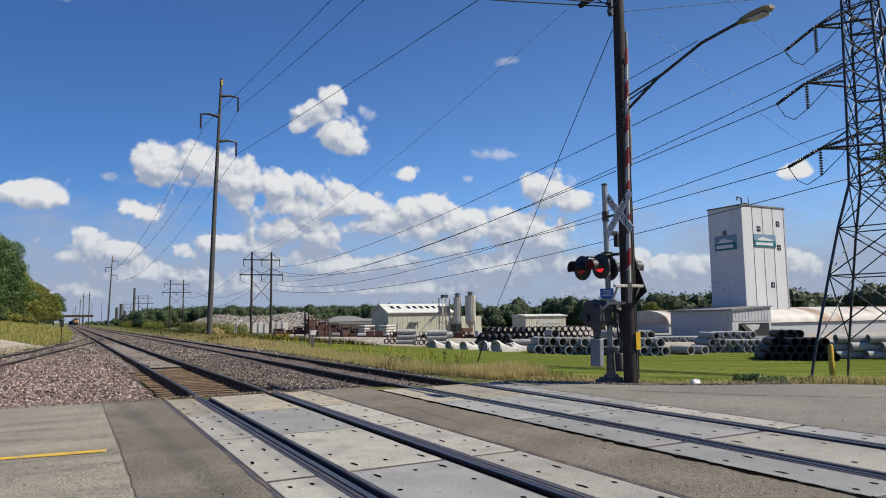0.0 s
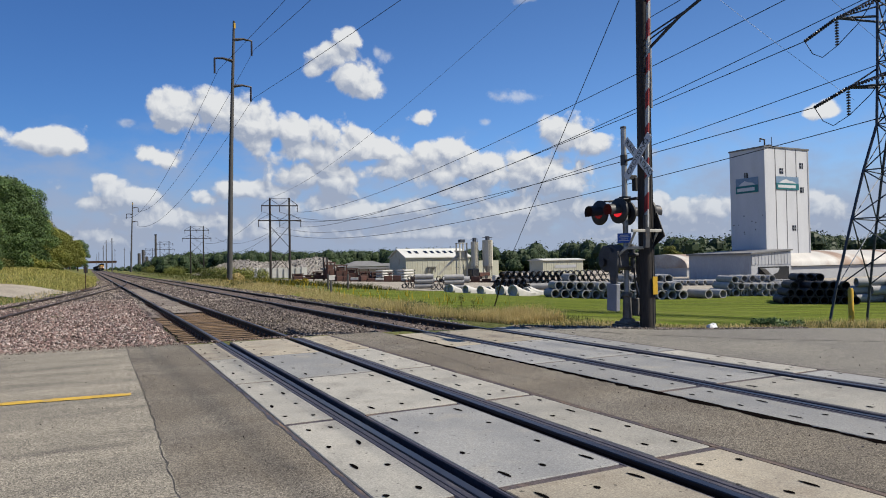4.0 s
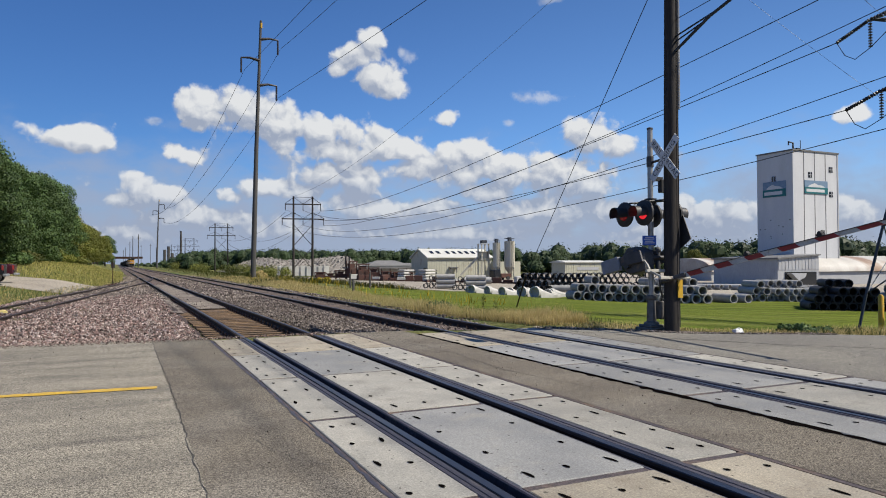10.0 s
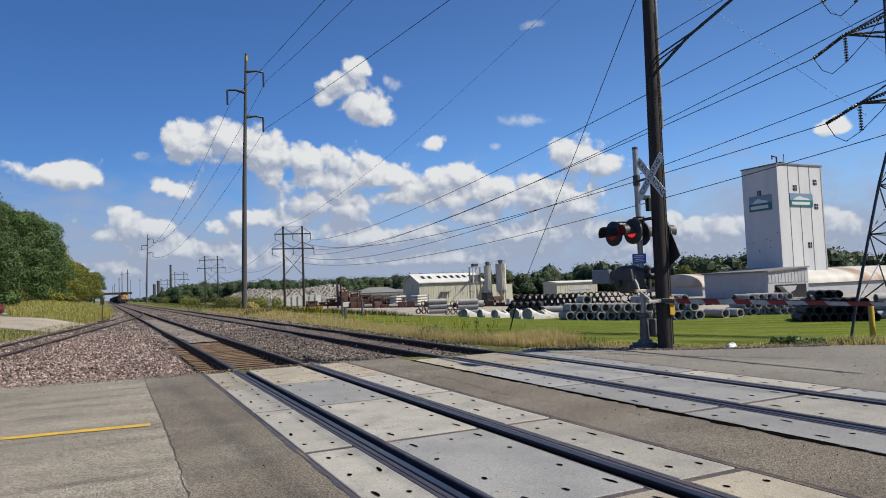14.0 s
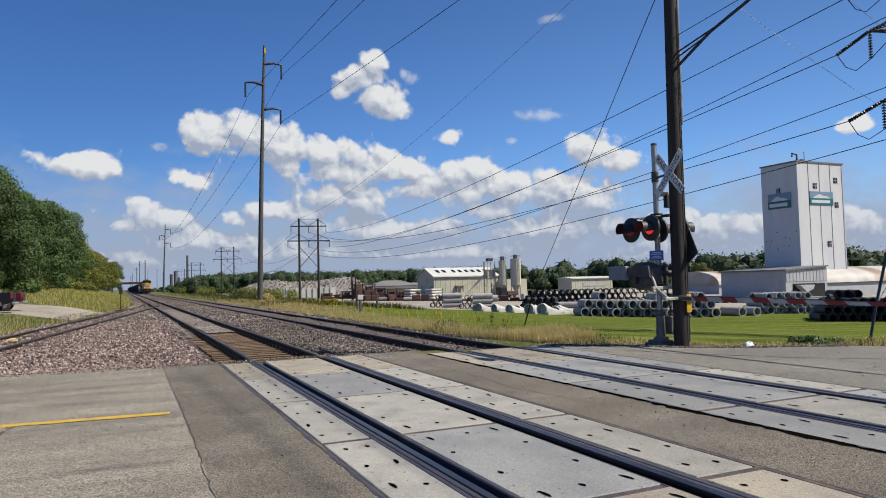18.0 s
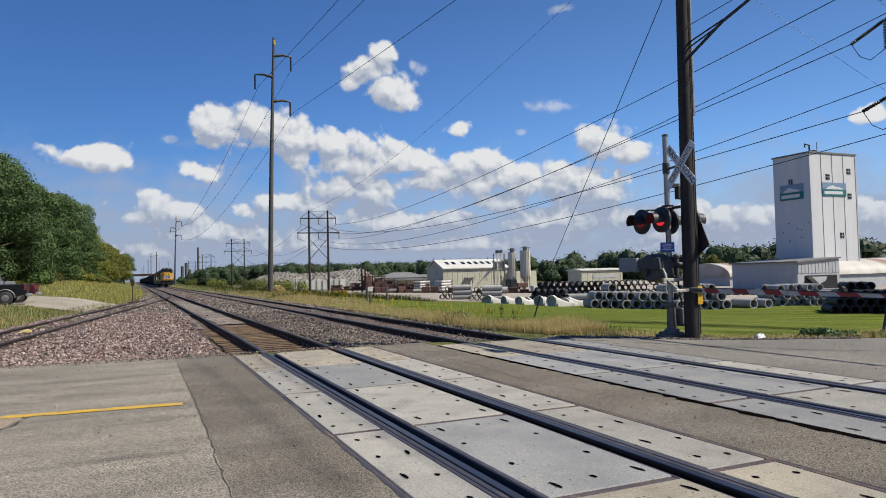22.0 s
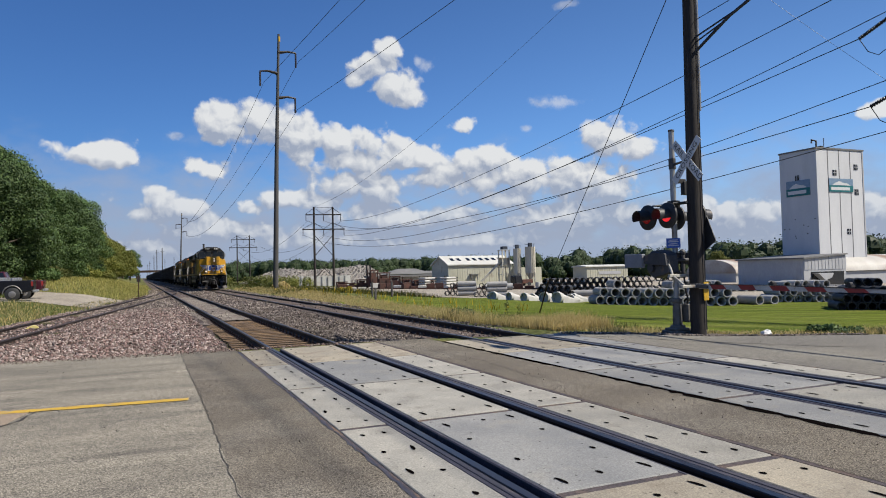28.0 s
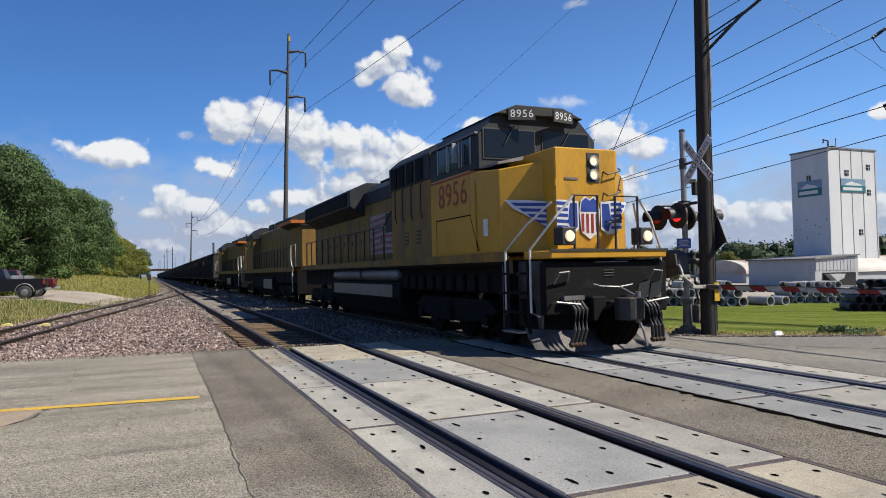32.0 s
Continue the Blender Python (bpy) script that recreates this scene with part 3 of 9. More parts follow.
def ground_z(x, y):
    away = smooth01((y - edge_y(x) - 0.1) / 1.6) if y > 0 else 0.0
    side = spur_x(y) - 1.6 - x
    z = -0.24 - 1.65 * east_drop(x)
    if side > 0:
        z += 0.62 * smooth01(side / 4.5) + 1.35 * smooth01((y - 59) / 13) * smooth01((side - 2.5) / 6)
    if x > 9.3:
        z += 0.22 * smooth01((y - 30) / 30) * smooth01((x - 9.3) / 2) * (1 - smooth01((x - 15) / 9))
        z += 0.2 * (1 - smooth01((y - 13) / 10)) * (1 - smooth01((x - 11) / 5))
    low = road_z(x) - 0.06 - 0.34 * smooth01((edge_y(x) - 0.7 - y) / 0.6)
    return low + (z - low) * away


def drape(name, xs, ys, dz, material, label="", category="", z_of=ground_z, kind="structure"):
    """A sheet laid over the ground: ys gives, for an x, the near and far edge; rows between."""
    s = Shape()
    n = len(xs)
    rows = 0
    v = []
    for x in xs:
        line = ys(x)
        rows = len(line)
        v += [(x, y, z_of(x, y) + dz) for y in line]
    f = [(i * rows + j, (i + 1) * rows + j, (i + 1) * rows + j + 1, i * rows + j + 1) for i in range(n - 1) for j in range(rows - 1)]
    s.add(v, f)
    ob = part(name, s, material, fix=False)
    return tagged(ob, label, category, kind=kind)


def steps(a, b, n):
    return [a + (b - a) * i / n for i in range(n + 1)]


gx = [-2600, -1500, -800, -400, -250, -160, -100, -70, -50, -36] + steps(-28, 40, 136) + [44, 50, 58, 70, 90, 120, 160, 220, 300, 450, 800, 1500, 2600]
gy = [-1200, -500, -200, -90, -40, -20, -10] + steps(-4, 30, 68) + steps(31, 60, 29) + steps(63, 120, 19) + [130, 145, 165, 190, 220, 260, 320, 400, 550, 800, 1200, 1800, 2600, 4200]
drape("ground", gx, lambda x: gy, 0.0, M["grass"], "rough dry and green grass ground beside the railway", "ground")

# lawn, yard and the lot behind the side track


def lawn_near(x):
    return max(edge_y(x) + (2.2 if x < 14 else 1.2), 13.6 - (x - 10) * 0.1) + 1.2


def lawn_z(x, y):
    """The lawn runs out into the rough ground at its near edge."""
    return ground_z(x, y) - 0.1 * (1 - smooth01((y - lawn_near(x)) / 1.6))


drape("lawn", steps(10.0, 52, 120), lambda x: steps(lawn_near(x), 26 + max(0, 40 - abs(x - 36)) * 1.12, 110), 0.08, M["lawn"], "mown green lawn sloping down to the pipe yard", "lawn", z_of=lawn_z)


def yard_front(x):
    return 27 + max(0, 40 - abs(x - 36)) * 1.12 if x > 34 else 67.5 + (34 - x) * 1.5


drape("yard", steps(26, 190, 60), lambda x: steps(yard_front(x) - 1.2, 175, 24), 0.04, M["gravel"], "pale gravel storage yard beyond the lawn", "yard")
LOT = Shape()


def lot_x(y, w):
    """Across the lot: from its ragged edge by the grass strip out to the west."""
    edge = spur_x(y) - 2.3 + 0.9 * noise.noise((y * 0.21, 2.0, 0)) - 26 * smooth01((48.5 - y) / 4.5) - 14 * smooth01((y - 61) / 5)
    return edge - w * 40


LOT.add([(lot_x(y, w), y, ground_z(lot_x(y, w), y) + 0.035) for y in steps(44, 66, 80) for w in steps(0, 1, 40)], [(i * 41 + j, i * 41 + j + 1, (i + 1) * 41 + j + 1, (i + 1) * 41 + j) for i in range(80) for j in range(40)])
tagged(part("gravel_lot", LOT, M["gravel"], fix=False), "pale gravel parking lot beside the side track", "lot", kind="structure")

# road surfaces
def flat_sheet(name, x0, x1, y0, material, label, nx=14, far=edge_y, parts=26):
    return drape(name, steps(x0, x1, nx), lambda x: steps(y0, far(x), parts), 0.0, material, label, "road", z_of=lambda x, y: road_z(x))


flat_sheet("road_west", -60, 0.36, -30, M["concrete_road"], "worn light concrete road west of the tracks", 60)
flat_sheet("road_strip", 0.361, 1.47, -30, M["asphalt"], "grey asphalt strip beside the crossing panels", 8, far=lambda x: 15.64)
flat_sheet("road_middle", 4.62, 5.84, -30, M["asphalt"], "rough grey asphalt between the two tracks", 8, far=lambda x: 15.2)
flat_sheet("road_east", 9.08, 60, -30, M["asphalt_east"], "pale worn asphalt road falling away east of the tracks", 70)
# ---- tracks ----
RAIL = [(-0.037, 0.0), (0.037, 0.0), (0.038, -0.036), (0.012, -0.046), (0.009, -0.135), (0.07, -0.16), (0.07, -0.172), (-0.07, -0.172), (-0.07, -0.16), (-0.009, -0.135), (-0.012, -0.046), (-0.038, -0.036)]
HEAD = [(-0.034, 0.004), (0.034, 0.004), (0.0385, -0.004), (0.0385, -0.03), (-0.0385, -0.03), (-0.0385, -0.004)]


def swept(profile, path):
    """A profile of (across, up) pairs carried along a path on the plan."""
    rings = []
    for i, (x, y) in enumerate(path):
        a, b = path[max(i - 1, 0)], path[min(i + 1, len(path) - 1)]
        dx, dy = b[0] - a[0], b[1] - a[1]
        q = math.hypot(dx, dy)
        nx, ny = dy / q, -dx / q
        rings.append([(x + nx * p, y + ny * p, h) for p, h in profile])
    return Shape().loft(rings)


def make_track(label, centre, path, head, ties, far_ties, tie_mesh, gauge=1.435):
    """Two rails on wooden ties; the ties close to the crossing are parts, the rest joined."""
    track = thing("railway_track", label, "track")
    for side in (-1, 1):
        off = side * (gauge / 2 + 0.038)
        line = [(x + off, y) for x, y in path]
        rail = part("rail", swept(RAIL, line), M["rail"], track, "dark rusty rail web and foot", fix=True)
        part("rail_head", swept(HEAD, line), head, rail, "worn running surface of the rail", fix=True)
    for x, y, turn in ties:
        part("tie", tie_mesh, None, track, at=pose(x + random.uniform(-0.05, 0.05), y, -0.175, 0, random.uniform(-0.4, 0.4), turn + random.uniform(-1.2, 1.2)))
    s = Shape()
    for x, y in far_ties:
        s.box(x - 1.28, x + 1.28, y - 0.11, y + 0.11, -0.34, -0.18)
    tagged(part("far_ties", s, M["tie"], track, fix=False), kind="stuff")
    return track


tie_mesh = Shape().box(-1.3, 1.3, -0.115, 0.115, -0.17, 0.0).mesh("tie", M["tie"], bevel=0.012)
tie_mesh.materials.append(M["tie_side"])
# only tops keep the pale wood; other faces carry the painted gap dark
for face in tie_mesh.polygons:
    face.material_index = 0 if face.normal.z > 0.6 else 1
straight = [(bend(y), y) for y in (-60, 0, 15, 20, 60, 200, 600, 1200, 2400)]
ys_near = [FAR + 0.75 + 0.52 * i for i in range(96)]
track_one = make_track("near main-line railway track with brown rails on weathered wooden ties", C1, [(C1 + b, y) for b, y in straight], M["railhead"], [(C1 + bend(y), y, 0) for y in ys_near], [(C1 + bend(65.6 + 0.52 * i), 65.6 + 0.52 * i) for i in range(500)], tie_mesh)
track_two = make_track("far main-line railway track with dark rails beside the grass", C2, [(C2 + b, y) for b, y in straight], M["railhead"], [(C2 + bend(y), y, 0) for y in ys_near], [(C2 + bend(65.6 + 0.52 * i), 65.6 + 0.52 * i) for i in range(500)], tie_mesh)
spur_path = [(spur_x(y), y) for y in steps(4, 97, 62)]
spur_ties = [(spur_x(y), y, math.degrees(math.atan2(spur_x(y) - spur_x(y + 0.5), 0.5))) for y in [17.2 + 0.56 * i for i in range(100)]]
side_track = make_track("rusty diverging side track half sunk in gravel", 0, spur_path, M["railhead_dull"], spur_ties, [], tie_mesh)

# tie plates and clips beside the nearest rails
plate = Shape().box(-0.17, 0.17, -0.09, 0.09, 0, 0.02).box(-0.13, -0.09, -0.06, -0.02, 0.02, 0.06).box(0.09, 0.13, 0.02, 0.06, 0.02, 0.06).box(-0.125, -0.08, 0.03, 0.05, 0.02, 0.085).box(0.08, 0.125, -0.05, -0.03, 0.02, 0.085).mesh("tie_plate", M["iron"])
for track, c in ((track_one, C1), (track_two, C2)):
    for side in (-1, 1):
        for y in ys_near[:40]:
            part("tie_plate", plate, None, track, at=pose(c + bend(y) + side * 0.755, y, -0.176))

# ballast beds: raised, with uneven shoulders
def bed_z(x, y):
    cribs = smooth01((1.5 - abs(x - C1)) / 0.25) * (1 - smooth01((y - 21) / 5)) - 0.5 * smooth01((1.5 - abs(x - C2)) / 0.25)
    return -0.215 - 0.11 * cribs + 0.055 * smooth01((y - 24) / 6) + 0.05 * noise.noise((x * 0.7, y * 0.7, 0)) + 0.03 * noise.noise((x * 2.3, y * 2.3, 4))


def bed(name, x0, x1, y0, y1, nx, ny, material, label, lift=0.0, fade=0.9):
    s = Shape()
    v = []
    for i in range(ny + 1):
        y = y0 + (y1 - y0) * (i / ny) ** 1.6
        for j in range(nx + 1):
            x = x0 + (x1 - x0) * j / nx
            rim = min((x - x0) / fade, (x1 - x) / fade, 1.0)
            v.append((x + bend(y), y, bed_z(x, y) + lift - 0.2 * (1 - smooth01(rim))))
    w = nx + 1
    s.add(v, [(i * w + j, i * w + j + 1, (i + 1) * w + j + 1, (i + 1) * w + j) for i in range(ny) for j in range(nx)])
    return tagged(part(name, s, material, smooth=True, fix=False), label, "ballast", kind="structure")


bed("ballast_bed", 0.6, 10.0, 14.3, 1400, 60, 150, M["ballast"], "grey-brown crushed-stone ballast under the two main tracks")


def pink_edge(y):
    return spur_x(y) - 2.2


s = Shape()
v = []
for i in range(71):
    y = 15.6 + (96 - 15.6) * (i / 70) ** 1.5
    for j in range(31):
        x0, x1 = max(pink_edge(y), -12), 1.75 + bend(y)
        x = x0 + (x1 - x0) * j / 30
        hump = 0.15 * math.exp(-((x + 1.5) / 2.2) ** 2) * math.exp(-((y - 20) / 9) ** 2)
        v.append((x, y, bed_z(x, y) + 0.03 + hump - 0.16 * (1 - smooth01((x - x0) / 0.8))))
s.add(v, [(i * 31 + j, i * 31 + j + 1, (i + 1) * 31 + j + 1, (i + 1) * 31 + j) for i in range(70) for j in range(30)])
tagged(part("ballast_mound", s, M["ballast_pink"], smooth=True, fix=False), "pinkish crushed-stone mound between the main and side tracks", "ballast", kind="structure")

# loose stones on the beds
ICO = [(0, 0, 1), (0.9, 0, 0.2), (0.28, 0.85, 0.3), (-0.75, 0.5, 0.25), (-0.7, -0.55, 0.2), (0.3, -0.85, 0.3), (0, 0, -0.6)]
ICO_F = [(0, 1, 2), (0, 2, 3), (0, 3, 4), (0, 4, 5), (0, 5, 1), (6, 2, 1), (6, 3, 2), (6, 4, 3), (6, 5, 4), (6, 1, 5)]


def stones(name, count, where, size, material, label):
    """Broken stones strewn by a rule that gives a place or None."""
    base = np.array(ICO)
    rng = np.random.default_rng(5 + count)
    vs, fs, n = [], [], 0
    tri = np.array(ICO_F)
    for _ in range(count):
        p = where(rng)
        if p is None:
            continue
        q = rng.normal(size=(3, 3))
        u, _, w = np.linalg.svd(q)
        r = size * rng.uniform(0.55, 1.35)
        vs.append((base * rng.uniform(0.75, 1.25, (7, 3)) * np.array([1, 0.8, 0.65]) * r) @ (u @ w) + np.array(p))
        fs.append(tri + n)
        n += 7
    me = bpy.data.meshes.new(name)
    me.from_pydata(np.concatenate(vs).tolist(), [], np.concatenate(fs).tolist())
    me.materials.append(material)
    return tagged(new(name, me), label, "ballast", kind="stuff")


def on_pink(rng):
    y = 15.75 + 26 * rng.random() ** 1.9
    x0 = max(pink_edge(y) + 0.3, -9)
    x = x0 + (1.5 - x0) * rng.random()
    if abs(x - spur_x(y)) < 1.2 and rng.random() < 0.6:
        return None
    hump = 0.15 * math.exp(-((x + 1.5) / 2.2) ** 2) * math.exp(-((y - 20) / 9) ** 2)
    return (x, y, bed_z(x, y) + 0.045 + hump)


def on_grey(rng):
    y = 15.3 + 24 * rng.random() ** 1.9
    x = rng.uniform(4.2, 6.3) if rng.random() < 0.72 else rng.uniform(8.6, 9.9) if rng.random() < 0.5 else rng.uniform(1.0, 8.6)
    if (abs(x - C1) < 1.25 or abs(x - C2) < 1.25) and rng.random() < 0.55:
        return None
    return (x + bend(y), y, bed_z(x, y) + 0.03)


def on_far(rng):
    """Stones farther along the line, on the beds and by the side track."""
    y = 36 + 70 * rng.random() ** 1.3
    x = rng.uniform(0.4, 9.9) if rng.random() < 0.6 else rng.uniform(spur_x(y) - 1.9 - bend(y), 1.4)
    if abs(x - C1) < 0.95 or abs(x - C2) < 0.95:
        return None
    return (x + bend(y), y, bed_z(x, y) + 0.04)


stones("far_stones", 16000, on_far, 0.062, M["stone_grey"], "coarse grey-brown ballast farther along the tracks")
stones("pink_stones", 30000, on_pink, 0.048, M["stone_pink"], "loose pinkish ballast stones on the mound")
stones("grey_stones", 15000, on_grey, 0.04, M["stone_grey"], "loose grey-brown ballast stones between the tracks")
def on_edge(rng):
    x = rng.uniform(9.4, 15.5)
    y = edge_y(x) - 0.15 + 1.3 * rng.random() ** 1.5
    return x, y, max(ground_z(x, y), road_z(x) if y < edge_y(x) else -9) + 0.012


stones("edge_stones", 3600, on_edge, 0.034, M["stone_grey"], "loose gravel along the pavement edge by the signal")
stones("base_stones", 700, lambda rng: (lambda a, r: (11.35 + r * math.cos(a), 12.6 + r * math.sin(a) * 0.8, ground_z(11.35 + r * math.cos(a), 12.6 + r * math.sin(a) * 0.8) + 0.1 * max(0, 1 - r)))(rng.uniform(0, 6.28), 0.25 + 0.95 * rng.random()), 0.038, M["stone_grey"], "heap of grey gravel round the signal base")

# ---- concrete crossing panels with seals ----
def hole_mesh(rx, ry):
    return Shape().add([(rx * math.cos(t) * (1 + 0.15 * math.sin(3 * t)), ry * math.sin(t), 0) for t in [k * math.pi / 6 for k in range(12)]], [tuple(range(12))]).mesh("bolt_hole", M["recess_shade"], fix=False)


HOLES = [hole_mesh(0.032, 0.024), hole_mesh(0.042, 0.022), hole_mesh(0.085, 0.02)]


def crossing(label, bands, joints, material_of):
    deck = thing("crossing_deck", label, "crossing deck")
    rng = random.Random(4)
    meshes = {}
    for b, (x0, x1, kind) in enumerate(bands):
        for j, (y1, y0) in enumerate(zip(joints, joints[1:])):
            key = (b, j)
            w, d = (x1 - x0) / 2, (y1 - y0) / 2 - 0.05
            sh = Shape().box(-w, w, -d, d, -0.12, 0.004)
            me = sh.mesh("panel", material_of(b, j), bevel=0.008)
            panel = part("panel", me, None, deck, at=pose((x0 + x1) / 2, (y0 + y1) / 2, rng.uniform(-0.002, 0.003), 0, rng.uniform(-0.15, 0.15), rng.uniform(-0.12, 0.12)))
            # lifting slots and bolt holes: flat discs, their shade put into a near-black colour
            spots = [(sx, sy) for sx in (-0.52, 0.5) for sy in (-0.8, -0.3, 0.26, 0.78)] if kind == "field" else [(sx, sy) for sx in (-0.72, 0.72) for sy in (-0.82, -0.3, 0.28, 0.8)] + [(0.05, 0.82), (-0.02, -0.8)]
            for i, (px, py) in enumerate(spots):
                slot = HOLES[2 if i in ((0, 3, 4, 7) if kind == "gauge" else (1, 6)) else rng.randrange(2)]
                part("bolt_hole", slot, None, panel, at=pose(px * w + rng.uniform(-0.04, 0.04), py * d + rng.uniform(-0.06, 0.06), 0.0085, 0, 0, 90 + rng.uniform(-9, 9)))
    return deck


def tone(b, j):
    if b == 1:
        return M["panel_grey"] if j in (1, 3, 6) else M["panel_tan"] if j in (0, 4) else M["panel"]
    return M["panel_tan"] if j in (0, 5) or (b == 2 and j == 4) else M["panel"]


J1 = [15.1, 12.36, 9.62, 6.88, 4.13, 1.39, -1.35, -4.1, -6.85]
J2 = [14.4, 11.66, 8.92, 6.22, 3.48, 0.74, -2.0, -4.75, -7.5]
crossing("precast concrete crossing panels set along the near track", [(1.53, 2.05, "field"), (2.40, 3.53, "gauge"), (3.90, 4.53, "field")], J1, tone)
crossing("bluish-grey concrete crossing panels set along the far track", [(5.93, 6.62, "field"), (6.97, 8.10, "gauge"), (8.47, 9.0, "field")], J2, lambda b, j: M["panel_tan"] if j == 0 and b < 2 else M["panel"] if (b, j) in ((1, 3), (2, 2), (0, 4)) else M["panel_grey"])

# rubber seals beside the rails, below them flangeways coloured near-black for their shade
for c, joints, lo, hi in ((C1, J1, 1.46, 4.63), (C2, J2, 5.83, 9.09)):
    seal = thing("rubber_seal", "dark purplish rubber seals along the crossing rails", "rubber seal")
    y0, y1 = joints[-1], joints[0]
    left, right = c - 0.7175, c + 0.7175
    for a, b in ((left - 0.2, left - 0.082), (right + 0.082, right + 0.215)):
        part("field_strip", Shape().box(a, b, y0, y1, -0.15, -0.001), M["rubber"], seal, bevel=0.01)
        mid = (a + b) / 2
        part("rib", Shape().box(mid - 0.012, mid + 0.012, y0, y1, -0.05, 0.006), M["rubber"], seal, bevel=0.004)
    for a, b in ((left + 0.115, left + 0.155), (right - 0.155, right - 0.115)):
        part("gauge_strip", Shape().box(a, b, y0, y1, -0.15, -0.004), M["rubber"], seal, bevel=0.01)
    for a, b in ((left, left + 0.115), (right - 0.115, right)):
        part("flangeway", Shape().box(a, b, y0, y1, -0.15, -0.07), M["recess_shade"], seal)
    part("bedding", Shape().box(lo, hi, y0, y1, -0.3, -0.125), M["recess_shade"], seal)
    for y in joints[1:-1]:
        for a, b in ((c - 0.56, c + 0.56), (lo + 0.05, left - 0.21), (right + 0.22, hi - 0.05)):
            part("joint_strip", Shape().box(a, b, y - 0.05, y + 0.05, -0.1, -0.006), M["joint"], seal)
    for a, b in ((lo, lo + 0.06), (hi - 0.07, hi)):
        part("edge_strip", Shape().box(a, b, y0, y1 + 0.1, -0.12, -0.003), M["joint"], seal)

# pale fouled patches between and beside the rails of the near track
def patch(x0, x1, y0, y1, z, material, label):
    v = [(x0 + (x1 - x0) * i / 8 + (0.34 * noise.noise((0.3 * i, j * 1.3, x0)) + 0.2 * noise.noise((i, j * 2.7, x0))) * (1 if i in (0, 8) else 0.5) + bend(y0 + (y1 - y0) * j / 20), y0 + (y1 - y0) * j / 20, z + 0.012 * noise.noise((i * 0.8, j * 0.8, y0))) for j in range(21) for i in range(9)]
    ob = part("fouled_ballast", Shape().add(v, [(j * 9 + i, j * 9 + i + 1, (j + 1) * 9 + i + 1, (j + 1) * 9 + i) for j in range(20) for i in range(8)]), material, fix=False)
    return tagged(ob, label, "ballast", kind="structure")


patch(2.4, 3.54, 28.0, 62, -0.135, M["ballast_dust"], "pale dusty ballast between the rails")
patch(1.35, 2.0, 26, 46, -0.14, M["ballast_dust"], "pale dusty ballast beside the near rail")

# worn asphalt lip at the ends of the panels
def wavy(name, pts, w, z, material, label, seed=1, jag=0.014):
    """A narrow uneven band along points on the road."""
    rng = random.Random(seed)
    s = Shape()
    fine = []
    for (a, b), (c, d) in zip(pts, pts[1:]):
        n = max(2, int(math.hypot(c - a, d - b) / 0.12))
        fine += [(a + (c - a) * i / n + rng.uniform(-1, 1) * jag, b + (d - b) * i / n + rng.uniform(-1, 1) * jag) for i in range(n)]
    v = []
    for i, (x, y) in enumerate(fine):
        a, b = fine[max(i - 1, 0)], fine[min(i + 1, len(fine) - 1)]
        dx, dy = b[0] - a[0], b[1] - a[1]
        q = math.hypot(dx, dy) or 1
        k = w * (rng.uniform(0.2, 1.5) if jag > 0.01 else rng.uniform(0.85, 1.1)) / 2
        v += [(x - dy / q * k, y + dx / q * k, road_z(x) + z), (x + dy / q * k, y - dx / q * k, road_z(x) + z)]
    s.add(v, [(2 * i, 2 * i + 1, 2 * i + 3, 2 * i + 2) for i in range(len(fine) - 1)])
    return tagged(part(name, s, material, fix=False), label, "road mark", kind="structure")


wavy("crack", [(0.375, 15.6), (0.36, 12.0), (0.39, 9.6), (0.34, 5.9), (0.38, 2.0), (0.36, -4)], 0.011, 0.004, M["crack"], "dark crack along the edge of the concrete road", 2)
wavy("crack", [(-1.5, 9.85), (-1.62, 9.2), (-1.9, 8.7), (-2.1, 8.0), (-2.0, 6.0)], 0.03, 0.0065, M["crack"], "jagged crack beside a concrete patch", 3)
# flat strip on the road, its black standing in for shade in a gap
wavy("edge_gap", [(5.885, 14.3), (5.87, 12.0), (5.9, 9.0), (5.87, 6.2), (5.89, 2.0)], 0.13, 0.003, M["recess_shade"], "dark ragged gap at the asphalt edge", 6)
wavy("crack", [(9.3, 13.2), (9.7, 12.6), (10.2, 11.2), (11.6, 9.3), (13.5, 8.0), (17, 6.5)], 0.05, 0.004, M["crack"], "long dark crack across the road east of the tracks", 7)
wavy("crack", [(8.9, 14.3), (9.5, 13.6), (10.1, 13.3)], 0.09, 0.005, M["crack"], "broken dark pavement edge by the far track", 8)
wavy("centre_line", [(-26, 12.3), (-1.6, 9.79), (0.34, 9.6)], 0.2, 0.008, M["yellow_line"], "worn yellow centre line on the concrete road", 9, 0.006)
tagged(part("road_patch", Shape().prism([(-1.6, 9.72), (-1.75, 9.0), (-2.05, 8.2), (-2.1, 5.5), (-9, 5.5), (-9, 10.5)], "z", -0.02, 0.005), M["slab_pink"]), "pinkish concrete patch in the road", "road patch", kind="structure")

wavy("edge_gap", [(1.49, 15.0), (1.47, 12.4), (1.5, 9.6), (1.47, 7.0), (1.49, 3.0)], 0.035, 0.0035, M["rubber"], "ragged dark seal edge beside the near panels", 12)
wavy("crack", [(-0.4, 15.4), (-1.6, 13.4), (-1.5, 12.2)], 0.008, 0.004, M["crack"], "hairline crack in the concrete road", 13)
wavy("crack", [(0.9, 6.4), (1.05, 5.6), (1.4, 5.2)], 0.006, 0.004, M["crack"], "short crack in the asphalt strip", 14)
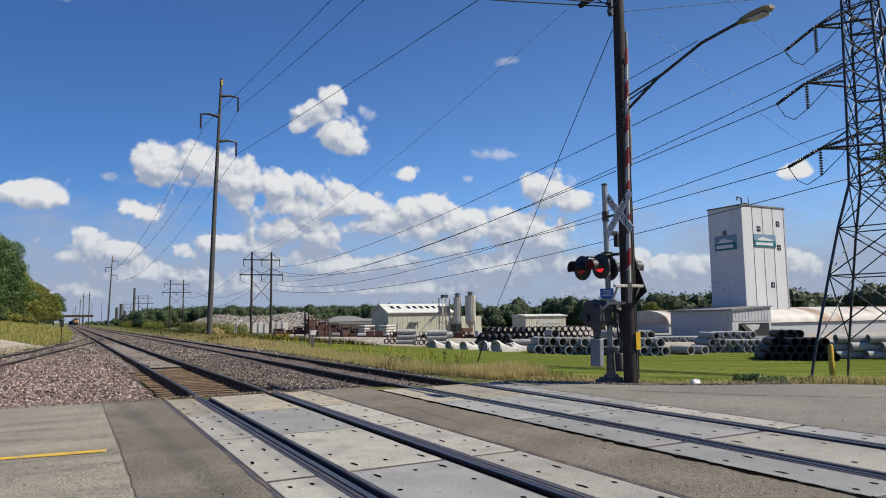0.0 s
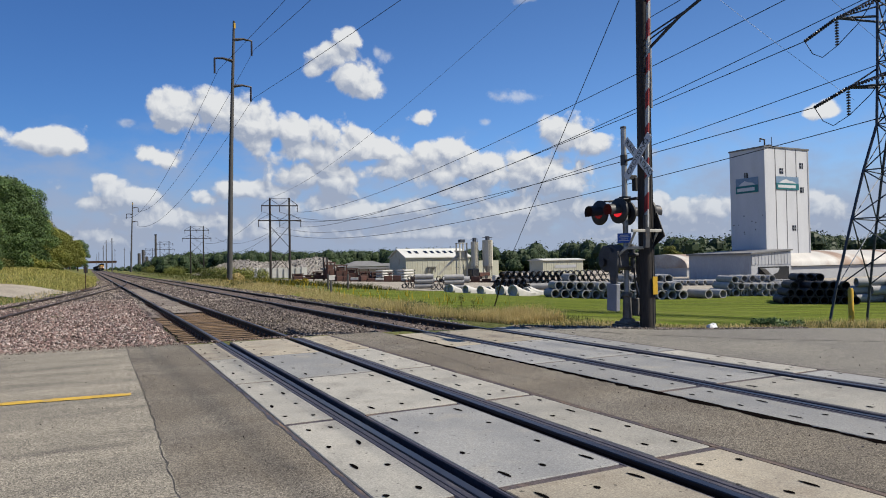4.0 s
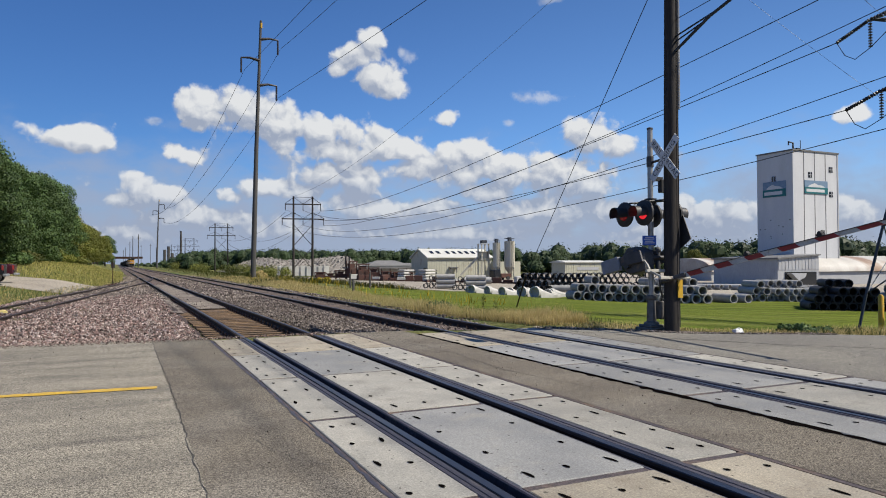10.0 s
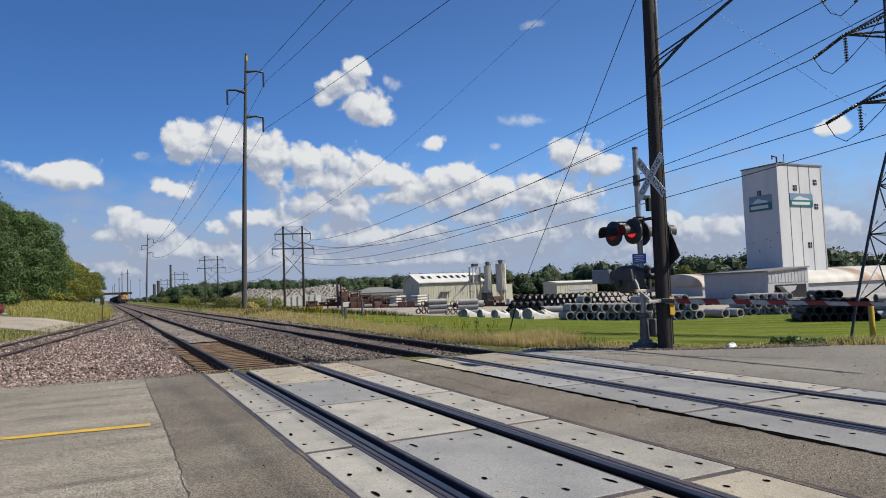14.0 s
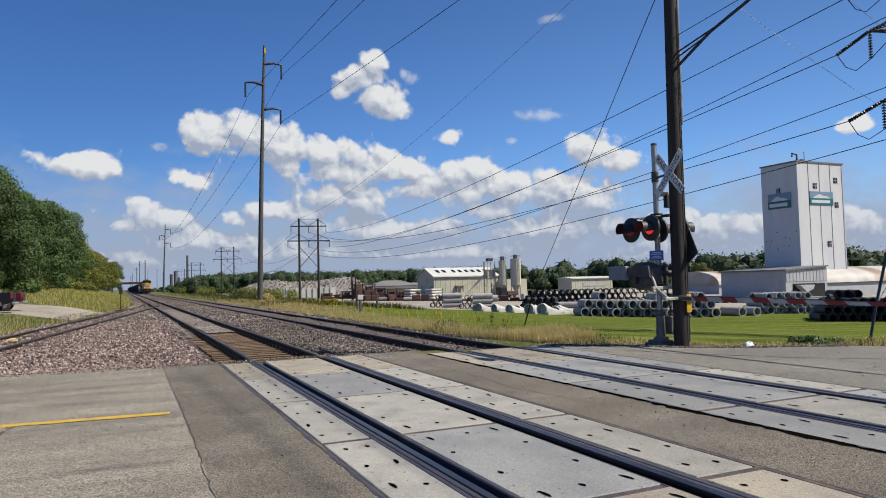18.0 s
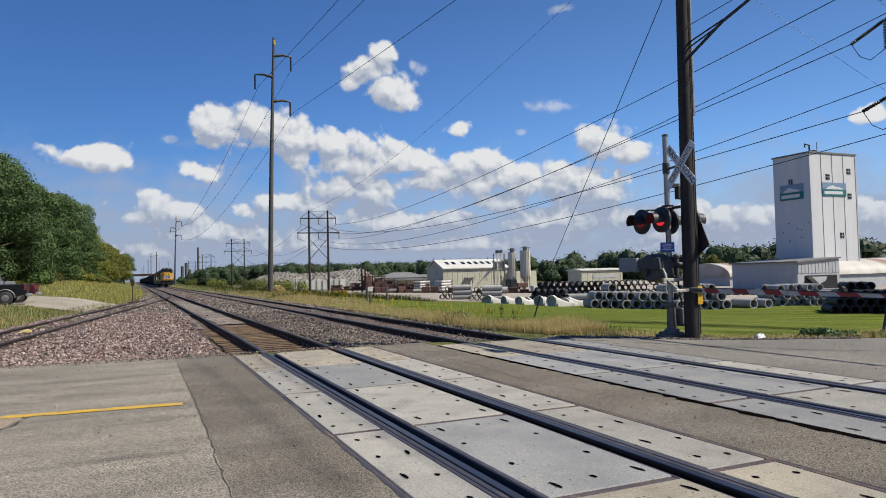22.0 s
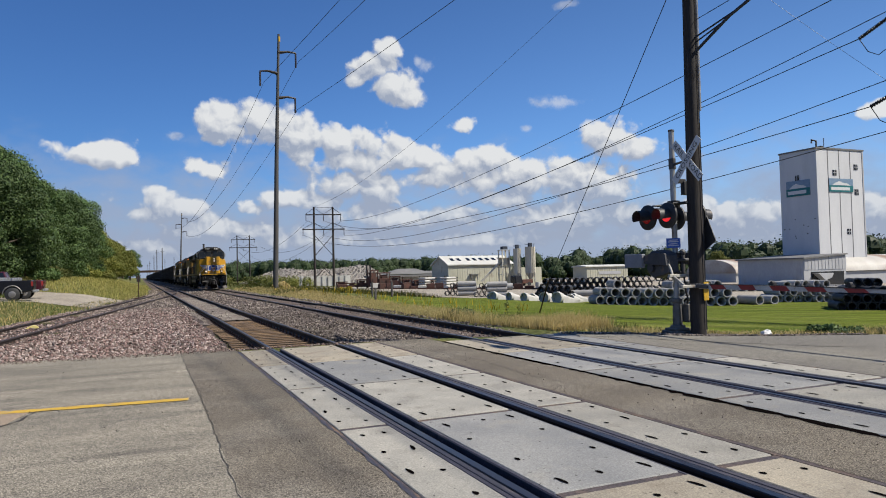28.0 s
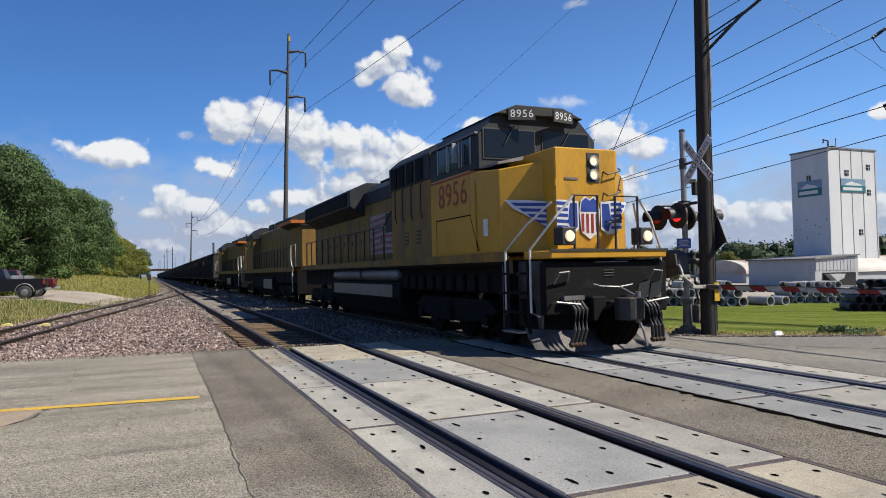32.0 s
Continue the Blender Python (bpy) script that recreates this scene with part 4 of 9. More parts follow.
wavy("crack", [(4.9, 13.5), (5.2, 11.0), (5.0, 9.0), (5.3, 7.0)], 0.012, 0.004, M["crack"], "thin crack in the asphalt between the tracks", 15)


def on_road(rng):
    y = 3.5 + 11.5 * rng.random()
    x = rng.uniform(-6, 1.4) if rng.random() < 0.45 else rng.uniform(4.7, 5.8) if rng.random() < 0.4 else rng.uniform(9.2, 14)
    return None if y > edge_y(x) - 0.1 else (x, y, road_z(x) + 0.006)


stones("road_grit", 420, on_road, 0.011, M["stone_grey"], "loose grit and small stones on the road")
stones("edge_grit", 1500, lambda rng: (lambda x: (x, edge_y(x) - 0.05 - 0.5 * rng.random() ** 2, 0.008))(rng.uniform(-7, 4.0)), 0.02, M["stone_pink"], "small ballast stones spilled onto the road edge")
# ---- crossing signal with its gate ----
M.update(
    alu=mat("weathered_aluminium", (0.5, 0.51, 0.51), (0.36, 0.37, 0.37), rough=0.5, metal=0.6, scale=3, fine=40, grain=0.15, bump=0.1, depth=0.002, stretch=(1, 1, 0.3), dirt=(0.25, 0.22, 0.19), dirt_scale=3, dirt_low=0.58),
    black=mat("faded_black_paint", (0.022, 0.022, 0.024), (0.035, 0.035, 0.036), rough=0.55, scale=4, fine=50, grain=0.2, bump=0.1, depth=0.002),
    gate_grey=mat("grey_cast_metal", (0.11, 0.11, 0.112), (0.065, 0.065, 0.07), rough=0.6, metal=0.3, scale=3, fine=40, grain=0.2, bump=0.2, depth=0.003, dirt=(0.2, 0.15, 0.11), dirt_scale=4, dirt_low=0.6),
    cast=mat("weathered_cast_base", (0.2, 0.195, 0.18), (0.12, 0.115, 0.105), rough=0.75, metal=0.1, scale=5, fine=50, grain=0.25, bump=0.3, depth=0.004, dirt=(0.1, 0.075, 0.055), dirt_scale=5, dirt_low=0.55),
    bracket=mat("pale_painted_steel", (0.55, 0.53, 0.46), (0.42, 0.4, 0.34), rough=0.6, scale=6, fine=60, grain=0.15, bump=0.1, depth=0.002, dirt=(0.2, 0.14, 0.1), dirt_scale=5, dirt_low=0.6),
    sign_white=mat("white_reflective_sheet", (0.78, 0.79, 0.78), (0.7, 0.7, 0.69), rough=0.5, scale=5, fine=40, grain=0.05, bump=0.0),
    stripe_red=mat("faded_red_reflective", (0.36, 0.035, 0.03), (0.27, 0.03, 0.03), rough=0.5, scale=5, fine=40, grain=0.1, bump=0.0),
    stripe_white=mat("dirty_white_reflective", (0.6, 0.6, 0.57), (0.48, 0.48, 0.46), rough=0.5, scale=5, fine=40, grain=0.1, bump=0.0, dirt=(0.35, 0.33, 0.3), dirt_scale=6, dirt_low=0.6),
    lamp_red=plain("lit_red_lens", (0.75, 0.02, 0.03), 0.25, emit=0.6),
    lamp_red_dim=plain("dark_red_lens", (0.3, 0.01, 0.015), 0.25, emit=0.12),
    sign_blue=plain("blue_sign_face", (0.02, 0.11, 0.5), 0.45),
    ink=plain("black_lettering", (0.02, 0.02, 0.02), 0.6),
    wood_pole=mat("creosoted_wood_pole", (0.042, 0.035, 0.03), (0.024, 0.02, 0.018), rough=0.9, scale=3, fine=30, grain=0.35, bump=0.5, depth=0.01, stretch=(3, 3, 0.15), dirt=(0.07, 0.06, 0.05), dirt_scale=2.5, dirt_low=0.55),
    grey_pole=mat("grey_weathered_pole", (0.11, 0.105, 0.1), (0.06, 0.058, 0.056), rough=0.85, scale=3, fine=30, grain=0.3, bump=0.4, depth=0.01, stretch=(3, 3, 0.1)),
    galv=mat("galvanised_steel", (0.085, 0.1, 0.125), (0.055, 0.065, 0.085), rough=0.6, metal=0.6, scale=5, fine=40, grain=0.2, bump=0.1, depth=0.002),
    wire=plain("wire_aluminium", (0.028, 0.03, 0.036), 0.7, 0.1, spec=0.2),
    wire_pale=plain("thin_pale_wire", (0.13, 0.15, 0.19), 0.6, 0.2),
    insul=mat("brown_insulator", (0.045, 0.035, 0.035), (0.03, 0.026, 0.028), rough=0.35, scale=5, fine=20, grain=0.1, bump=0),
    yellow=mat("yellow_paint", (0.7, 0.42, 0.02), (0.6, 0.36, 0.03), rough=0.55, scale=4, fine=30, grain=0.1, bump=0.05, dirt=(0.4, 0.3, 0.1), dirt_scale=4, dirt_low=0.6),
)


def letters(text, size, material, parent, at, name="lettering", label="", squeeze=1.0):
    """Flat lettering in the built-in font, as a mesh."""
    cu = bpy.data.curves.new(name, "FONT")
    cu.body, cu.size, cu.align_x, cu.align_y, cu.extrude, cu.resolution_u = text, size, "CENTER", "CENTER", 0.001, 3
    cu.space_character = 1.05
    tmp = new(name, cu)
    bpy.context.view_layer.update()
    me = bpy.data.meshes.new_from_object(tmp.evaluated_get(bpy.context.evaluated_depsgraph_get()))
    bpy.data.objects.remove(tmp)
    bpy.data.curves.remove(cu)
    me.materials.clear()
    me.materials.append(material)
    for v in me.vertices:
        v.co.x *= squeeze
    return part(name, me, None, parent, label, at=at)


def face_west(x, y, z, turn=0.0):
    """A pose whose x runs along -y and whose y points up: signs that face the traffic from the west."""
    return Matrix.Translation((x, y, z)) @ Matrix(((0, 0, -1, 0), (-1, 0, 0, 0), (0, 1, 0, 0), (0, 0, 0, 1))) @ pose(0, 0, 0, 0, 0, turn)


def crossing_signal():
    sig = thing("crossing_signal", "grey railroad crossing signal mast with crossbuck, red flashers and striped gate", "crossing signal", pose(11.3, 12.75, 0))
    part("foundation", Shape().box(-0.27, 0.27, -0.27, 0.27, -0.5, 0.06).box(-0.22, 0.22, -0.22, 0.22, 0.06, 0.12), M["cast"], sig, "dark bolted base", bevel=0.015)
    base = Shape().loft([[(r * math.cos(t), r * math.sin(t), z) for t in [k * math.pi / 4 + 0.39 for k in range(8)]] for z, r in ((0.12, 0.19), (0.17, 0.18), (0.2, 0.12), (0.7, 0.105), (0.74, 0.14), (0.8, 0.14), (0.82, 0.09))])
    part("base_casting", base, M["cast"], sig, "ribbed cast mast base", smooth=True)
    part("junction_box", Shape().box(0.14, 0.3, -0.2, 0.06, 0.25, 0.68), M["cast"], sig, bevel=0.02)
    part("conduit", Shape().tube([(0.2, -0.12, 0.68), (0.21, -0.14, 0.8), (0.12, -0.17, 1.0), (0.09, -0.16, 1.4)], 0.022), M["black"], sig, "black cable conduit", smooth=True)
    part("conduit", Shape().tube([(0.2, -0.02, 0.66), (0.24, -0.06, 0.76), (0.25, -0.2, 0.7), (0.27, -0.24, 0.45), (0.2, -0.24, 0.25)], 0.016), M["alu"], sig, "grey flexible conduit", smooth=True)
    part("mast", Shape().tube([(0, 0, 0.8), (0, 0, 4.82)], 0.065, 16), M["alu"], sig, "grey aluminium mast", smooth=True)
    part("mast_cap", Shape().tube([(0, 0, 4.8), (0, 0, 4.84), (0, 0, 4.86)], [0.072, 0.072, 0.02], 16), M["gate_grey"], sig, smooth=True)
    # crossbuck
    for side in (1,):
        bx = -0.1
        cb = part("crossbuck", Shape().box(-0.62, 0.62, -0.1, 0.1, -0.004, 0.004), M["sign_white"], sig, "white crossbuck blade with black lettering", at=face_west(bx, -0.58, 4.02, 48))
        letters("CROSSING", 0.17, M["ink"], cb, pose(0, 0, 0.007), squeeze=1.18)
        cb2 = part("crossbuck", Shape().box(-0.62, 0.62, -0.1, 0.1, -0.004, 0.004), M["sign_white"], sig, "white crossbuck blade with black lettering", at=face_west(bx + 0.012, -0.58, 4.02, -48))
        letters("RAIL", 0.17, M["ink"], cb2, pose(-0.36, 0, 0.007), squeeze=1.18)
        letters("ROAD", 0.17, M["ink"], cb2, pose(0.36, 0, 0.007), squeeze=1.18)
        part("crossbuck_arm", Shape().tube([(0, 0, 4.0), (bx + 0.03, -0.56, 4.02)], 0.03).tube([(0, 0, 4.15), (0.0, 0, 3.9)], 0.085, 12), M["gate_grey"], sig, smooth=True)
    part("bell_bracket", Shape().box(0.05, 0.3, -0.12, -0.06, 3.55, 3.66).box(0.2, 0.42, -0.16, -0.03, 3.28, 3.6), M["black"], sig, "dark box on a bracket", bevel=0.01)
    # flashers
    zc = 2.76
    part("lamp_crossarm", Shape().tube([(-0.06, -0.5, zc + 0.3), (-0.06, 0.5, zc + 0.3)], 0.028).tube([(0.06, -0.5, zc + 0.3), (0.06, 0.5, zc + 0.3)], 0.028).box(-0.1, 0.1, -0.1, 0.1, zc + 0.22, zc + 0.38), M["black"], sig, smooth=True)
    for d in (-1, 1):
        for y, lit in ((-0.34, True), (0.34, False)):
            c = Vector((d * (0.52 if d < 0 else 0.4), y, zc))
            part("lamp_arm", Shape().tube([(d * 0.06, y, zc + 0.3), (d * 0.34, y, zc + 0.28), (d * 0.34, y, zc + 0.12)], 0.022), M["black"], sig, smooth=True)
            disc = Shape().tube([c - Vector((d * 0.05, 0, 0)), c + Vector((d * 0.0, 0, 0)), c + Vector((d * 0.012, 0, 0))], [0.3, 0.3, 0.28], 24)
            lamp = part("flasher", disc, M["black"], sig, "black round flasher with a red lens", smooth=True)
            part("housing", Shape().tube([c - Vector((d * 0.24, 0, 0)), c - Vector((d * 0.18, 0, 0)), c - Vector((d * 0.04, 0, 0))], [0.08, 0.14, 0.17], 16), M["black"], lamp, smooth=True)
            lens = Shape().tube([c + Vector((d * 0.01, 0, 0)), c + Vector((d * 0.035, 0, 0)), c + Vector((d * 0.05, 0, 0))], [0.15, 0.14, 0.07], 20)
            part("lens", lens, M["lamp_red"] if lit else M["lamp_red_dim"], lamp, "red glass lens", smooth=True)
            hood = Shape()
            rings = []
            for q, r in ((0.01, 0.165), (0.15, 0.165), (0.32, 0.16)):
                top = [(c.x + d * q, c.y + r * math.cos(t), c.z + r * math.sin(t)) for t in [(-20 - q * 60 + (220 + q * 120) * k / 12) * math.pi / 180 for k in range(13)]]
                inn = [(c.x + d * q, c.y + (r - 0.008) * math.cos(t), c.z + (r - 0.008) * math.sin(t)) for t in [(-20 - q * 60 + (220 + q * 120) * k / 12) * math.pi / 180 for k in range(12, -1, -1)]]
                rings.append(top + inn)
            part("visor", hood.loft(rings[::1]), M["black"] if d < 0 else M["gate_grey"], lamp, "curved lamp visor", smooth=True)
    # blue notice plate: writing as plain bars
    plate = part("notice_plate", Shape().box(-0.16, 0.16, -0.115, 0.115, -0.003, 0.003), M["sign_blue"], sig, "small blue notice plate with white lines", at=face_west(-0.1, -0.06, 2.13) @ pose(0, 0, 0, 0, 40, 0))
    for k, (w, q) in enumerate(((0.1, 0.07), (0.12, 0.03), (0.09, -0.02), (0.12, -0.06))):
        part("writing_bar", Shape().box(-w, w, q - 0.009, q + 0.009, 0.0035, 0.0055), M["sign_white"], plate, "white line")
    # gate machine
    mech = Shape().prism([(-0.25, 1.42), (0.3, 1.3), (0.5, 1.42), (0.55, 1.75), (0.4, 1.95), (0.05, 1.98), (-0.2, 1.86)], "x", -0.42, -0.1)
    part("gate_machine", mech, M["gate_grey"], sig, "dark grey gate mechanism housing", bevel=0.03)
    part("motor_cover", Shape().tube([(-0.5, 0.1, 1.76), (-0.4, 0.1, 1.76)], 0.15, 16).tube([(-0.5, 0.32, 1.55), (-0.4, 0.32, 1.55)], 0.1, 16), M["gate_grey"], sig, smooth=True)
    part("junction_head", Shape().tube([(0.12, -0.1, 1.3), (0.12, -0.1, 1.88)], 0.06, 12).ball((0.12, -0.1, 1.9), 0.08), M["gate_grey"], sig, smooth=True)
    for z in (1.36, 1.8):
        part("clamp", Shape().box(-0.12, 0.12, -0.12, 0.12, z, z + 0.1), M["gate_grey"], sig, bevel=0.015)
    # moving arm: runs along -y when down; turns about x; the bars hang below the shaft
    arm = part("gate_arm", Shape().tube([(-0.36, 0, 0), (0.4, 0, 0)], 0.05, 12), M["gate_grey"], sig, "red and white striped gate arm with counterweights", smooth=True, at=pose(-0.06, -0.15, 1.72))
    for x in (-0.33, 0.35):
        part("arm_bracket", Shape().tube([(x, 0.02, 0.0), (x, -0.12, -0.2), (x, -0.18, -0.36), (x, -0.58, -0.6)], 0.028, 8), M["bracket"], arm, "pale tubular arm bracket", smooth=True)
    for y, z in ((-0.18, -0.36), (-0.58, -0.6)):
        part("cross_tube", Shape().box(-0.45, 0.45, y - 0.035, y + 0.035, z - 0.035, z + 0.035), M["bracket"], arm, "pale cross bar", bevel=0.01)
    part("arm_socket", Shape().box(-0.07, 0.07, -0.95, -0.18, -0.64, -0.55), M["gate_grey"], arm, bevel=0.01)
    n, s0, seg = 14, 0.62, 0.4
    for k in range(n):
        a, b = s0 + k * seg, s0 + (k + 1) * seg
        h = 0.056 - 0.0016 * k
        part("stripe", Shape().prism([(-a - 0.05, -0.6 - h), (-b - 0.05, -0.6 - h), (-b + 0.05, -0.6 + h), (-a + 0.05, -0.6 + h)], "x", -0.02, 0.02), M["stripe_red"] if k % 2 else M["stripe_white"], arm, "red band" if k % 2 else "white band")
    for s in (2.65, 4.3, 5.95):
        part("arm_lamp", Shape().box(-0.05, 0.05, -s - 0.06, -s + 0.06, -0.545, -0.5).tube([(-0.04, -s, -0.49), (0.04, -s, -0.49)], 0.035, 10), M["black"], arm, "small red arm lamp")
    part("arm_cable", Shape().tube([(-0.035, -1.0, -0.55), (-0.036, -2.7, -0.54), (-0.036, -4.3, -0.56), (-0.036, -5.9, -0.57)], 0.008, 6), M["black"], arm)
    for x in (-0.42, 0.42):
        part("weight_arm", Shape().prism([(-0.1, -0.12), (0.35, -0.1), (0.8, -0.06), (0.8, 0.1), (0.3, 0.2), (-0.05, 0.16)], "x", x - 0.03, x + 0.03), M["gate_grey"], arm, bevel=0.01)
        part("counterweight", Shape().box(x - 0.1 if x < 0 else x - 0.03, x + 0.03 if x < 0 else x + 0.1, 0.68, 1.32, -0.17, 0.17), M["weight"], arm, "grey cast counterweight plate", bevel=0.015)
    return sig, arm


M["weight"] = mat("grey_painted_weight", (0.3, 0.31, 0.34), (0.24, 0.25, 0.27), rough=0.6, scale=3, fine=40, grain=0.12, bump=0.1, depth=0.002)
signal, gate_arm = crossing_signal()

# ---- roadside pole with a street light ----
def utility_pole():
    p = thing("utility_pole", "tall dark creosoted wooden utility pole with street light arm", "utility pole", pose(11.49, 12.28, 0))
    part("shaft", Shape().tube([(0, 0, -0.6), (0.01, 0, 3), (0.03, -0.02, 7), (0.05, -0.03, 11.6)], [0.178, 0.168, 0.148, 0.12], 18), M["wood_pole"], p, smooth=True)
    part("marker", Shape().box(0.0, 0.14, -0.215, -0.195, 0.78, 1.2), M["yellow"], p, "yellow marker plate")
    part("ground_wire", Shape().tube([(0.06, -0.2, 0.1), (0.07, -0.19, 3), (0.08, -0.175, 8)], 0.012, 6), M["wire"], p)
    part("riser_conduit", Shape().tube([(0.15, -0.14, 5.2), (0.17, -0.13, 8.6)], 0.03, 8), M["alu"], p, "pale conduit strip", smooth=True)
    part("warning_plate", Shape().prism([(-0.05, 3.0), (-0.05, 1.9), (-0.42, 2.15)], "x", 0.2, 0.22), M["black"], p, "dark triangular plate seen from behind")
    arm = Shape().tube([(0.05, -0.12, 6.55), (0.05, -1.2, 7.05), (0.05, -2.5, 7.42), (0.05, -3.5, 7.5)], 0.035, 8)
    part("lamp_arm", arm, M["galv"], p, "grey tubular bracket", smooth=True)
    part("arm_strut", Shape().tube([(0.05, -0.12, 6.9), (0.05, -1.3, 7.1)], 0.02, 8).tube([(0.05, -0.14, 6.78), (0.05, -1.2, 7.02)], 0.018, 6), M["galv"], p, smooth=True)
    part("guy_rod", Shape().tube([(0.05, -0.12, 7.3), (0.05, -2.4, 7.5)], 0.008, 6), M["wire"], p)
    head = Shape().loft([[(0.05 + w * math.cos(t), y, 7.5 + q + h * math.sin(t)) for t in [k * math.pi / 5 for k in range(10)]] for y, w, h, q in ((-3.42, 0.04, 0.04, 0), (-3.55, 0.11, 0.07, 0.0), (-3.8, 0.15, 0.085, 0.01), (-4.1, 0.15, 0.07, 0.02), (-4.2, 0.1, 0.04, 0.02))])
    part("lamp_head", head, M["lamp_head"], p, "flat cobra-head street lamp", smooth=True)
    part("lamp_glass", Shape().box(-0.06, 0.16, -4.08, -3.72, 7.42, 7.44), M["stripe_white"], p)
    for z, w in ((9.7, 1.2), (10.9, 1.2)):
        part("crossarm", Shape().box(-w, w, -0.2, -0.1, z, z + 0.12) if z > 10 else Shape().box(-0.2, -0.1, -w, w, z, z + 0.12), M["wood_pole"], p, bevel=0.01)
    part("arm_brace", Shape().tube([(-0.15, -0.6, 9.72), (-0.12, -0.02, 9.2)], 0.015, 6).tube([(-0.15, 0.6, 9.72), (-0.12, -0.02, 9.2)], 0.015, 6), M["galv"], p)
    for y in (-1.1, -0.5, 0.5, 1.1):
        part("insulator", Shape().tube([(-0.15, y, 9.82), (-0.15, y, 9.9), (-0.15, y, 9.94), (-0.15, y, 10.0)], [0.03, 0.06, 0.06, 0.03], 10), M["insul"], p, smooth=True)
    part("spool_rack", Shape().box(-0.22, -0.16, -0.06, 0.06, 9.0, 9.45).tube([(-0.24, 0, 9.05), (-0.24, 0, 9.15)], 0.05).tube([(-0.24, 0, 9.3), (-0.24, 0, 9.4)], 0.05), M["galv"], p)
    return p


M["lamp_head"] = mat("olive_grey_lamp_head", (0.3, 0.29, 0.22), (0.24, 0.23, 0.18), rough=0.5, metal=0.3, scale=4, fine=30, grain=0.1, bump=0)
utility_pole()


def hang(name, a, b, sag, r, material, label, n=24, thick_end=None):
    """A wire that sags between two points."""
    a, b = Vector(a), Vector(b)
    pts = []
    for i in range(n + 1):
        t = i / n
        p = a.lerp(b, t)
        p.z -= sag * 4 * t * (1 - t)
        pts.append(p)
    rs = [r + ((thick_end or r) - r) * i / n for i in range(n + 1)]
    return tagged(part(name, Shape().tube(pts, rs, 5), material, fix=False), label, "wire")


hang("guy_wire", (11.5, 12.45, 8.75), (14.72, 24.15, 0.75), 0.0, 0.011, M["wire"], "taut steel guy wire from the utility pole to the ground", 6)
tagged(part("guy_guard", Shape().tube([(14.6, 23.7, 1.08), (15.05, 25.3, -0.5)], 0.03, 8), M["iron"], smooth=True), "rust-brown guard tube round the guy wire", "guy guard")
for k, (dy, dz) in enumerate(((0.0, 0.0), (0.02, -0.08), (0.05, 0.25))):
    hang("service_cable", (11.3, 12.35 + dy, 9.35 + dz), (-26, 17.0 + 2 * k, 9.6 + dz), 0.9, 0.016 if k < 2 else 0.008, M["wire"], "black service cable strung from the utility pole over the road", 30)
for k, y in enumerate((-1.1, -0.5, 0.5, 1.1)):
    hang("overhead_wire", (11.3, 12.32 + y, 10.02), (-26, 15.5 + y, 10.6), 0.8, 0.007, M["wire"], "thin overhead wire strung from the pole crossarm", 24)
hang("overhead_wire", (11.5, 12.2, 9.1), (40, -6, 12.5), 0.5, 0.007, M["wire_pale"], "thin pale wire running from the pole across the road", 20)

# ---- steel lattice tower that carries the line ----
TOWER = Matrix.Translation((25.1, 13.98, 0)) @ pose(0, 0, 0, 0, 0, 14)


def lattice_tower():
    t = thing("lattice_tower", "grey steel lattice transmission tower with insulator strings", "transmission tower", TOWER)
    prof = [(-1.4, 1.98), (0.5, 1.7), (2.9, 1.28), (4.6, 0.97), (6.2, 0.62), (8.4, 0.56), (10.6, 0.52), (12.8, 0.48), (15, 0.45), (17.2, 0.42), (19.4, 0.38), (22.5, 0.06)]
    corners = [(-1, -1), (1, -1), (1, 1), (-1, 1)]
    for cx, cy in corners:
        part("leg", Shape().tube([(cx * w, cy * w, z) for z, w in prof], 0.052, 4, turn=0.785), M["galv"], t)
    for i, ((z0, w0), (z1, w1)) in enumerate(zip(prof[:-1], prof[1:-1] + prof[-1:])):
        if i == 0:
            continue
        for k in range(4):
            (ax, ay), (bx, by) = corners[k], corners[(k + 1) % 4]
            div = 1 if z0 < 6 else 2
            for d in range(div):
                za, zb = z0 + (z1 - z0) * d / div, z0 + (z1 - z0) * (d + 1) / div
                wa, wb = w0 + (w1 - w0) * d / div, w0 + (w1 - w0) * (d + 1) / div
                part("brace", Shape().tube([(ax * wa, ay * wa, za), (bx * wb, by * wb, zb)], 0.023, 4), M["galv"], t)
                part("brace", Shape().tube([(bx * wa, by * wa, za), (ax * wb, ay * wb, zb)], 0.023, 4), M["galv"], t)
                part("girt", Shape().tube([(ax * wb, ay * wb, zb), (bx * wb, by * wb, zb)], 0.023, 4), M["galv"], t)
    strings = []
    back = TOWER.inverted()
    for wx, wy, z in ((23.5, 14.75, 12.06), (23.3, 15.1, 10.02), (23.45, 14.85, 7.5), (26.4, 13.75, 12.06), (26.7, 13.4, 9.45), (26.4, 13.8, 7.24)):
        w = 0.53
        tip = back @ Vector((wx, wy, z))
        near = sorted(corners, key=lambda c: (Vector((c[0] * w, c[1] * w, 0)) - Vector((tip.x, tip.y, 0))).length)[:2]
        sh = Shape()
        for cx, cy in near:
            sh.tube([(cx * w, cy * w, z), tip], 0.045, 4).tube([(cx * w, cy * w, z + 0.7), tip], 0.03, 4)
        part("crossarm", sh, M["galv"], t)
        strings.append(TOWER @ tip)
    part("peak_hook", Shape().tube([(0, 0, 22.3), (0, 0, 22.8)], 0.04, 6), M["galv"], t)
    return t, strings


lattice, tips = lattice_tower()


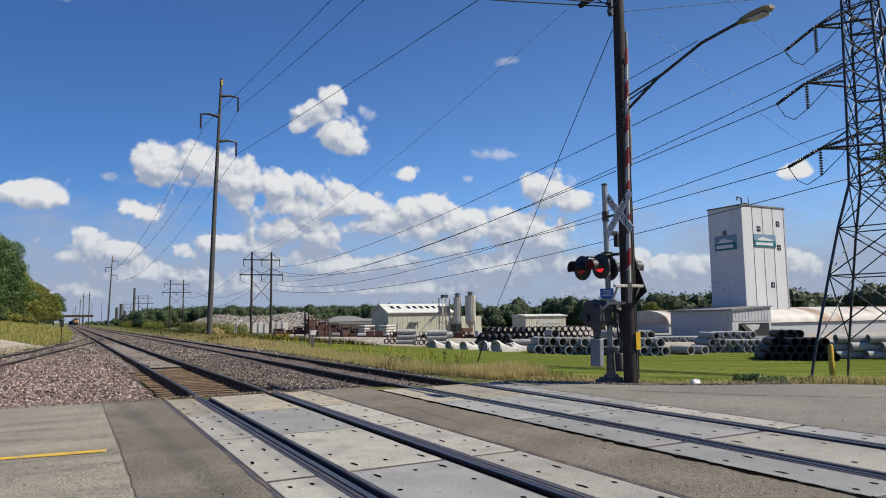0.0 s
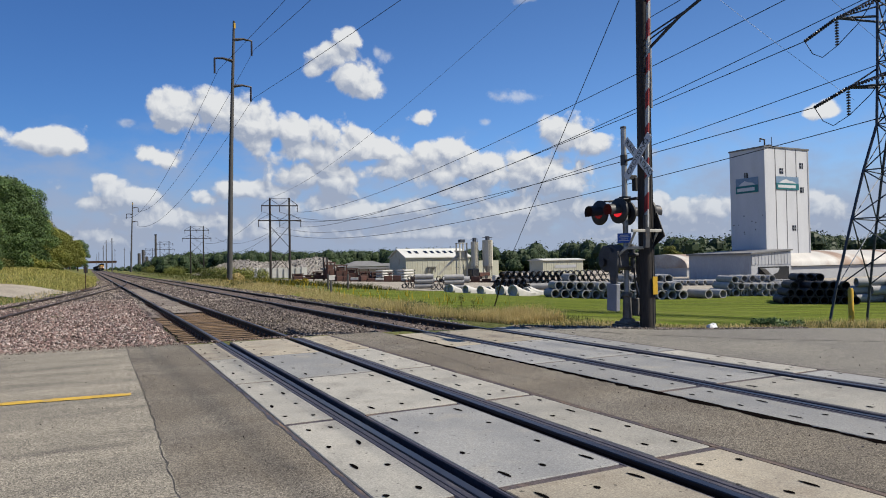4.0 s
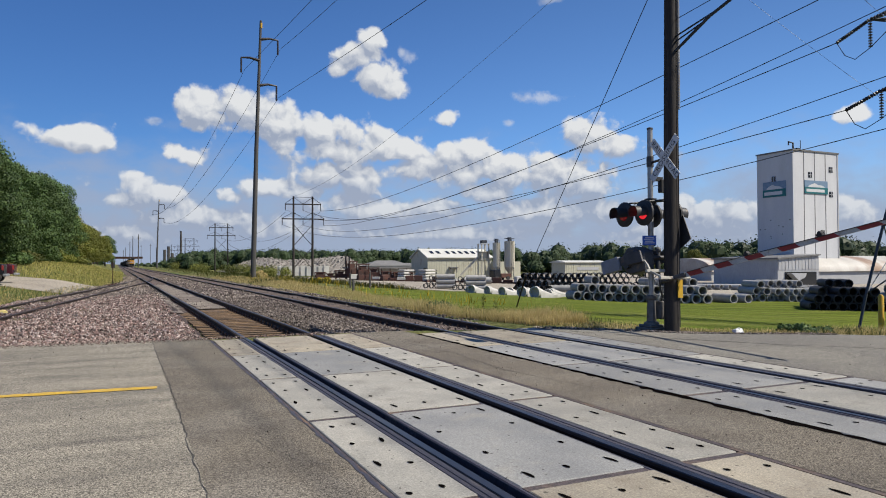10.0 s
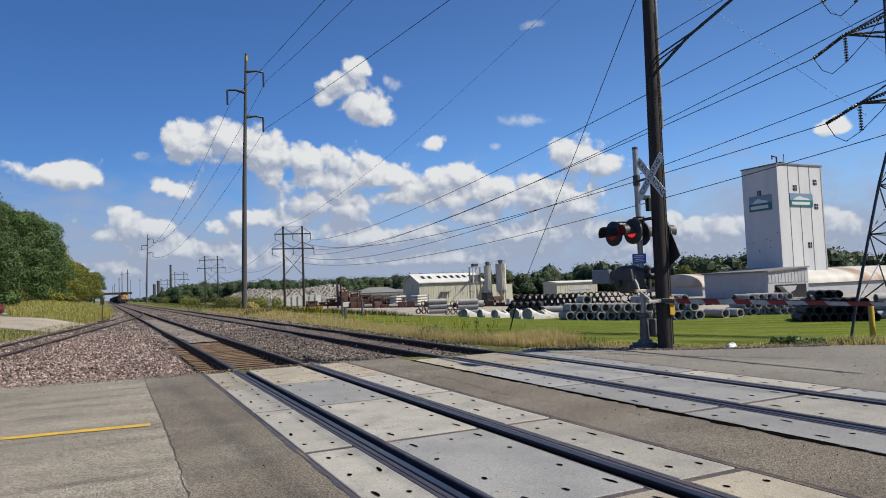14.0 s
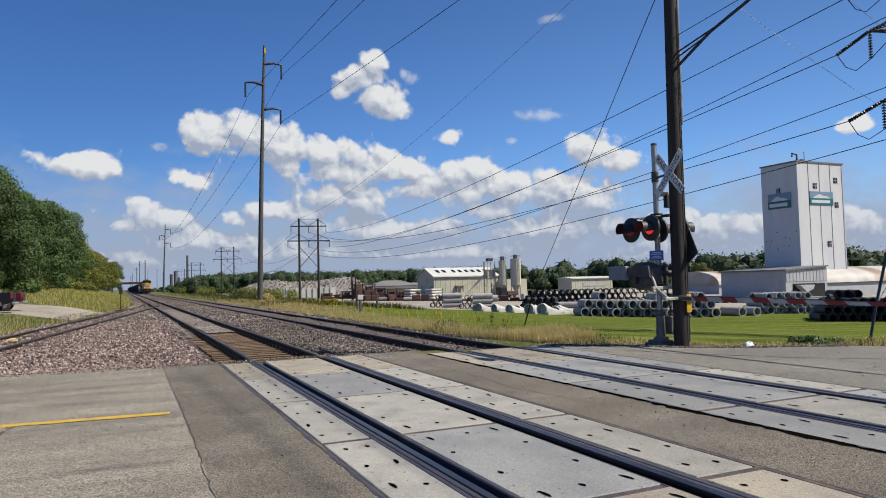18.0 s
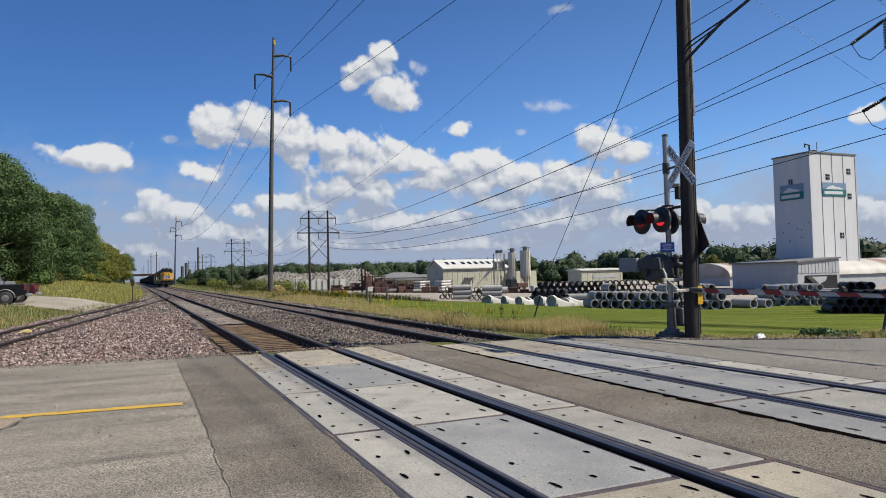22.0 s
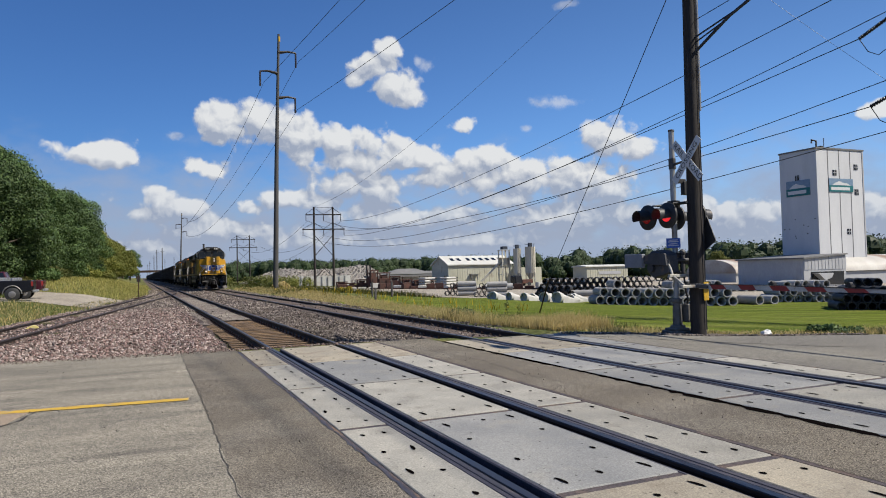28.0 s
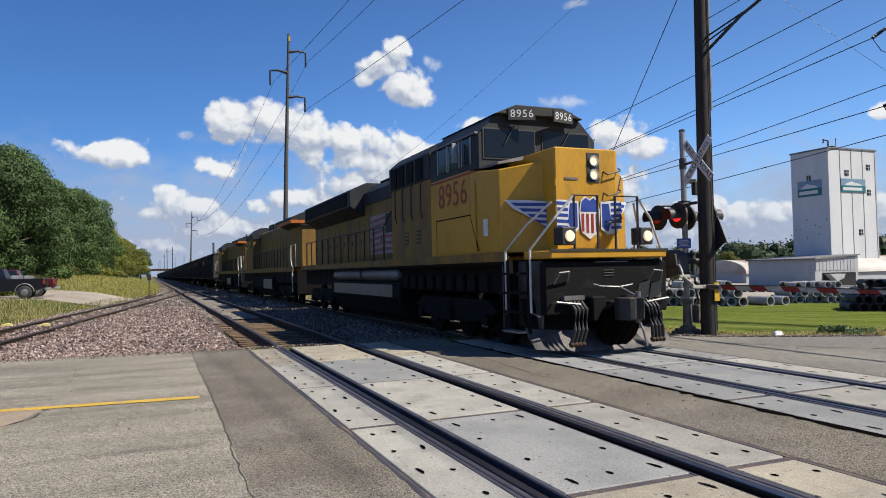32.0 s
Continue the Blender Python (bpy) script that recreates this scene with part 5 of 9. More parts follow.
def tower_vine():
    """A leafy creeper hanging on one side of the tower."""
    rng = np.random.default_rng(77)
    pts = [TOWER @ Vector(q) for q in ((-0.66, -0.5, 7.0), (-0.5, -0.62, 6.6), (-0.25, -0.75, 6.1), (0.05, -0.8, 5.5), (0.2, -0.85, 4.9))]
    v = thing("creeper", "leafy green creeper hanging on the lattice tower", "plant")
    part("stem", Shape().tube(pts, 0.02, 6), M["wood_pole"], v)
    lumps = [(*(p + Vector(rng.normal(size=3) * 0.12)), 0.22 + 0.05 * i) for i, p in enumerate(pts) for _ in range(2)]
    q, f = leaf_cloud(lumps, 900, 0.055, rng, 1.0)
    part("leaves", cloud_mesh("leaves", q, f, M["leaf_olive"]), None, v, "clustered green leaves")


def insulator_string(a, b, n, label):
    a, b = Vector(a), Vector(b)
    sh = Shape().tube([a, b], 0.012, 6)
    d = (b - a) / n
    for i in range(n):
        p = a + d * (i + 0.5)
        sh.tube([p - d * 0.3, p - d * 0.05, p + d * 0.25], [0.03, 0.068, 0.068], 10)
    return tagged(part("insulator_string", sh, M["insul"], smooth=True), label, "insulator", group="line insulators")


hf = [(45.3, 169.9, 14.9), (45.9, 169.8, 11.2), (40.9, 171.0, 15.0), (37.1, 171.9, 15.0), (41.1, 171.0, 11.2), (36.2, 172.1, 11.3)]
ends = []
for k, tip in enumerate(tips):
    if tip.z > 13:
        continue
    far = Vector(hf[len(ends) % 6])
    go = (far - tip).normalized()
    go.z = -0.28
    out = (Vector((34, -60, tip.z + 4)) - tip).normalized()
    e1 = tip + go.normalized() * 1.45
    e2 = tip + Vector((out.x, out.y, 0.16)).normalized() * 1.45
    insulator_string(tip, e1, 14, "brown disc insulator string pulling along the line")
    insulator_string(tip, e2, 14, "brown disc insulator string pulling along the line")
    low = tip + Vector((0, 0, -0.98))
    insulator_string(tip, low, 10, "brown disc insulator string hanging from the tower arm")
    loop = [e1, e1.lerp(low, 0.25) + Vector((0, 0, -0.42)), e1.lerp(low, 0.55) + Vector((0, 0, -0.5)), low, low.lerp(e2, 0.5) + Vector((0, 0, -0.02)), low.lerp(e2, 0.85) + Vector((0, 0, 0.2)), e2]
    tagged(part("jumper", Shape().tube(loop, 0.014, 6), M["wire"], smooth=True), "looped jumper wire under the tower arm", "wire")
    hang("conductor", e1, far, (2.1, 1.9, 3.1, 5.2, 3.5, 3.7)[k], 0.018, M["wire"], "sagging power line conductor across the yard", 40, 0.04)
    hang("conductor", e2, (34 + 3 * (k % 3), -60, tip.z + 5), 2.0, 0.018, M["wire"], "sagging power line conductor over the road", 24)
    ends.append(e1)
hang("shield_wire", (25.1, 13.98, 22.7), (38.9, 171.5, 18.6), 3.0, 0.008, M["wire_pale"], "thin shield wire above the power line", 30, 0.03)
hang("thin_wire", (17.3, 19.0, 13.9), (23.4, 14.6, 7.0), 0.15, 0.006, M["wire_pale"], "thin slanting wire near the tower", 12)
hang("thin_wire", (17.0, 16.0, 14.5), (26.4, 13.2, 7.0), 0.15, 0.006, M["wire_pale"], "thin slanting wire near the tower", 12)

# ---- pole line beside the track ----
def line_pole(x, y, h, label, r=0.34):
    x += bend(y) if y > 200 else -0.1
    p = thing("line_pole", label, "power pole", pose(x, y, ground_z(x, y)), group="pole line beside the track")
    part("shaft", Shape().tube([(0, 0, -0.5), (0.012 * h, 0, h * 0.5), (0.028 * h, 0, h)], [r, r * 0.75, r * 0.42], 12), M["grey_pole"], p, smooth=True)
    part("band", Shape().box(0.03 * h - 0.1, 0.03 * h + 0.1, -r * 0.5, -r * 0.42, h - 0.9, h - 0.3), M["yellow"], p, "small yellow tag")
    for z, side in ((h - 2.2, 1), (h - 4.7, -1), (h - 7.6, 1)):
        x0 = 0.027 * z
        arm = part("arm", Shape().tube([(x0, 0, z), (x0 + side * 1.1, 0, z + 0.22), (x0 + side * 2.1, 0, z + 0.12)], [0.2, 0.13, 0.09], 8), M["insul"], p, smooth=True)
        part("insulator", Shape().tube([(x0 + side * 2.05, 0, z + 0.1), (x0 + side * 2.05, 0, z - 1.6)], 0.11, 8), M["insul"], arm, "hanging insulator")
    return p


line_pole(13.5, 80.8, 30.0, "tall grey wooden power pole beside the track", 0.32)
line_pole(14.0, 290, 27.0, "distant grey wooden power pole beside the track")
for a, via, far in (((16.2, 79.2, 26.4), (15.6, 40, 22.3), (14.35, 290, 23.5)), ((12.3, 79.9, 23.8), (13.5, 40, 21.8), (10.15, 290, 21)), ((16.0, 79.2, 20.75), (18.3, 30, 18.5), (14.25, 290, 18))):
    a, via = Vector(a), Vector(via)
    slope = (via - a) / (a.y - via.y)
    pts = []
    for i in range(31):
        s = i / 30 * 150
        z = a.z + slope.z * s * 1.25 - slope.z * 1.25 * s * s / 110 * 0.42
        pts.append((a.x + slope.x * s, a.y - s, z))
    tagged(part("line_wire", Shape().tube(pts, 0.022, 5), M["wire"], fix=False), "power wire sagging over the crossing from the tall pole", "wire")
    hang("line_wire", a, far, 5.0, 0.02, M["wire"], "power wire running along the track to the far poles", 24, 0.05)


def h_frame(x, y, h, w, base, label, turn=12):
    x += bend(y) if y > 250 else 0.0
    f = thing("h_frame", label, "transmission tower", pose(x, y, base, 0, 0, -turn), group="wooden twin-pole towers")
    for s in (-1, 1):
        part("pole", Shape().tube([(s * w / 2, 0, -0.6), (s * w / 2, 0, h)], [0.32, 0.22], 10), M["wood_pole"], f, smooth=True)
    for z, reach in ((h - 2.0, w * 0.95), (h - 5.7, w * 1.12)):
        part("crossarm", Shape().box(-reach, reach, -0.35, -0.2, z - 0.14, z + 0.14), M["wood_pole"], f)
        part("knee_brace", Shape().tube([(-w / 2, -0.28, z + 1.7), (-reach, -0.28, z + 0.1)], 0.06, 5).tube([(w / 2, -0.28, z + 1.7), (reach, -0.28, z + 0.1)], 0.06, 5).tube([(-w / 2, -0.28, z + 1.7), (0, -0.28, z + 0.1)], 0.06, 5).tube([(w / 2, -0.28, z + 1.7), (0, -0.28, z + 0.1)], 0.06, 5), M["wood_pole"], f)
        for q in (-0.97 * reach, 0.0, 0.97 * reach):
            part("insulator", Shape().tube([(q, -0.28, z - 0.1), (q, -0.28, z - 1.6)], 0.09, 6), M["insul"], f)
    part("top_strut", Shape().tube([(-w / 2, 0, h - 0.2), (w / 2, 0, h - 0.2)], 0.05, 5), M["galv"], f)
    for z in (h - 12.5, h - 18.2):
        part("cross_brace", Shape().tube([(-w / 2, 0, z), (w / 2, 0, z + 5.4)], 0.08, 5).tube([(w / 2, 0, z), (-w / 2, 0, z + 5.4)], 0.08, 5), M["wood_pole"], f)
    return f


h_frame(40.9, 171.2, 20.4, 4.7, -1.9, "dark wooden H-frame transmission tower in the yard")
h_frame(43.5, 330, 21.5, 5.6, -1.2, "distant wooden H-frame transmission tower")
h_frame(47, 520, 21, 6.0, -1.0, "distant wooden H-frame transmission tower")
h_frame(50, 700, 21, 6.0, -1.0, "distant wooden H-frame transmission tower")
for a, b in (((37.1, 171.9, 15.0), (39.0, 330, 15)), ((45.3, 169.9, 14.9), (49.0, 330, 15)), ((41.1, 171, 11.2), (44, 330, 11))):
    hang("conductor", a, b, 5.0, 0.03, M["wire"], "sagging power line conductor running to the distance", 20, 0.06)


def far_pole(x, y, h):
    p = thing("distant_pole", "thin distant pole on the skyline", "power pole", pose(x + bend(y), y, 0), group="distant poles")
    part("shaft", Shape().tube([(0, 0, -2), (0, 0, h)], [0.3, 0.2], 8), M["grey_pole"], p, smooth=True)
    part("arm", Shape().tube([(-1.1, 0, h - 2), (1.1, 0, h - 2)], 0.1, 6), M["grey_pole"], p)


for x, y, h in ((10.4, 400, 17.5), (9.7, 500, 20.3), (9.6, 600, 19.6), (8.7, 800, 19.0), (8.5, 1000, 20.0), (29.87, 999, 27.0), (37.1, 899, 26.0), (55.7, 1148, 27.0)):
    far_pole(x, y, h)
ch = thing("chimney", "distant grey industrial chimney on the skyline", "chimney", pose(64.44, 897.58, 0))
part("stack", Shape().tube([(0, 0, -2), (0, 0, 41)], [1.5, 1.15], 14), M["grey_pole"], ch, smooth=True)
part("rim", Shape().tube([(0, 0, 41), (0, 0, 41.8)], 1.4, 14), M["galv"], ch)
for dx, h in ((-14, 23), (-18.5, 19), (-10, 15)):
    part("tank", Shape().tube([(dx, 0, -2), (dx, 0, h)], 1.7, 12), M["grey_pole"], ch, smooth=True)
# ---- pipe yard ----
M.update(
    concrete_pipe=mat("concrete_pipe", (0.46, 0.45, 0.425), (0.36, 0.355, 0.34), rough=0.9, scale=1.2, fine=25, grain=0.12, bump=0.2, depth=0.005, vary=0.12, dirt=(0.27, 0.26, 0.24), dirt_scale=1.0, dirt_low=0.6),
    dark_pipe=mat("dark_pipe", (0.03, 0.03, 0.032), (0.018, 0.018, 0.02), rough=0.7, scale=1.5, fine=25, grain=0.2, bump=0.2, depth=0.005, vary=0.2),
    pale_cast=mat("pale_cast_concrete", (0.62, 0.61, 0.57), (0.5, 0.49, 0.46), rough=0.9, scale=1, fine=20, grain=0.1, bump=0.2, depth=0.005, vary=0.08),
    beige_metal=mat("beige_corrugated_metal", (0.6, 0.59, 0.46), (0.52, 0.51, 0.39), rough=0.6, scale=0.4, fine=8, grain=0.06, bump=0.05, dirt=(0.38, 0.34, 0.26), dirt_scale=0.4, dirt_low=0.6),
    roof_pale=mat("pale_metal_roof", (0.72, 0.72, 0.66), (0.64, 0.63, 0.57), rough=0.5, scale=0.5, fine=8, grain=0.06, bump=0.05),
    roof_rust=mat("white_roof_with_rust", (0.62, 0.6, 0.55), (0.52, 0.49, 0.44), rough=0.6, scale=0.5, fine=8, grain=0.08, bump=0.05, stretch=(1, 0.4, 0.4), dirt=(0.27, 0.15, 0.08), dirt_scale=0.16, dirt_low=0.5, dirt_high=0.62),
    white_metal=mat("white_sheet_wall", (0.516, 0.525, 0.533), (0.447, 0.456, 0.473), rough=0.6, scale=0.5, fine=10, grain=0.06, bump=0.05, stretch=(1, 1, 0.3), dirt=(0.36, 0.36, 0.36), dirt_scale=0.5, dirt_low=0.58),
    grey_roof=mat("grey_roofing", (0.22, 0.22, 0.22), (0.16, 0.16, 0.16), rough=0.8, scale=0.5, fine=10, grain=0.1, bump=0.1),
    window_dark=plain("dark_window", (0.02, 0.022, 0.028), 0.15),
    teal=mat("teal_sign_paint", (0.01, 0.19, 0.2), (0.015, 0.15, 0.17), rough=0.5, scale=2, fine=20, grain=0.08, bump=0),
    sign_sky=mat("blue_grey_sign_paint", (0.23, 0.34, 0.46), (0.18, 0.28, 0.4), rough=0.5, scale=2, fine=20, grain=0.08, bump=0),
    rust=mat("rusty_machinery", (0.095, 0.04, 0.03), (0.055, 0.028, 0.022), rough=0.85, scale=1.5, fine=15, grain=0.25, bump=0.2, depth=0.01, vary=0.3),
    silo=mat("cream_silo_steel", (0.7, 0.67, 0.55), (0.56, 0.53, 0.43), rough=0.55, scale=0.7, fine=15, grain=0.08, bump=0.05, stretch=(1, 1, 0.2), dirt=(0.28, 0.22, 0.15), dirt_scale=0.8, dirt_low=0.6),
    rock=leaf_mat("pale_broken_concrete", [(0.24, 0.22, 0.2), (0.42, 0.39, 0.35), (0.34, 0.31, 0.28), (0.52, 0.48, 0.43)], rough=0.9, trans=0.0),
    rock_bed=mat("rubble_mound", (0.36, 0.33, 0.29), (0.24, 0.22, 0.2), rough=0.95, scale=0.7, fine=4, grain=0.5, bump=0.8, depth=0.2),
)
YARD = -1.87


def pipe_mesh(r, length, material, wall=0.1, bell=0.0):
    sh = Shape()
    d = length / 2
    sh.pipe((0, -d, 0), (0, d, 0), r, r * wall * 2, 18)
    if bell:
        sh.pipe((0, d - 0.25, 0), (0, d + 0.02, 0), r * 1.14, r * 0.2, 18)
    return sh.mesh("pipe", material, smooth=True)


PIPES = {}


def lay_pipe(m, r, length, material, label, name="concrete_pipe", group="stacked pipes"):
    key = (name, round(r, 2), round(length, 1))
    if key not in PIPES:
        PIPES[key] = pipe_mesh(r, length, M[material])
    ob = new(name, PIPES[key])
    ob.matrix_basis = m
    return tagged(ob, label, "pipe", group=group)


def pipe_stack(x, y, row, turn, n, layers, r, length, material, label, name="concrete_pipe", seed=0):
    """Pipes side by side along a row direction (degrees on the plan), axes turned by turn, in layers that nest."""
    rng = random.Random(seed)
    ux, uy = math.cos(radians(row)), math.sin(radians(row))
    pitch = 2 * r * 1.03 / abs(math.cos(radians(row - turn)))
    for layer in range(layers):
        for k in range(n - layer):
            if layer and rng.random() < 0.07:
                continue
            s = (k + layer * 0.5) * pitch
            px, py = x + ux * s, y + uy * s
            z = ground_z(px, py) + 0.045 + r + layer * r * 1.75
            j = rng.uniform(-0.15, 0.15)
            lay_pipe(pose(px - math.sin(radians(turn)) * j, py + math.cos(radians(turn)) * j, z, 0, rng.uniform(0, 360), turn + rng.uniform(-1.5, 1.5)), r, length, material, label, name)


GREY, DARK = "light grey concrete pipe stacked in the yard", "black pipe with open end stacked in the yard"
pipe_stack(36.0, 50.2, -42, -20, 13, 2, 0.4, 2.4, "concrete_pipe", GREY, seed=1)
pipe_stack(37.4, 50.9, -42, -20, 3, 3, 0.4, 2.4, "concrete_pipe", GREY, seed=2)
pipe_stack(41.2, 47.9, -42, -20, 7, 3, 0.38, 2.4, "concrete_pipe", GREY, seed=3)
lay_pipe(pose(46.0, 42.6, ground_z(46, 42.6) + 0.44, 0, 0, -8), 0.4, 2.4, "concrete_pipe", "single light grey concrete pipe lying on gravel")
lay_pipe(pose(47.4, 41.9, ground_z(47, 42) + 0.42, 0, 0, -12), 0.38, 1.5, "concrete_pipe", "single light grey concrete pipe lying on gravel")
pipe_stack(50.2, 44.2, -45, -24, 3, 3, 0.33, 3.2, "concrete_pipe", GREY, seed=4)
pipe_stack(51.2, 42.8, -42, -18, 9, 2, 0.31, 2.2, "concrete_pipe", GREY, seed=5)
pipe_stack(52.5, 45.0, -42, -18, 7, 3, 0.33, 2.2, "concrete_pipe", GREY, seed=6)
pipe_stack(44.9, 33.9, -48, -40, 8, 3, 0.3, 2.6, "dark_pipe", DARK, "black_pipe", seed=7)
pipe_stack(46.6, 35.0, -48, -40, 6, 4, 0.3, 2.4, "dark_pipe", DARK, "black_pipe", seed=8)
pipe_stack(49.3, 31.6, -48, 62, 6, 3, 0.33, 3.4, "concrete_pipe", "grey concrete pipe stacked beside the black pipes", seed=9)
pipe_stack(45.5, 72.6, -16, -40, 18, 1, 0.36, 2.6, "dark_pipe", DARK, "black_pipe", seed=10)
pipe_stack(48.0, 79.0, -20, -42, 24, 3, 0.38, 2.8, "dark_pipe", DARK, "black_pipe", seed=11)
pipe_stack(42.6, 70.6, -20, -42, 6, 2, 0.36, 2.2, "dark_pipe", DARK, "black_pipe", seed=12)
lay_pipe(pose(47.5, 68.2, ground_z(47, 68) + 0.42, 0, 0, 55), 0.38, 3.4, "concrete_pipe", "light grey concrete pipe lying on gravel")
lay_pipe(pose(53.2, 100.8, YARD + 0.6, 0, 0, 62), 0.55, 4.6, "concrete_pipe", "light grey concrete pipe lying on gravel")
for i, (x, y) in enumerate(((37.0, 81.6), (38.4, 75.8))):
    for layer in range(3):
        for k in range(2):
            lay_pipe(pose(x + 0.35 * k + 1.1, y + 0.8 * k - 0.5, ground_z(x, y) + 0.36 + layer * 0.62, 0, 0, 62), 0.31, 2.4, "concrete_pipe", "long grey concrete pipe stacked with open ends to the track")
    pipe_stack(x - 1.1, y + 1.0, 24, -30, 4, 3, 0.31, 1.0, "dark_pipe", DARK, "black_pipe", seed=30 + i)
pipe_stack(66, 66, -45, 0, 14, 1, 0.33, 4.0, "concrete_pipe", "pale pipe lying in a long low row behind", seed=14)

# flared end sections
def flared_end(m, r, label):
    f = new("flared_end")
    f.matrix_basis = m
    tagged(f, label, "pipe end", group="flared concrete end sections")
    rings = []
    for t in (0.0, 0.3, 0.65, 1.0):
        w, h = r * (1 + 0.9 * t), r * (1 - 0.75 * t)
        rings.append([(w * math.cos(a), -1.0 + 2.4 * t, max(h * math.sin(a), -0.02) + 0.02 if math.sin(a) < 0 else (r + h * math.sin(a)) * (1 - 0.55 * t)) for a in [k * math.pi / 9 for k in range(18)]])
    part("flare", Shape().loft(rings), M["pale_cast"], f, smooth=True)
    part("socket", Shape().pipe((0, -1.35, r), (0, -0.95, r), r * 1.02, r * 0.2, 18), M["pale_cast"], f, smooth=True)
    return f


for k, (x, y, a, r) in enumerate(((32.4, 61.6, -60, 0.62), (33.6, 60.0, -75, 0.6), (34.2, 58.4, -65, 0.6), (36.0, 60.5, -50, 0.55), (37.4, 59.0, -70, 0.6), (34.4, 55.2, -62, 0.7), (34.6, 53.2, -66, 0.75), (36.6, 54.6, -50, 0.6), (38.6, 56.2, -80, 0.62), (33.2, 63.5, -70, 0.5))):
    flared_end(pose(x, y, ground_z(x, y) + 0.04, 0, 0, a) @ Matrix.Diagonal((0.72, 0.85, 0.72, 1)), r, "pale flared concrete pipe end section on gravel")

# bundles of white pipe
for k, (x, y) in enumerate(((53.2, 132.5), (57.0, 130.2))):
    b = thing("pipe_bundle", "bundle of white plastic pipes stacked in layers", "pipe bundle", pose(x, y, YARD + 0.1, 0, 0, -65))
    for layer in range(4):
        part("pipe_layer", Shape().box(-1.0, 1.0, -1.6, 1.6, layer * 0.55, layer * 0.55 + 0.4), M["pale_cast"], b, bevel=0.12)
        part("dark_end", Shape().box(-1.02, 1.02, 1.55, 1.95, layer * 0.55 + 0.04, layer * 0.55 + 0.38), M["dark_pipe"], b, bevel=0.08)

# ---- feed mill tower ----
def mill_tower():
    x0, x1, y0, y1, z0, z1 = 90.5, 100.7, 70.5, 76.9, YARD - 0.3, 18.3
    t = thing("mill_tower", "tall white concrete mill tower with teal painted signs", "tower", pose(0, 0, 0))
    part("wall", Shape().box(x0, x1, y0, y1, z0, z1), M["white_wall"], t)
    part("parapet", Shape().box(x0 - 0.12, x1 + 0.12, y0 - 0.12, y1 + 0.12, z1, z1 + 0.22), M["grey_roof"], t)
    for f in (0.235, 0.47, 0.71):
        x = x0 + f * (x1 - x0)
        part("joint", Shape().box(x - 0.07, x + 0.07, y0 - 0.02, y0, z0, z1), M["joint_dark"], t, "dark vertical joint")
    part("corner_trim", Shape().box(x1 - 0.25, x1, y0 - 0.06, y0, z0, z1), M["white_metal"], t)

    def win(f, z, south=True):
        s, h = 0.42, 0.42
        if south:
            x = x0 + f * (x1 - x0)
            w = part("window", Shape().box(x - s, x + s, y0 - 0.05, y0, z - h, z + h), M["window_dark"], t, "dark square window")
            part("mullion", Shape().box(x - 0.04, x + 0.04, y0 - 0.09, y0 - 0.05, z - h, z + h).box(x - s, x + s, y0 - 0.09, y0 - 0.05, z - 0.04, z + 0.04), M["white_metal"], w)
        else:
            y = y1 - f * (y1 - y0)
            w = part("window", Shape().box(x0 - 0.05, x0, y - s * 0.8, y + s * 0.8, z - h, z + h), M["window_dark"], t, "dark square window")
            part("mullion", Shape().box(x0 - 0.09, x0 - 0.05, y - 0.04, y + 0.04, z - h, z + h), M["white_metal"], w)

    win(0.37, 14.8), win(0.83, 15.8), win(0.83, 12.0), win(0.63, 6.0), win(0.48, 14.3, False)
    # signs: plain shapes in the sign's colours
    def board(m, w, h):
        b = part("sign_board", Shape().box(-w, w, -h, h, -0.03, 0.03), M["sign_sky"], t, "blue and teal painted sign", at=m)
        part("sign_band", Shape().box(-w, w, -h, -h * 0.02, 0.031, 0.05), M["teal"], b, "teal band")
        part("sign_hill", Shape().prism([(-w * 0.75, 0), (-w * 0.5, h * 0.35), (-w * 0.15, h * 0.62), (w * 0.12, h * 0.4), (w * 0.5, h * 0.3), (w * 0.75, 0)], "z", 0.031, 0.05), M["sign_white"], b, "white hill shape")
        part("sign_bar", Shape().box(-w * 0.86, w * 0.7, -h * 0.74, -h * 0.3, 0.052, 0.065), M["sign_white"], b, "white bar", bevel=0.0)
        return b

    board(Matrix.Translation((x0 + 0.495 * (x1 - x0), y0 - 0.06, 12.95)) @ pose(0, 0, 0, 90, 0, 0), 2.6, 1.0)
    board(Matrix.Translation((x0 - 0.06, y1 - 0.5 * (y1 - y0), 12.75)) @ Matrix(((0, 0, -1, 0), (-1, 0, 0, 0), (0, 1, 0, 0), (0, 0, 0, 1))), 2.05, 1.18)
    part("roof_pipe", Shape().tube([(93.2, 72.5, 18.4), (93.2, 72.5, 19.9), (92.2, 72.5, 20.0), (92.2, 72.5, 19.5)], 0.14, 8), M["dark_pipe"], t, "bent dark vent pipe", smooth=True)
    part("roof_box", Shape().box(93.5, 94.1, 72, 73, 18.4, 19.1), M["dark_pipe"], t)
    part("roof_mast", Shape().tube([(94.6, 72.3, 18.4), (94.6, 72.3, 20.4)], 0.05, 6).tube([(95.2, 72.3, 18.5), (96.8, 72.3, 19.0)], 0.06, 6), M["galv"], t)
    rng = random.Random(3)
    for k in range(9):
        y, z = rng.uniform(71, 76.4), rng.uniform(5.0, 8.5)
        part("wall_hole", Shape().box(x0 - 0.02, x0, y - 0.09, y + 0.09, z - 0.07, z + 0.07), M["window_dark"], t)


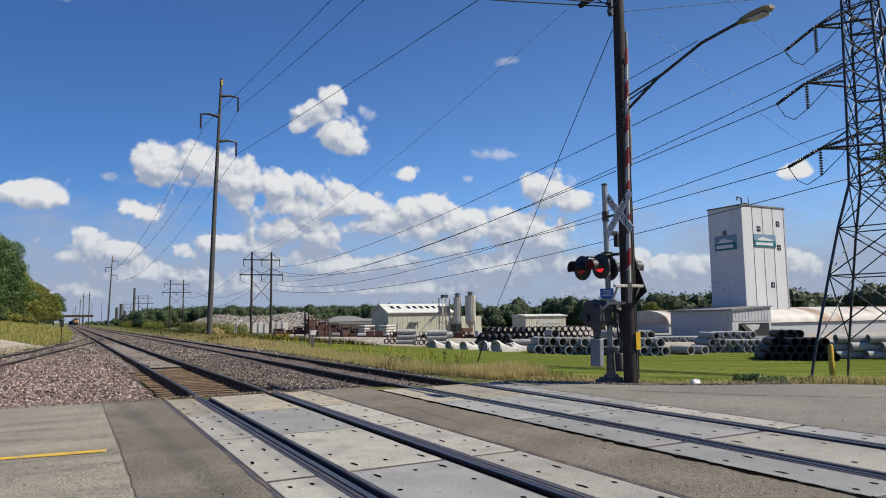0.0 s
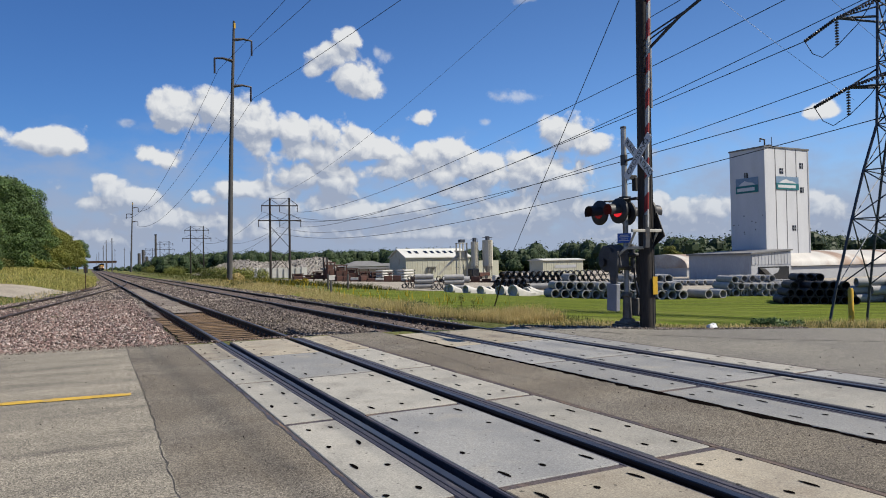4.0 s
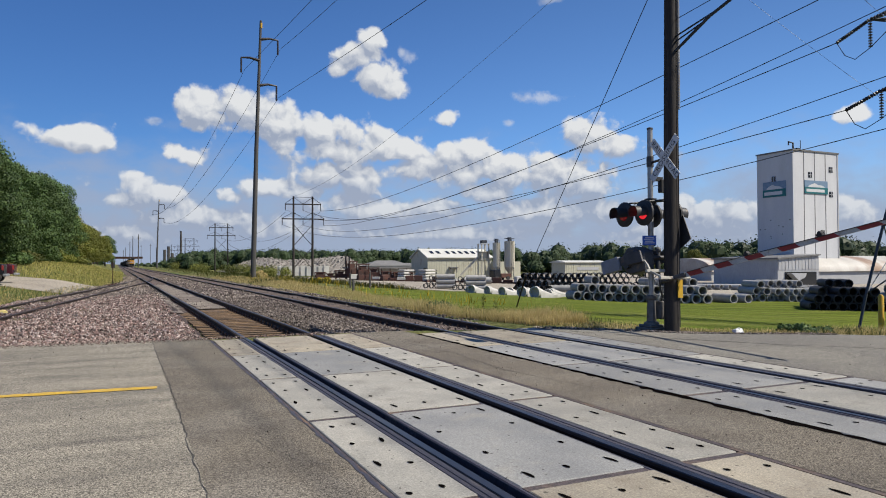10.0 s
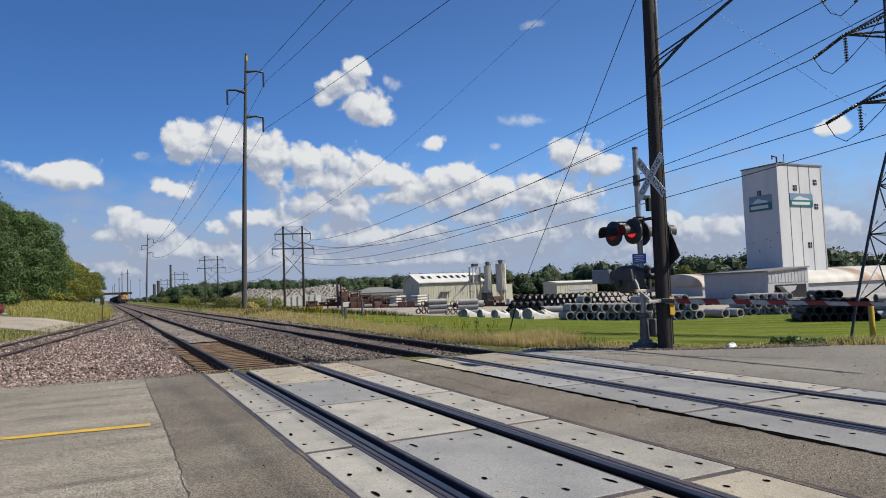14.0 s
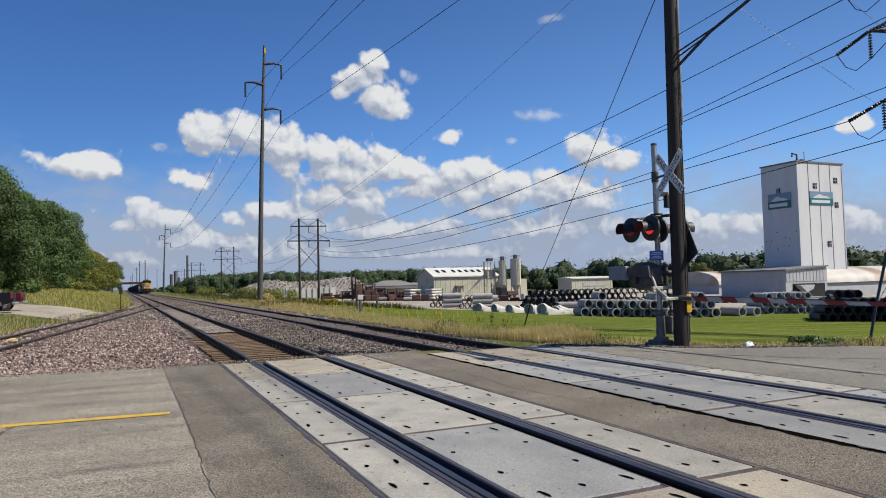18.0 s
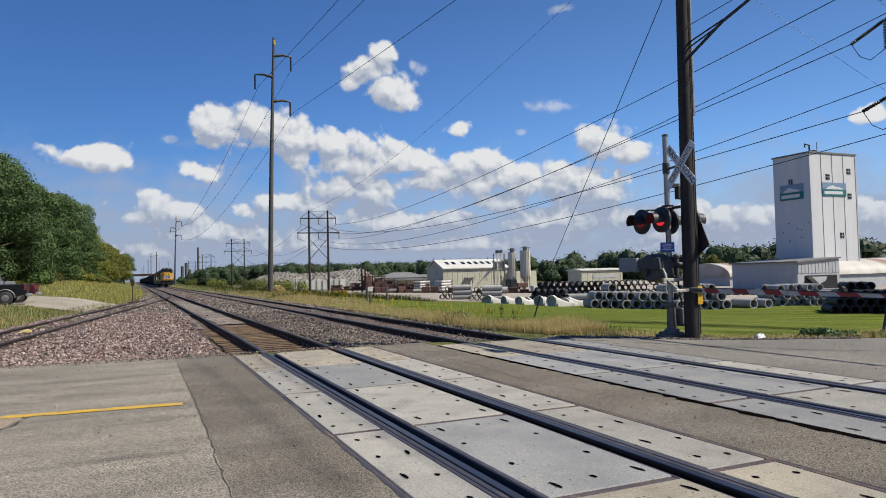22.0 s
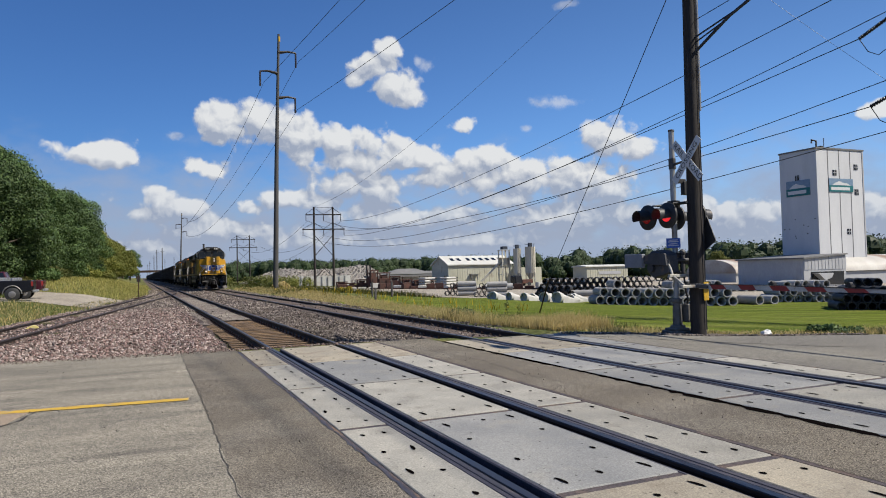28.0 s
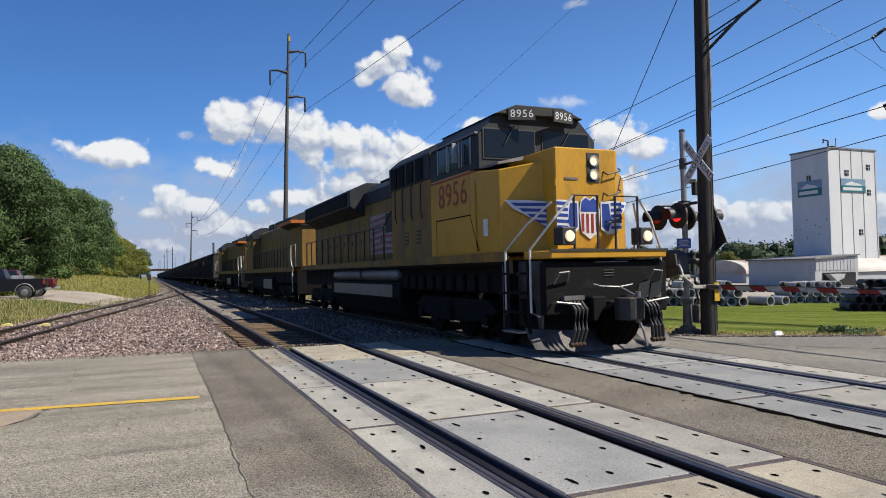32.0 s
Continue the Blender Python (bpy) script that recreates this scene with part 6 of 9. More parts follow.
M["joint_dark"] = plain("dark_joint", (0.12, 0.12, 0.125), 0.8)
mill_tower()


def low_building():
    b = thing("mill_building", "low whitewashed block building at the foot of the tower", "building")
    x0, x1, y0, y1, z0 = 81.8, 90.2, 66.3, 77.6, YARD - 0.3
    part("wall", Shape().prism([(x0, z0), (x1, z0), (x1, 2.5), (x0, 2.0)], "y", y0, y1), M["white_metal"], b)
    part("roof", Shape().prism([(x0 - 0.3, 2.0), (x1 + 0.1, 2.52), (x1 + 0.1, 2.7), (x0 - 0.3, 2.2)], "y", y0 - 0.3, y1 + 0.3), M["grey_roof"], b)
    part("gable_sheeting", Shape().box(x0 + 0.05, x1, y0 - 0.05, y0, 0.5, 2.3), M["white_metal"], b)
    for k in range(12):
        part("rib", Shape().box(x0 + 0.1 + k * 0.68, x0 + 0.18 + k * 0.68, y0 - 0.09, y0 - 0.05, 0.5, 2.3), M["white_metal"], b)
    part("doorway", Shape().box(x0 + 1.4, x1 - 0.6, y0 - 0.1, y0 + 0.02, z0, 0.2), M["window_dark"], b, "dark open loading doorway")
    part("chute", Shape().prism([(x0 + 1.6, 0.0), (x0 + 4.6, 0.0), (x0 + 4.2, -0.6), (x0 + 3.0, -1.0)], "y", y0 - 1.0, y0 - 0.12), M["white_metal"], b, "white sheet-metal chute")

    def barrel(name, label, xa, xb, ya, yb, eave, rise, roof):
        q = thing(name, label, "building")
        part("wall", Shape().box(xa, xb, ya, yb, YARD - 0.3, eave), M["white_metal"], q)
        n = 14
        cy, w = (ya + yb) / 2, (yb - ya) / 2 + 0.3
        out = [(cy - w * math.cos(math.pi * k / n), eave + rise * math.sin(math.pi * k / n) ** 0.9) for k in range(n + 1)]
        part("roof", Shape().prism(out, "x", xa - 0.2, xb), roof, q, "curved roof streaked with rust", smooth=True)
        return q

    q = barrel("quonset_shed", "long white barrel-roofed shed with rust-streaked roof", 88.6, 150, 68.0, 81, 0.15, 2.4, M["roof_rust"])
    part("door", Shape().box(90.2, 91.8, 67.93, 68.0, YARD, -0.1), M["window_dark"], q, "dark doorway")
    part("drain", Shape().box(88.6, 150, 67.9, 68.0, 0.05, 0.15), M["grey_roof"], q)
    barrel("quonset_shed", "smaller barrel-roofed shed behind the block building", 98.5, 130, 94, 106, -0.2, 2.6, M["roof_rust"])


low_building()


def warehouse():
    w = thing("warehouse", "long cream metal warehouse with pale ridged roof and skylights", "warehouse")
    x0, x1, y0, y1, e, r = 58.1, 73.5, 132.5, 141.5, 2.7, 4.5
    ym = (y0 + y1) / 2
    part("wall", Shape().prism([(y0, YARD - 0.3), (y1, YARD - 0.3), (y1, e), (ym, r), (y0, e)], "x", x0, x1), M["beige_metal"], w)
    part("roof", Shape().prism([(y0 - 0.4, e - 0.05), (ym, r + 0.05), (ym, r + 0.25), (y0 - 0.4, e + 0.15)], "x", x0 - 0.3, x1 + 0.3), M["roof_pale"], w)
    part("roof", Shape().prism([(y1 + 0.4, e - 0.05), (ym, r + 0.05), (ym, r + 0.25), (y1 + 0.4, e + 0.15)], "x", x0 - 0.3, x1 + 0.3), M["roof_pale"], w)
    for k in range(8):
        x = x0 + 1.5 + k * 1.55 + (0.7 if k > 1 else 0)
        part("skylight", Shape().prism([(y0 + 1.6, 3.63), (y0 + 2.9, 4.16), (y0 + 2.9, 4.22), (y0 + 1.6, 3.69)], "x", x, x + 0.75), M["window_dark"], w, "dark roof skylight")
    for k in range(26):
        x = x0 + 0.4 + k * 0.58
        part("wall_rib", Shape().box(x, x + 0.06, y0 - 0.05, y0, YARD, e), M["beige_metal"], w)
    part("door", Shape().box(x0 - 0.03, x0, y0 + 0.6, y0 + 2.2, YARD, 0.5), M["window_dark"], w, "dark side door")
    part("awning", Shape().box(63, 65, y0 - 0.7, y0, 0.6, 0.75).box(63.2, 63.4, y0 - 0.6, y0 - 0.4, -0.5, 0.6).box(64.6, 64.8, y0 - 0.6, y0 - 0.4, -0.5, 0.6), M["grey_roof"], w)
    part("lean_to", Shape().box(73.5, 80, 131, 137, YARD - 0.3, 1.9), M["beige_metal"], w)
    s = thing("storage_shed", "plain beige metal shed with low roof", "shed")
    part("wall", Shape().box(80.3, 90.4, 114.4, 119.2, YARD - 0.3, 1.6), M["beige_metal"], s)
    part("roof", Shape().prism([(114.1, 1.6), (119.5, 1.6), (119.5, 1.75), (116.8, 2.05), (114.1, 1.75)], "x", 80.0, 90.7), M["roof_pale"], s)
    for k in range(17):
        part("wall_rib", Shape().box(80.6 + k * 0.58, 80.66 + k * 0.58, 114.35, 114.4, YARD, 1.6), M["beige_metal"], s)
    part("lettering_bar", Shape().box(83.2, 88.6, 114.32, 114.36, 0.1, 0.7), M["white_metal"], s, "faded grey lettering band")


warehouse()


def silos():
    for x, y, r, top in ((68.6, 121.6, 0.78, 5.7), (71.0, 120.5, 1.05, 6.0)):
        s = thing("silo", "cream steel cement silo on legs with conical bottom", "silo", pose(x, y, YARD), group="batch plant silos")
        h = top - YARD
        part("drum", Shape().tube([(0, 0, 2.6), (0, 0, h)], r, 24), M["silo"], s, smooth=True)
        part("cone", Shape().tube([(0, 0, 1.2), (0, 0, 2.6)], [0.2, r], 24), M["silo"], s, smooth=True)
        part("roof_rail", Shape().tube([(r * math.cos(k * 0.5236), r * math.sin(k * 0.5236), h + 0.55) for k in range(13)], 0.04, 5), M["galv"], s)
        part("filter", Shape().box(-0.3, 0.3, -0.3, 0.3, h, h + 0.8), M["galv"], s)
        for k in range(4):
            a = k * math.pi / 2 + 0.78
            part("leg", Shape().tube([(r * 0.9 * math.cos(a), r * 0.9 * math.sin(a), 0), (r * 0.9 * math.cos(a), r * 0.9 * math.sin(a), 2.8)], 0.09, 6), M["silo"], s)
        part("ladder", Shape().tube([(-0.2, -r - 0.1, 0.2), (-0.2, -r - 0.1, h + 0.4)], 0.04, 5).tube([(0.2, -r - 0.1, 0.2), (0.2, -r - 0.1, h + 0.4)], 0.04, 5), M["galv"], s)
    g = thing("batch_plant", "cream batch plant frame with inclined conveyor beside the silos", "batch plant", pose(66.6, 123.5, YARD))
    for x in (-0.8, 0.8):
        for y in (-0.8, 0.8):
            part("post", Shape().box(x - 0.1, x + 0.1, y - 0.1, y + 0.1, 0, 7.4), M["silo"], g)
    for z in (2.5, 4.2, 5.8, 7.4):
        part("deck", Shape().box(-1.0, 1.0, -1.0, 1.0, z - 0.1, z), M["silo"], g)
    part("hopper", Shape().box(-0.7, 0.7, -0.7, 0.7, 4.4, 5.7), M["silo"], g)
    part("conveyor", Shape().beam((-0.2, 0, 5.6), (-4.5, 1.5, 1.0), 0.5, 0.35), M["silo"], g, "inclined conveyor")
    part("fan", Shape().box(-0.5, 0.6, -0.5, 0.5, 7.5, 8.1), M["galv"], g)
    t = thing("mixer_truck", "small dark yard truck parked below the silos", "truck", pose(66.5, 118.5, YARD + 0.05, 0, 0, 10))
    part("cab", Shape().box(-0.9, 0.9, -0.8, 0.8, 0.5, 2.1), M["window_dark"], t, bevel=0.15)
    part("bed", Shape().box(0.95, 3.6, -0.8, 0.8, 0.5, 1.3), M["rust"], t, bevel=0.05)
    for x in (-0.3, 2.6):
        for y in (-0.85, 0.85):
            part("wheel", Shape().tube([(x, y - 0.12, 0.4), (x, y + 0.12, 0.4)], 0.4, 14), M["dark_pipe"], t)


silos()

# low sheds, white walls, tanks and rusty plant at the back of the yard
def back_yard():
    w = thing("yard_wall", "long low white precast wall at the back of the yard", "wall")
    for k in range(9):
        part("panel", Shape().box(38.5 + k * 1.55, 40.0 + k * 1.55, 191 - k * 0.35, 191.25 - k * 0.35, YARD - 0.2, 0.95), M["pale_cast"], w, bevel=0.02)
    for k in range(3):
        tank = thing("white_tank", "upright white cylinder tank beside the wall", "tank", pose(35.2 + k * 1.1, 178 - k * 0.6, YARD), group="white tanks")
        part("shell", Shape().tube([(0, 0, 0), (0, 0, 2.6)], 0.3, 14), M["pale_cast"], tank, smooth=True)
        part("lid", Shape().tube([(0, 0, 2.6), (0, 0, 2.75)], [0.32, 0.2], 14), M["pale_cast"], tank, smooth=True)
    s = thing("long_shed", "long low open shed with dark flat roof and pale wall", "shed")
    part("wall", Shape().box(50.5, 72, 158.5, 163, YARD - 0.2, 0.35), M["pale_cast"], s)
    part("roof", Shape().box(49, 73, 156.5, 164, 0.35, 0.75), M["grey_roof"], s)
    for k in range(11):
        part("post", Shape().box(50 + k * 2.2, 50.16 + k * 2.2, 156.9, 157.06, YARD, 0.35), M["rust"], s)
    rng = random.Random(9)
    for k in range(9):
        x, y = 39.6 + k * 1.75, 150.0 - k * 2.2
        h = (1.6, 1.3, 2.0, 4.0, 3.4, 2.6, 1.9, 1.7, 1.6)[k]
        m = thing("rusty_plant", "rust-red piece of old yard machinery", "machinery", pose(x, y, YARD, 0, 0, rng.uniform(-20, 20)), group="rusty yard machinery")
        w2 = rng.uniform(0.8, 1.25)
        part("body", Shape().box(-w2, w2, -0.7, 0.7, 0.35, h * 0.62), M["rust"], m, bevel=0.06)
        for q in (-w2, w2):
            part("post", Shape().box(q - 0.09, q + 0.09, -0.75, -0.57, 0, h), M["rust"], m)
            part("post", Shape().box(q - 0.09, q + 0.09, 0.57, 0.75, 0, h), M["rust"], m)
        part("beam", Shape().box(-w2 - 0.3, w2 + 0.3, -0.78, -0.55, h - 0.22, h), M["rust"], m)
        part("hopper", Shape().prism([(-0.5, h * 0.62), (0.5, h * 0.62), (0.8, h * 0.86), (-0.8, h * 0.86)], "y", -0.5, 0.5), M["rust"], m)
    for k in range(22):
        x, y = 43 + k * 0.9, 136 - k * 2.15
        if y < 88:
            break
        b = thing("mould_stack", "low rusty stack of moulds and timber along the yard edge", "stack", pose(x, y, ground_z(x, y), 0, 0, rng.uniform(-40, 40)), group="stacks along the yard edge")
        part("pallet", Shape().box(-0.9, 0.9, -0.6, 0.6, 0.04, 0.3), M["rust"], b)
        part("load", Shape().box(-0.8, 0.75, -0.5, 0.5, 0.3, rng.uniform(0.6, 1.3)), M["rust"] if k % 3 else M["pale_cast"], b, bevel=0.05)
    for k, (x, y, h) in enumerate(((52, 168, 5.2), (51.2, 168.5, 5.2))):
        p = thing("stack_pipe", "dark upright stack pipe in the yard", "pipe", pose(x, y, YARD))
        part("tube", Shape().tube([(0, 0, 0), (0, 0, h)], 0.22, 10), M["dark_pipe"], p, smooth=True)
        part("flange", Shape().tube([(0, 0, h), (0, 0, h + 0.15)], 0.32, 10), M["dark_pipe"], p)
    for k, (x, y, w2, h) in enumerate(((92, 250, 9, 4.6), (104, 252, 7, 3.6), (84, 262, 6, 3.4), (118, 246, 6, 3.2))):
        h2 = thing("house", "distant low house with grey hipped roof", "house", pose(x, y, YARD))
        part("wall", Shape().box(-w2, w2, -4, 4, -0.5, h * 0.55), M["white_metal"], h2)
        part("roof", Shape().loft([[(-w2 - 0.6, -4.6, h * 0.55), (w2 + 0.6, -4.6, h * 0.55), (w2 + 0.6, 4.6, h * 0.55), (-w2 - 0.6, 4.6, h * 0.55)], [(-w2 * 0.4, -0.2, h), (w2 * 0.4, -0.2, h), (w2 * 0.4, 0.2, h), (-w2 * 0.4, 0.2, h)]]), M["grey_roof"], h2)
        for q in (-0.5, 0.4):
            part("window", Shape().box(w2 * q, w2 * q + 1.2, -4.05, -4, 0.6, 1.7), M["window_dark"], h2)


back_yard()

# rubble mound of broken concrete
s = Shape()
v = []
for i in range(41):
    for j in range(13):
        u, w = i / 40, j / 12
        x, y = 24 + 48 * u, 221 - 10 * u - 7 + 14 * w
        h = (4.0 + 0.5 * math.sin(u * 9) + 0.8 * noise.noise((u * 12, w * 4, 2))) * min(1, u * 3.2, (1 - u) * 7) * math.sin(math.pi * w)
        v.append((x, y, YARD + 0.05 + max(h * 1.25, -0.3)))
s.add(v, [(i * 13 + j, (i + 1) * 13 + j, (i + 1) * 13 + j + 1, i * 13 + j + 1) for i in range(40) for j in range(12)])
tagged(part("rubble_mound", s, M["rock_bed"], fix=False), "long pale mound of broken concrete rubble", "rubble", kind="structure")


def on_mound(rng):
    i, j = rng.integers(0, 40), rng.integers(0, 12)
    a, b = v[i * 13 + j], v[(i + 1) * 13 + j + 1]
    t = rng.random()
    return tuple(a[k] + (b[k] - a[k]) * t for k in range(3))


stones("rubble", 2600, on_mound, 0.5, M["rock"], "broken concrete blocks heaped in a mound")

# ---- small things by the road ----
def small_things():
    p = thing("bollard", "yellow painted steel bollard in the grass", "bollard", pose(26.0, 16.6, ground_z(26, 16.6)))
    part("post", Shape().tube([(0, 0, -0.3), (0, 0, 1.35), (0.0, 0, 1.42)], [0.1, 0.1, 0.06], 14), M["yellow"], p, smooth=True)
    for x, y, h in ((15.3, 49.6, 1.1), (15.9, 46.8, 1.2), (12.5, 40.0, 0.9)):
        q = thing("marker_post", "thin weathered wooden marker post in the grass", "post", pose(x, y, ground_z(x, y)), group="marker posts")
        part("post", Shape().box(-0.06, 0.06, -0.06, 0.06, -0.3, h), M["grey_pole"], q, bevel=0.01)
    r = new("litter")
    tagged(r, "crumpled white plastic bag on the gravel edge", "litter")
    r.matrix_basis = pose(12.9, 11.62, ground_z(12.9, 11.62) + 0.05, 0, 0, 30) @ Matrix.Diagonal((0.75, 0.9, 1.0, 1))
    rng = random.Random(2)
    for k in range(4):
        rings = [[(0.1 * rng.uniform(0.6, 1.5) * math.sin(a) * math.cos(t) + (k - 1.5) * 0.14, 0.09 * rng.uniform(0.6, 1.5) * math.sin(a) * math.sin(t), 0.05 - 0.07 * math.cos(a) * rng.uniform(0.7, 1.3)) for t in [i * math.pi / 4 for i in range(8)]] for a in (0.2, 0.9, 1.6, 2.3, 2.9)]
        part("bag_fold", Shape().loft(rings), M["sign_white"], r)
    sw = thing("switch_stand", "dark switch stand beside the side track", "switch stand", pose(-0.9, 60.5, -0.2))
    part("base", Shape().box(-0.35, 0.35, -0.2, 0.2, 0, 0.22), M["iron"], sw, bevel=0.02)
    part("mast", Shape().tube([(0, 0, 0.2), (0, 0, 2.05)], 0.035, 8), M["iron"], sw, smooth=True)
    part("target", Shape().box(-0.14, 0.14, -0.012, 0.012, 1.5, 1.95), M["black"], sw)
    part("lever", Shape().tube([(0.1, 0, 0.25), (0.55, 0, 0.35)], 0.025, 6), M["iron"], sw)
    for x, y, a in ((-5.45, 29.6, 8), (-4.1, 28.6, 6)):
        d = thing("derail_block", "small pale yellow wheel stop beside the rail", "wheel stop", pose(x, y, -0.12, 0, 0, a) @ Matrix.Diagonal((1.0, 0.9, 0.8, 1)))
        part("body", Shape().prism([(-0.22, 0), (0.22, 0), (0.2, 0.1), (0.05, 0.16), (-0.12, 0.08)], "y", -0.12, 0.12), M["yellow_pale"], d, bevel=0.015)
        part("plate", Shape().box(-0.28, 0.28, -0.15, 0.15, -0.03, 0.0), M["iron"], d)
    u = thing("utility_stub", "thin dark post with a plate near the trees", "post", pose(-11.0, 76, ground_z(-11, 76)))
    part("post", Shape().tube([(0, 0, -0.3), (0, 0, 4.4)], 0.1, 8), M["wood_pole"], u, smooth=True)
    b = thing("overpass", "distant road overpass crossing the tracks", "bridge", pose(bend(760), 760, 0))
    part("deck", Shape().box(-70, 24, -5, 5, 7.0, 8.4).box(-70, 24, -5.1, -5.0, 8.4, 9.1), M["iron"], b)
    for x in (-40, -20, -4, 15):
        part("pier", Shape().box(x - 0.7, x + 0.7, -4, 4, -1, 7.0), M["iron"], b)


M["yellow_pale"] = mat("pale_yellow_paint", (0.75, 0.62, 0.22), (0.6, 0.5, 0.2), rough=0.7, scale=5, fine=40, grain=0.1, bump=0.1)
small_things()
# ---- trees, brush and grass ----
M.update(
    leaf=leaf_mat("green_leaves", [(0.026, 0.056, 0.016), (0.07, 0.132, 0.034), (0.12, 0.185, 0.052), (0.042, 0.086, 0.024)], trans=0.08),
    leaf_olive=leaf_mat("olive_leaves", [(0.09, 0.112, 0.02), (0.21, 0.23, 0.036), (0.15, 0.175, 0.03), (0.29, 0.26, 0.05)], trans=0.08),
    leaf_far=leaf_mat("distant_foliage", [(0.022, 0.042, 0.014), (0.048, 0.078, 0.024), (0.032, 0.056, 0.018)], trans=0.1),
    bark=mat("grey_brown_bark", (0.1, 0.08, 0.06), (0.06, 0.048, 0.038), rough=0.95, scale=4, fine=20, grain=0.3, bump=0.8, depth=0.03, stretch=(2, 2, 0.3)),
    straw=leaf_mat("dry_straw_grass", [(0.62, 0.48, 0.19), (0.95, 0.76, 0.38), (0.8, 0.62, 0.27), (0.48, 0.42, 0.14), (0.9, 0.7, 0.32)], rough=0.8, trans=0.45),
    blade=leaf_mat("green_grass_blades", [(0.05, 0.085, 0.015), (0.1, 0.13, 0.025), (0.16, 0.15, 0.04), (0.07, 0.11, 0.02)], rough=0.7),
    meadow=leaf_mat("yellow_green_meadow_grass", [(0.36, 0.38, 0.08), (0.7, 0.62, 0.19), (0.5, 0.5, 0.13), (0.85, 0.7, 0.28), (0.28, 0.32, 0.06)], rough=0.8, trans=0.3),
    bloom=leaf_mat("yellow_goldenrod", [(0.45, 0.33, 0.02), (0.35, 0.28, 0.03)], rough=0.8),
)


def leaf_cloud(centres, count, size, rng, squash=0.8):
    """Small leaf clumps strewn on and inside lumps; each clump is a bent pair of leaves."""
    cs = np.array([c[:3] for c in centres])
    rs = np.array([c[3] for c in centres])
    pick = rng.choice(len(cs), count, p=rs ** 2 / np.sum(rs ** 2))
    d = rng.normal(size=(count, 3))
    d /= np.linalg.norm(d, axis=1)[:, None]
    rad = rs[pick] * (0.62 + 0.38 * rng.random(count) ** 0.4) * (1 + 0.13 * rng.normal(size=count))
    pos = cs[pick] + d * rad[:, None] * np.array([1, 1, squash])
    n = d + rng.normal(size=(count, 3)) * 0.45
    n /= np.linalg.norm(n, axis=1)[:, None]
    a = np.cross(n, rng.normal(size=(count, 3)))
    a /= np.linalg.norm(a, axis=1)[:, None]
    b = np.cross(n, a)
    s = size * rng.uniform(0.6, 1.4, count)[:, None]
    w = s * rng.uniform(0.45, 0.8, count)[:, None]
    q = np.stack([pos - a * s, pos - b * w - n * s * 0.25, pos + a * s, pos + b * w - n * s * 0.25], axis=1).reshape(-1, 3)
    f = np.arange(count * 4).reshape(-1, 4)
    return q, f


def cloud_mesh(name, q, f, material):
    me = bpy.data.meshes.new(name)
    me.from_pydata(q.tolist(), [], f.tolist())
    me.materials.append(material)
    return me


def make_tree(name, label, h, spread, seed, material, leaves, size, low=0.12):
    """Trunk with limbs and a crown of separate leafy boughs with dark hollows between them."""
    rng = np.random.default_rng(seed)
    rr = random.Random(seed)
    t = thing(name, label, "tree", group="trees along the track")
    trunk = Shape()
    lean = rr.uniform(-0.4, 0.4)
    trunk.tube([(0, 0, -0.4), (0.05, 0.02, h * 0.25), (lean * 0.6, 0.1, h * 0.5), (lean, 0.1, h * 0.8)], [0.028 * h, 0.022 * h, 0.014 * h, 0.004 * h], 9)
    lumps, n = [], 34
    for k in range(n):
        a = k * 2.4 + rr.uniform(-0.5, 0.5)
        z = h * (low + 0.08 + (0.86 - low) * ((k + 0.5) / n))
        u = (z / h - low) / (1 - low)
        reach = spread * (math.sin(math.pi * min(u * 0.82 + 0.2, 1)) ** 0.7) * rr.uniform(0.6, 1.08)
        e = (math.cos(a) * reach, math.sin(a) * reach, z)
        if k % 4 == 0:
            trunk.tube([(lean * z / h * 0.7, 0.05, z * 0.72), (e[0] * 0.5, e[1] * 0.5, z * 0.88), (e[0] * 0.9, e[1] * 0.9, z)], [0.011 * h, 0.007 * h, 0.002 * h], 6)
        lumps.append((*e, spread * rr.uniform(0.2, 0.4)))
    lumps.append((lean, 0, h * 0.93, spread * 0.3))
    lumps.append((lean + spread * 0.3, 0.3, h * 0.86, spread * 0.3))
    lumps.append((lean * 0.5, 0, h * 0.5, spread * 0.5))
    part("trunk", trunk, M["bark"], t, "grey-brown trunk and limbs", smooth=True)
    q, f = leaf_cloud(lumps, leaves, size, rng, 0.72)
    part("crown", cloud_mesh("crown", q, f, material), None, t, "dense leafy crown")
    return t


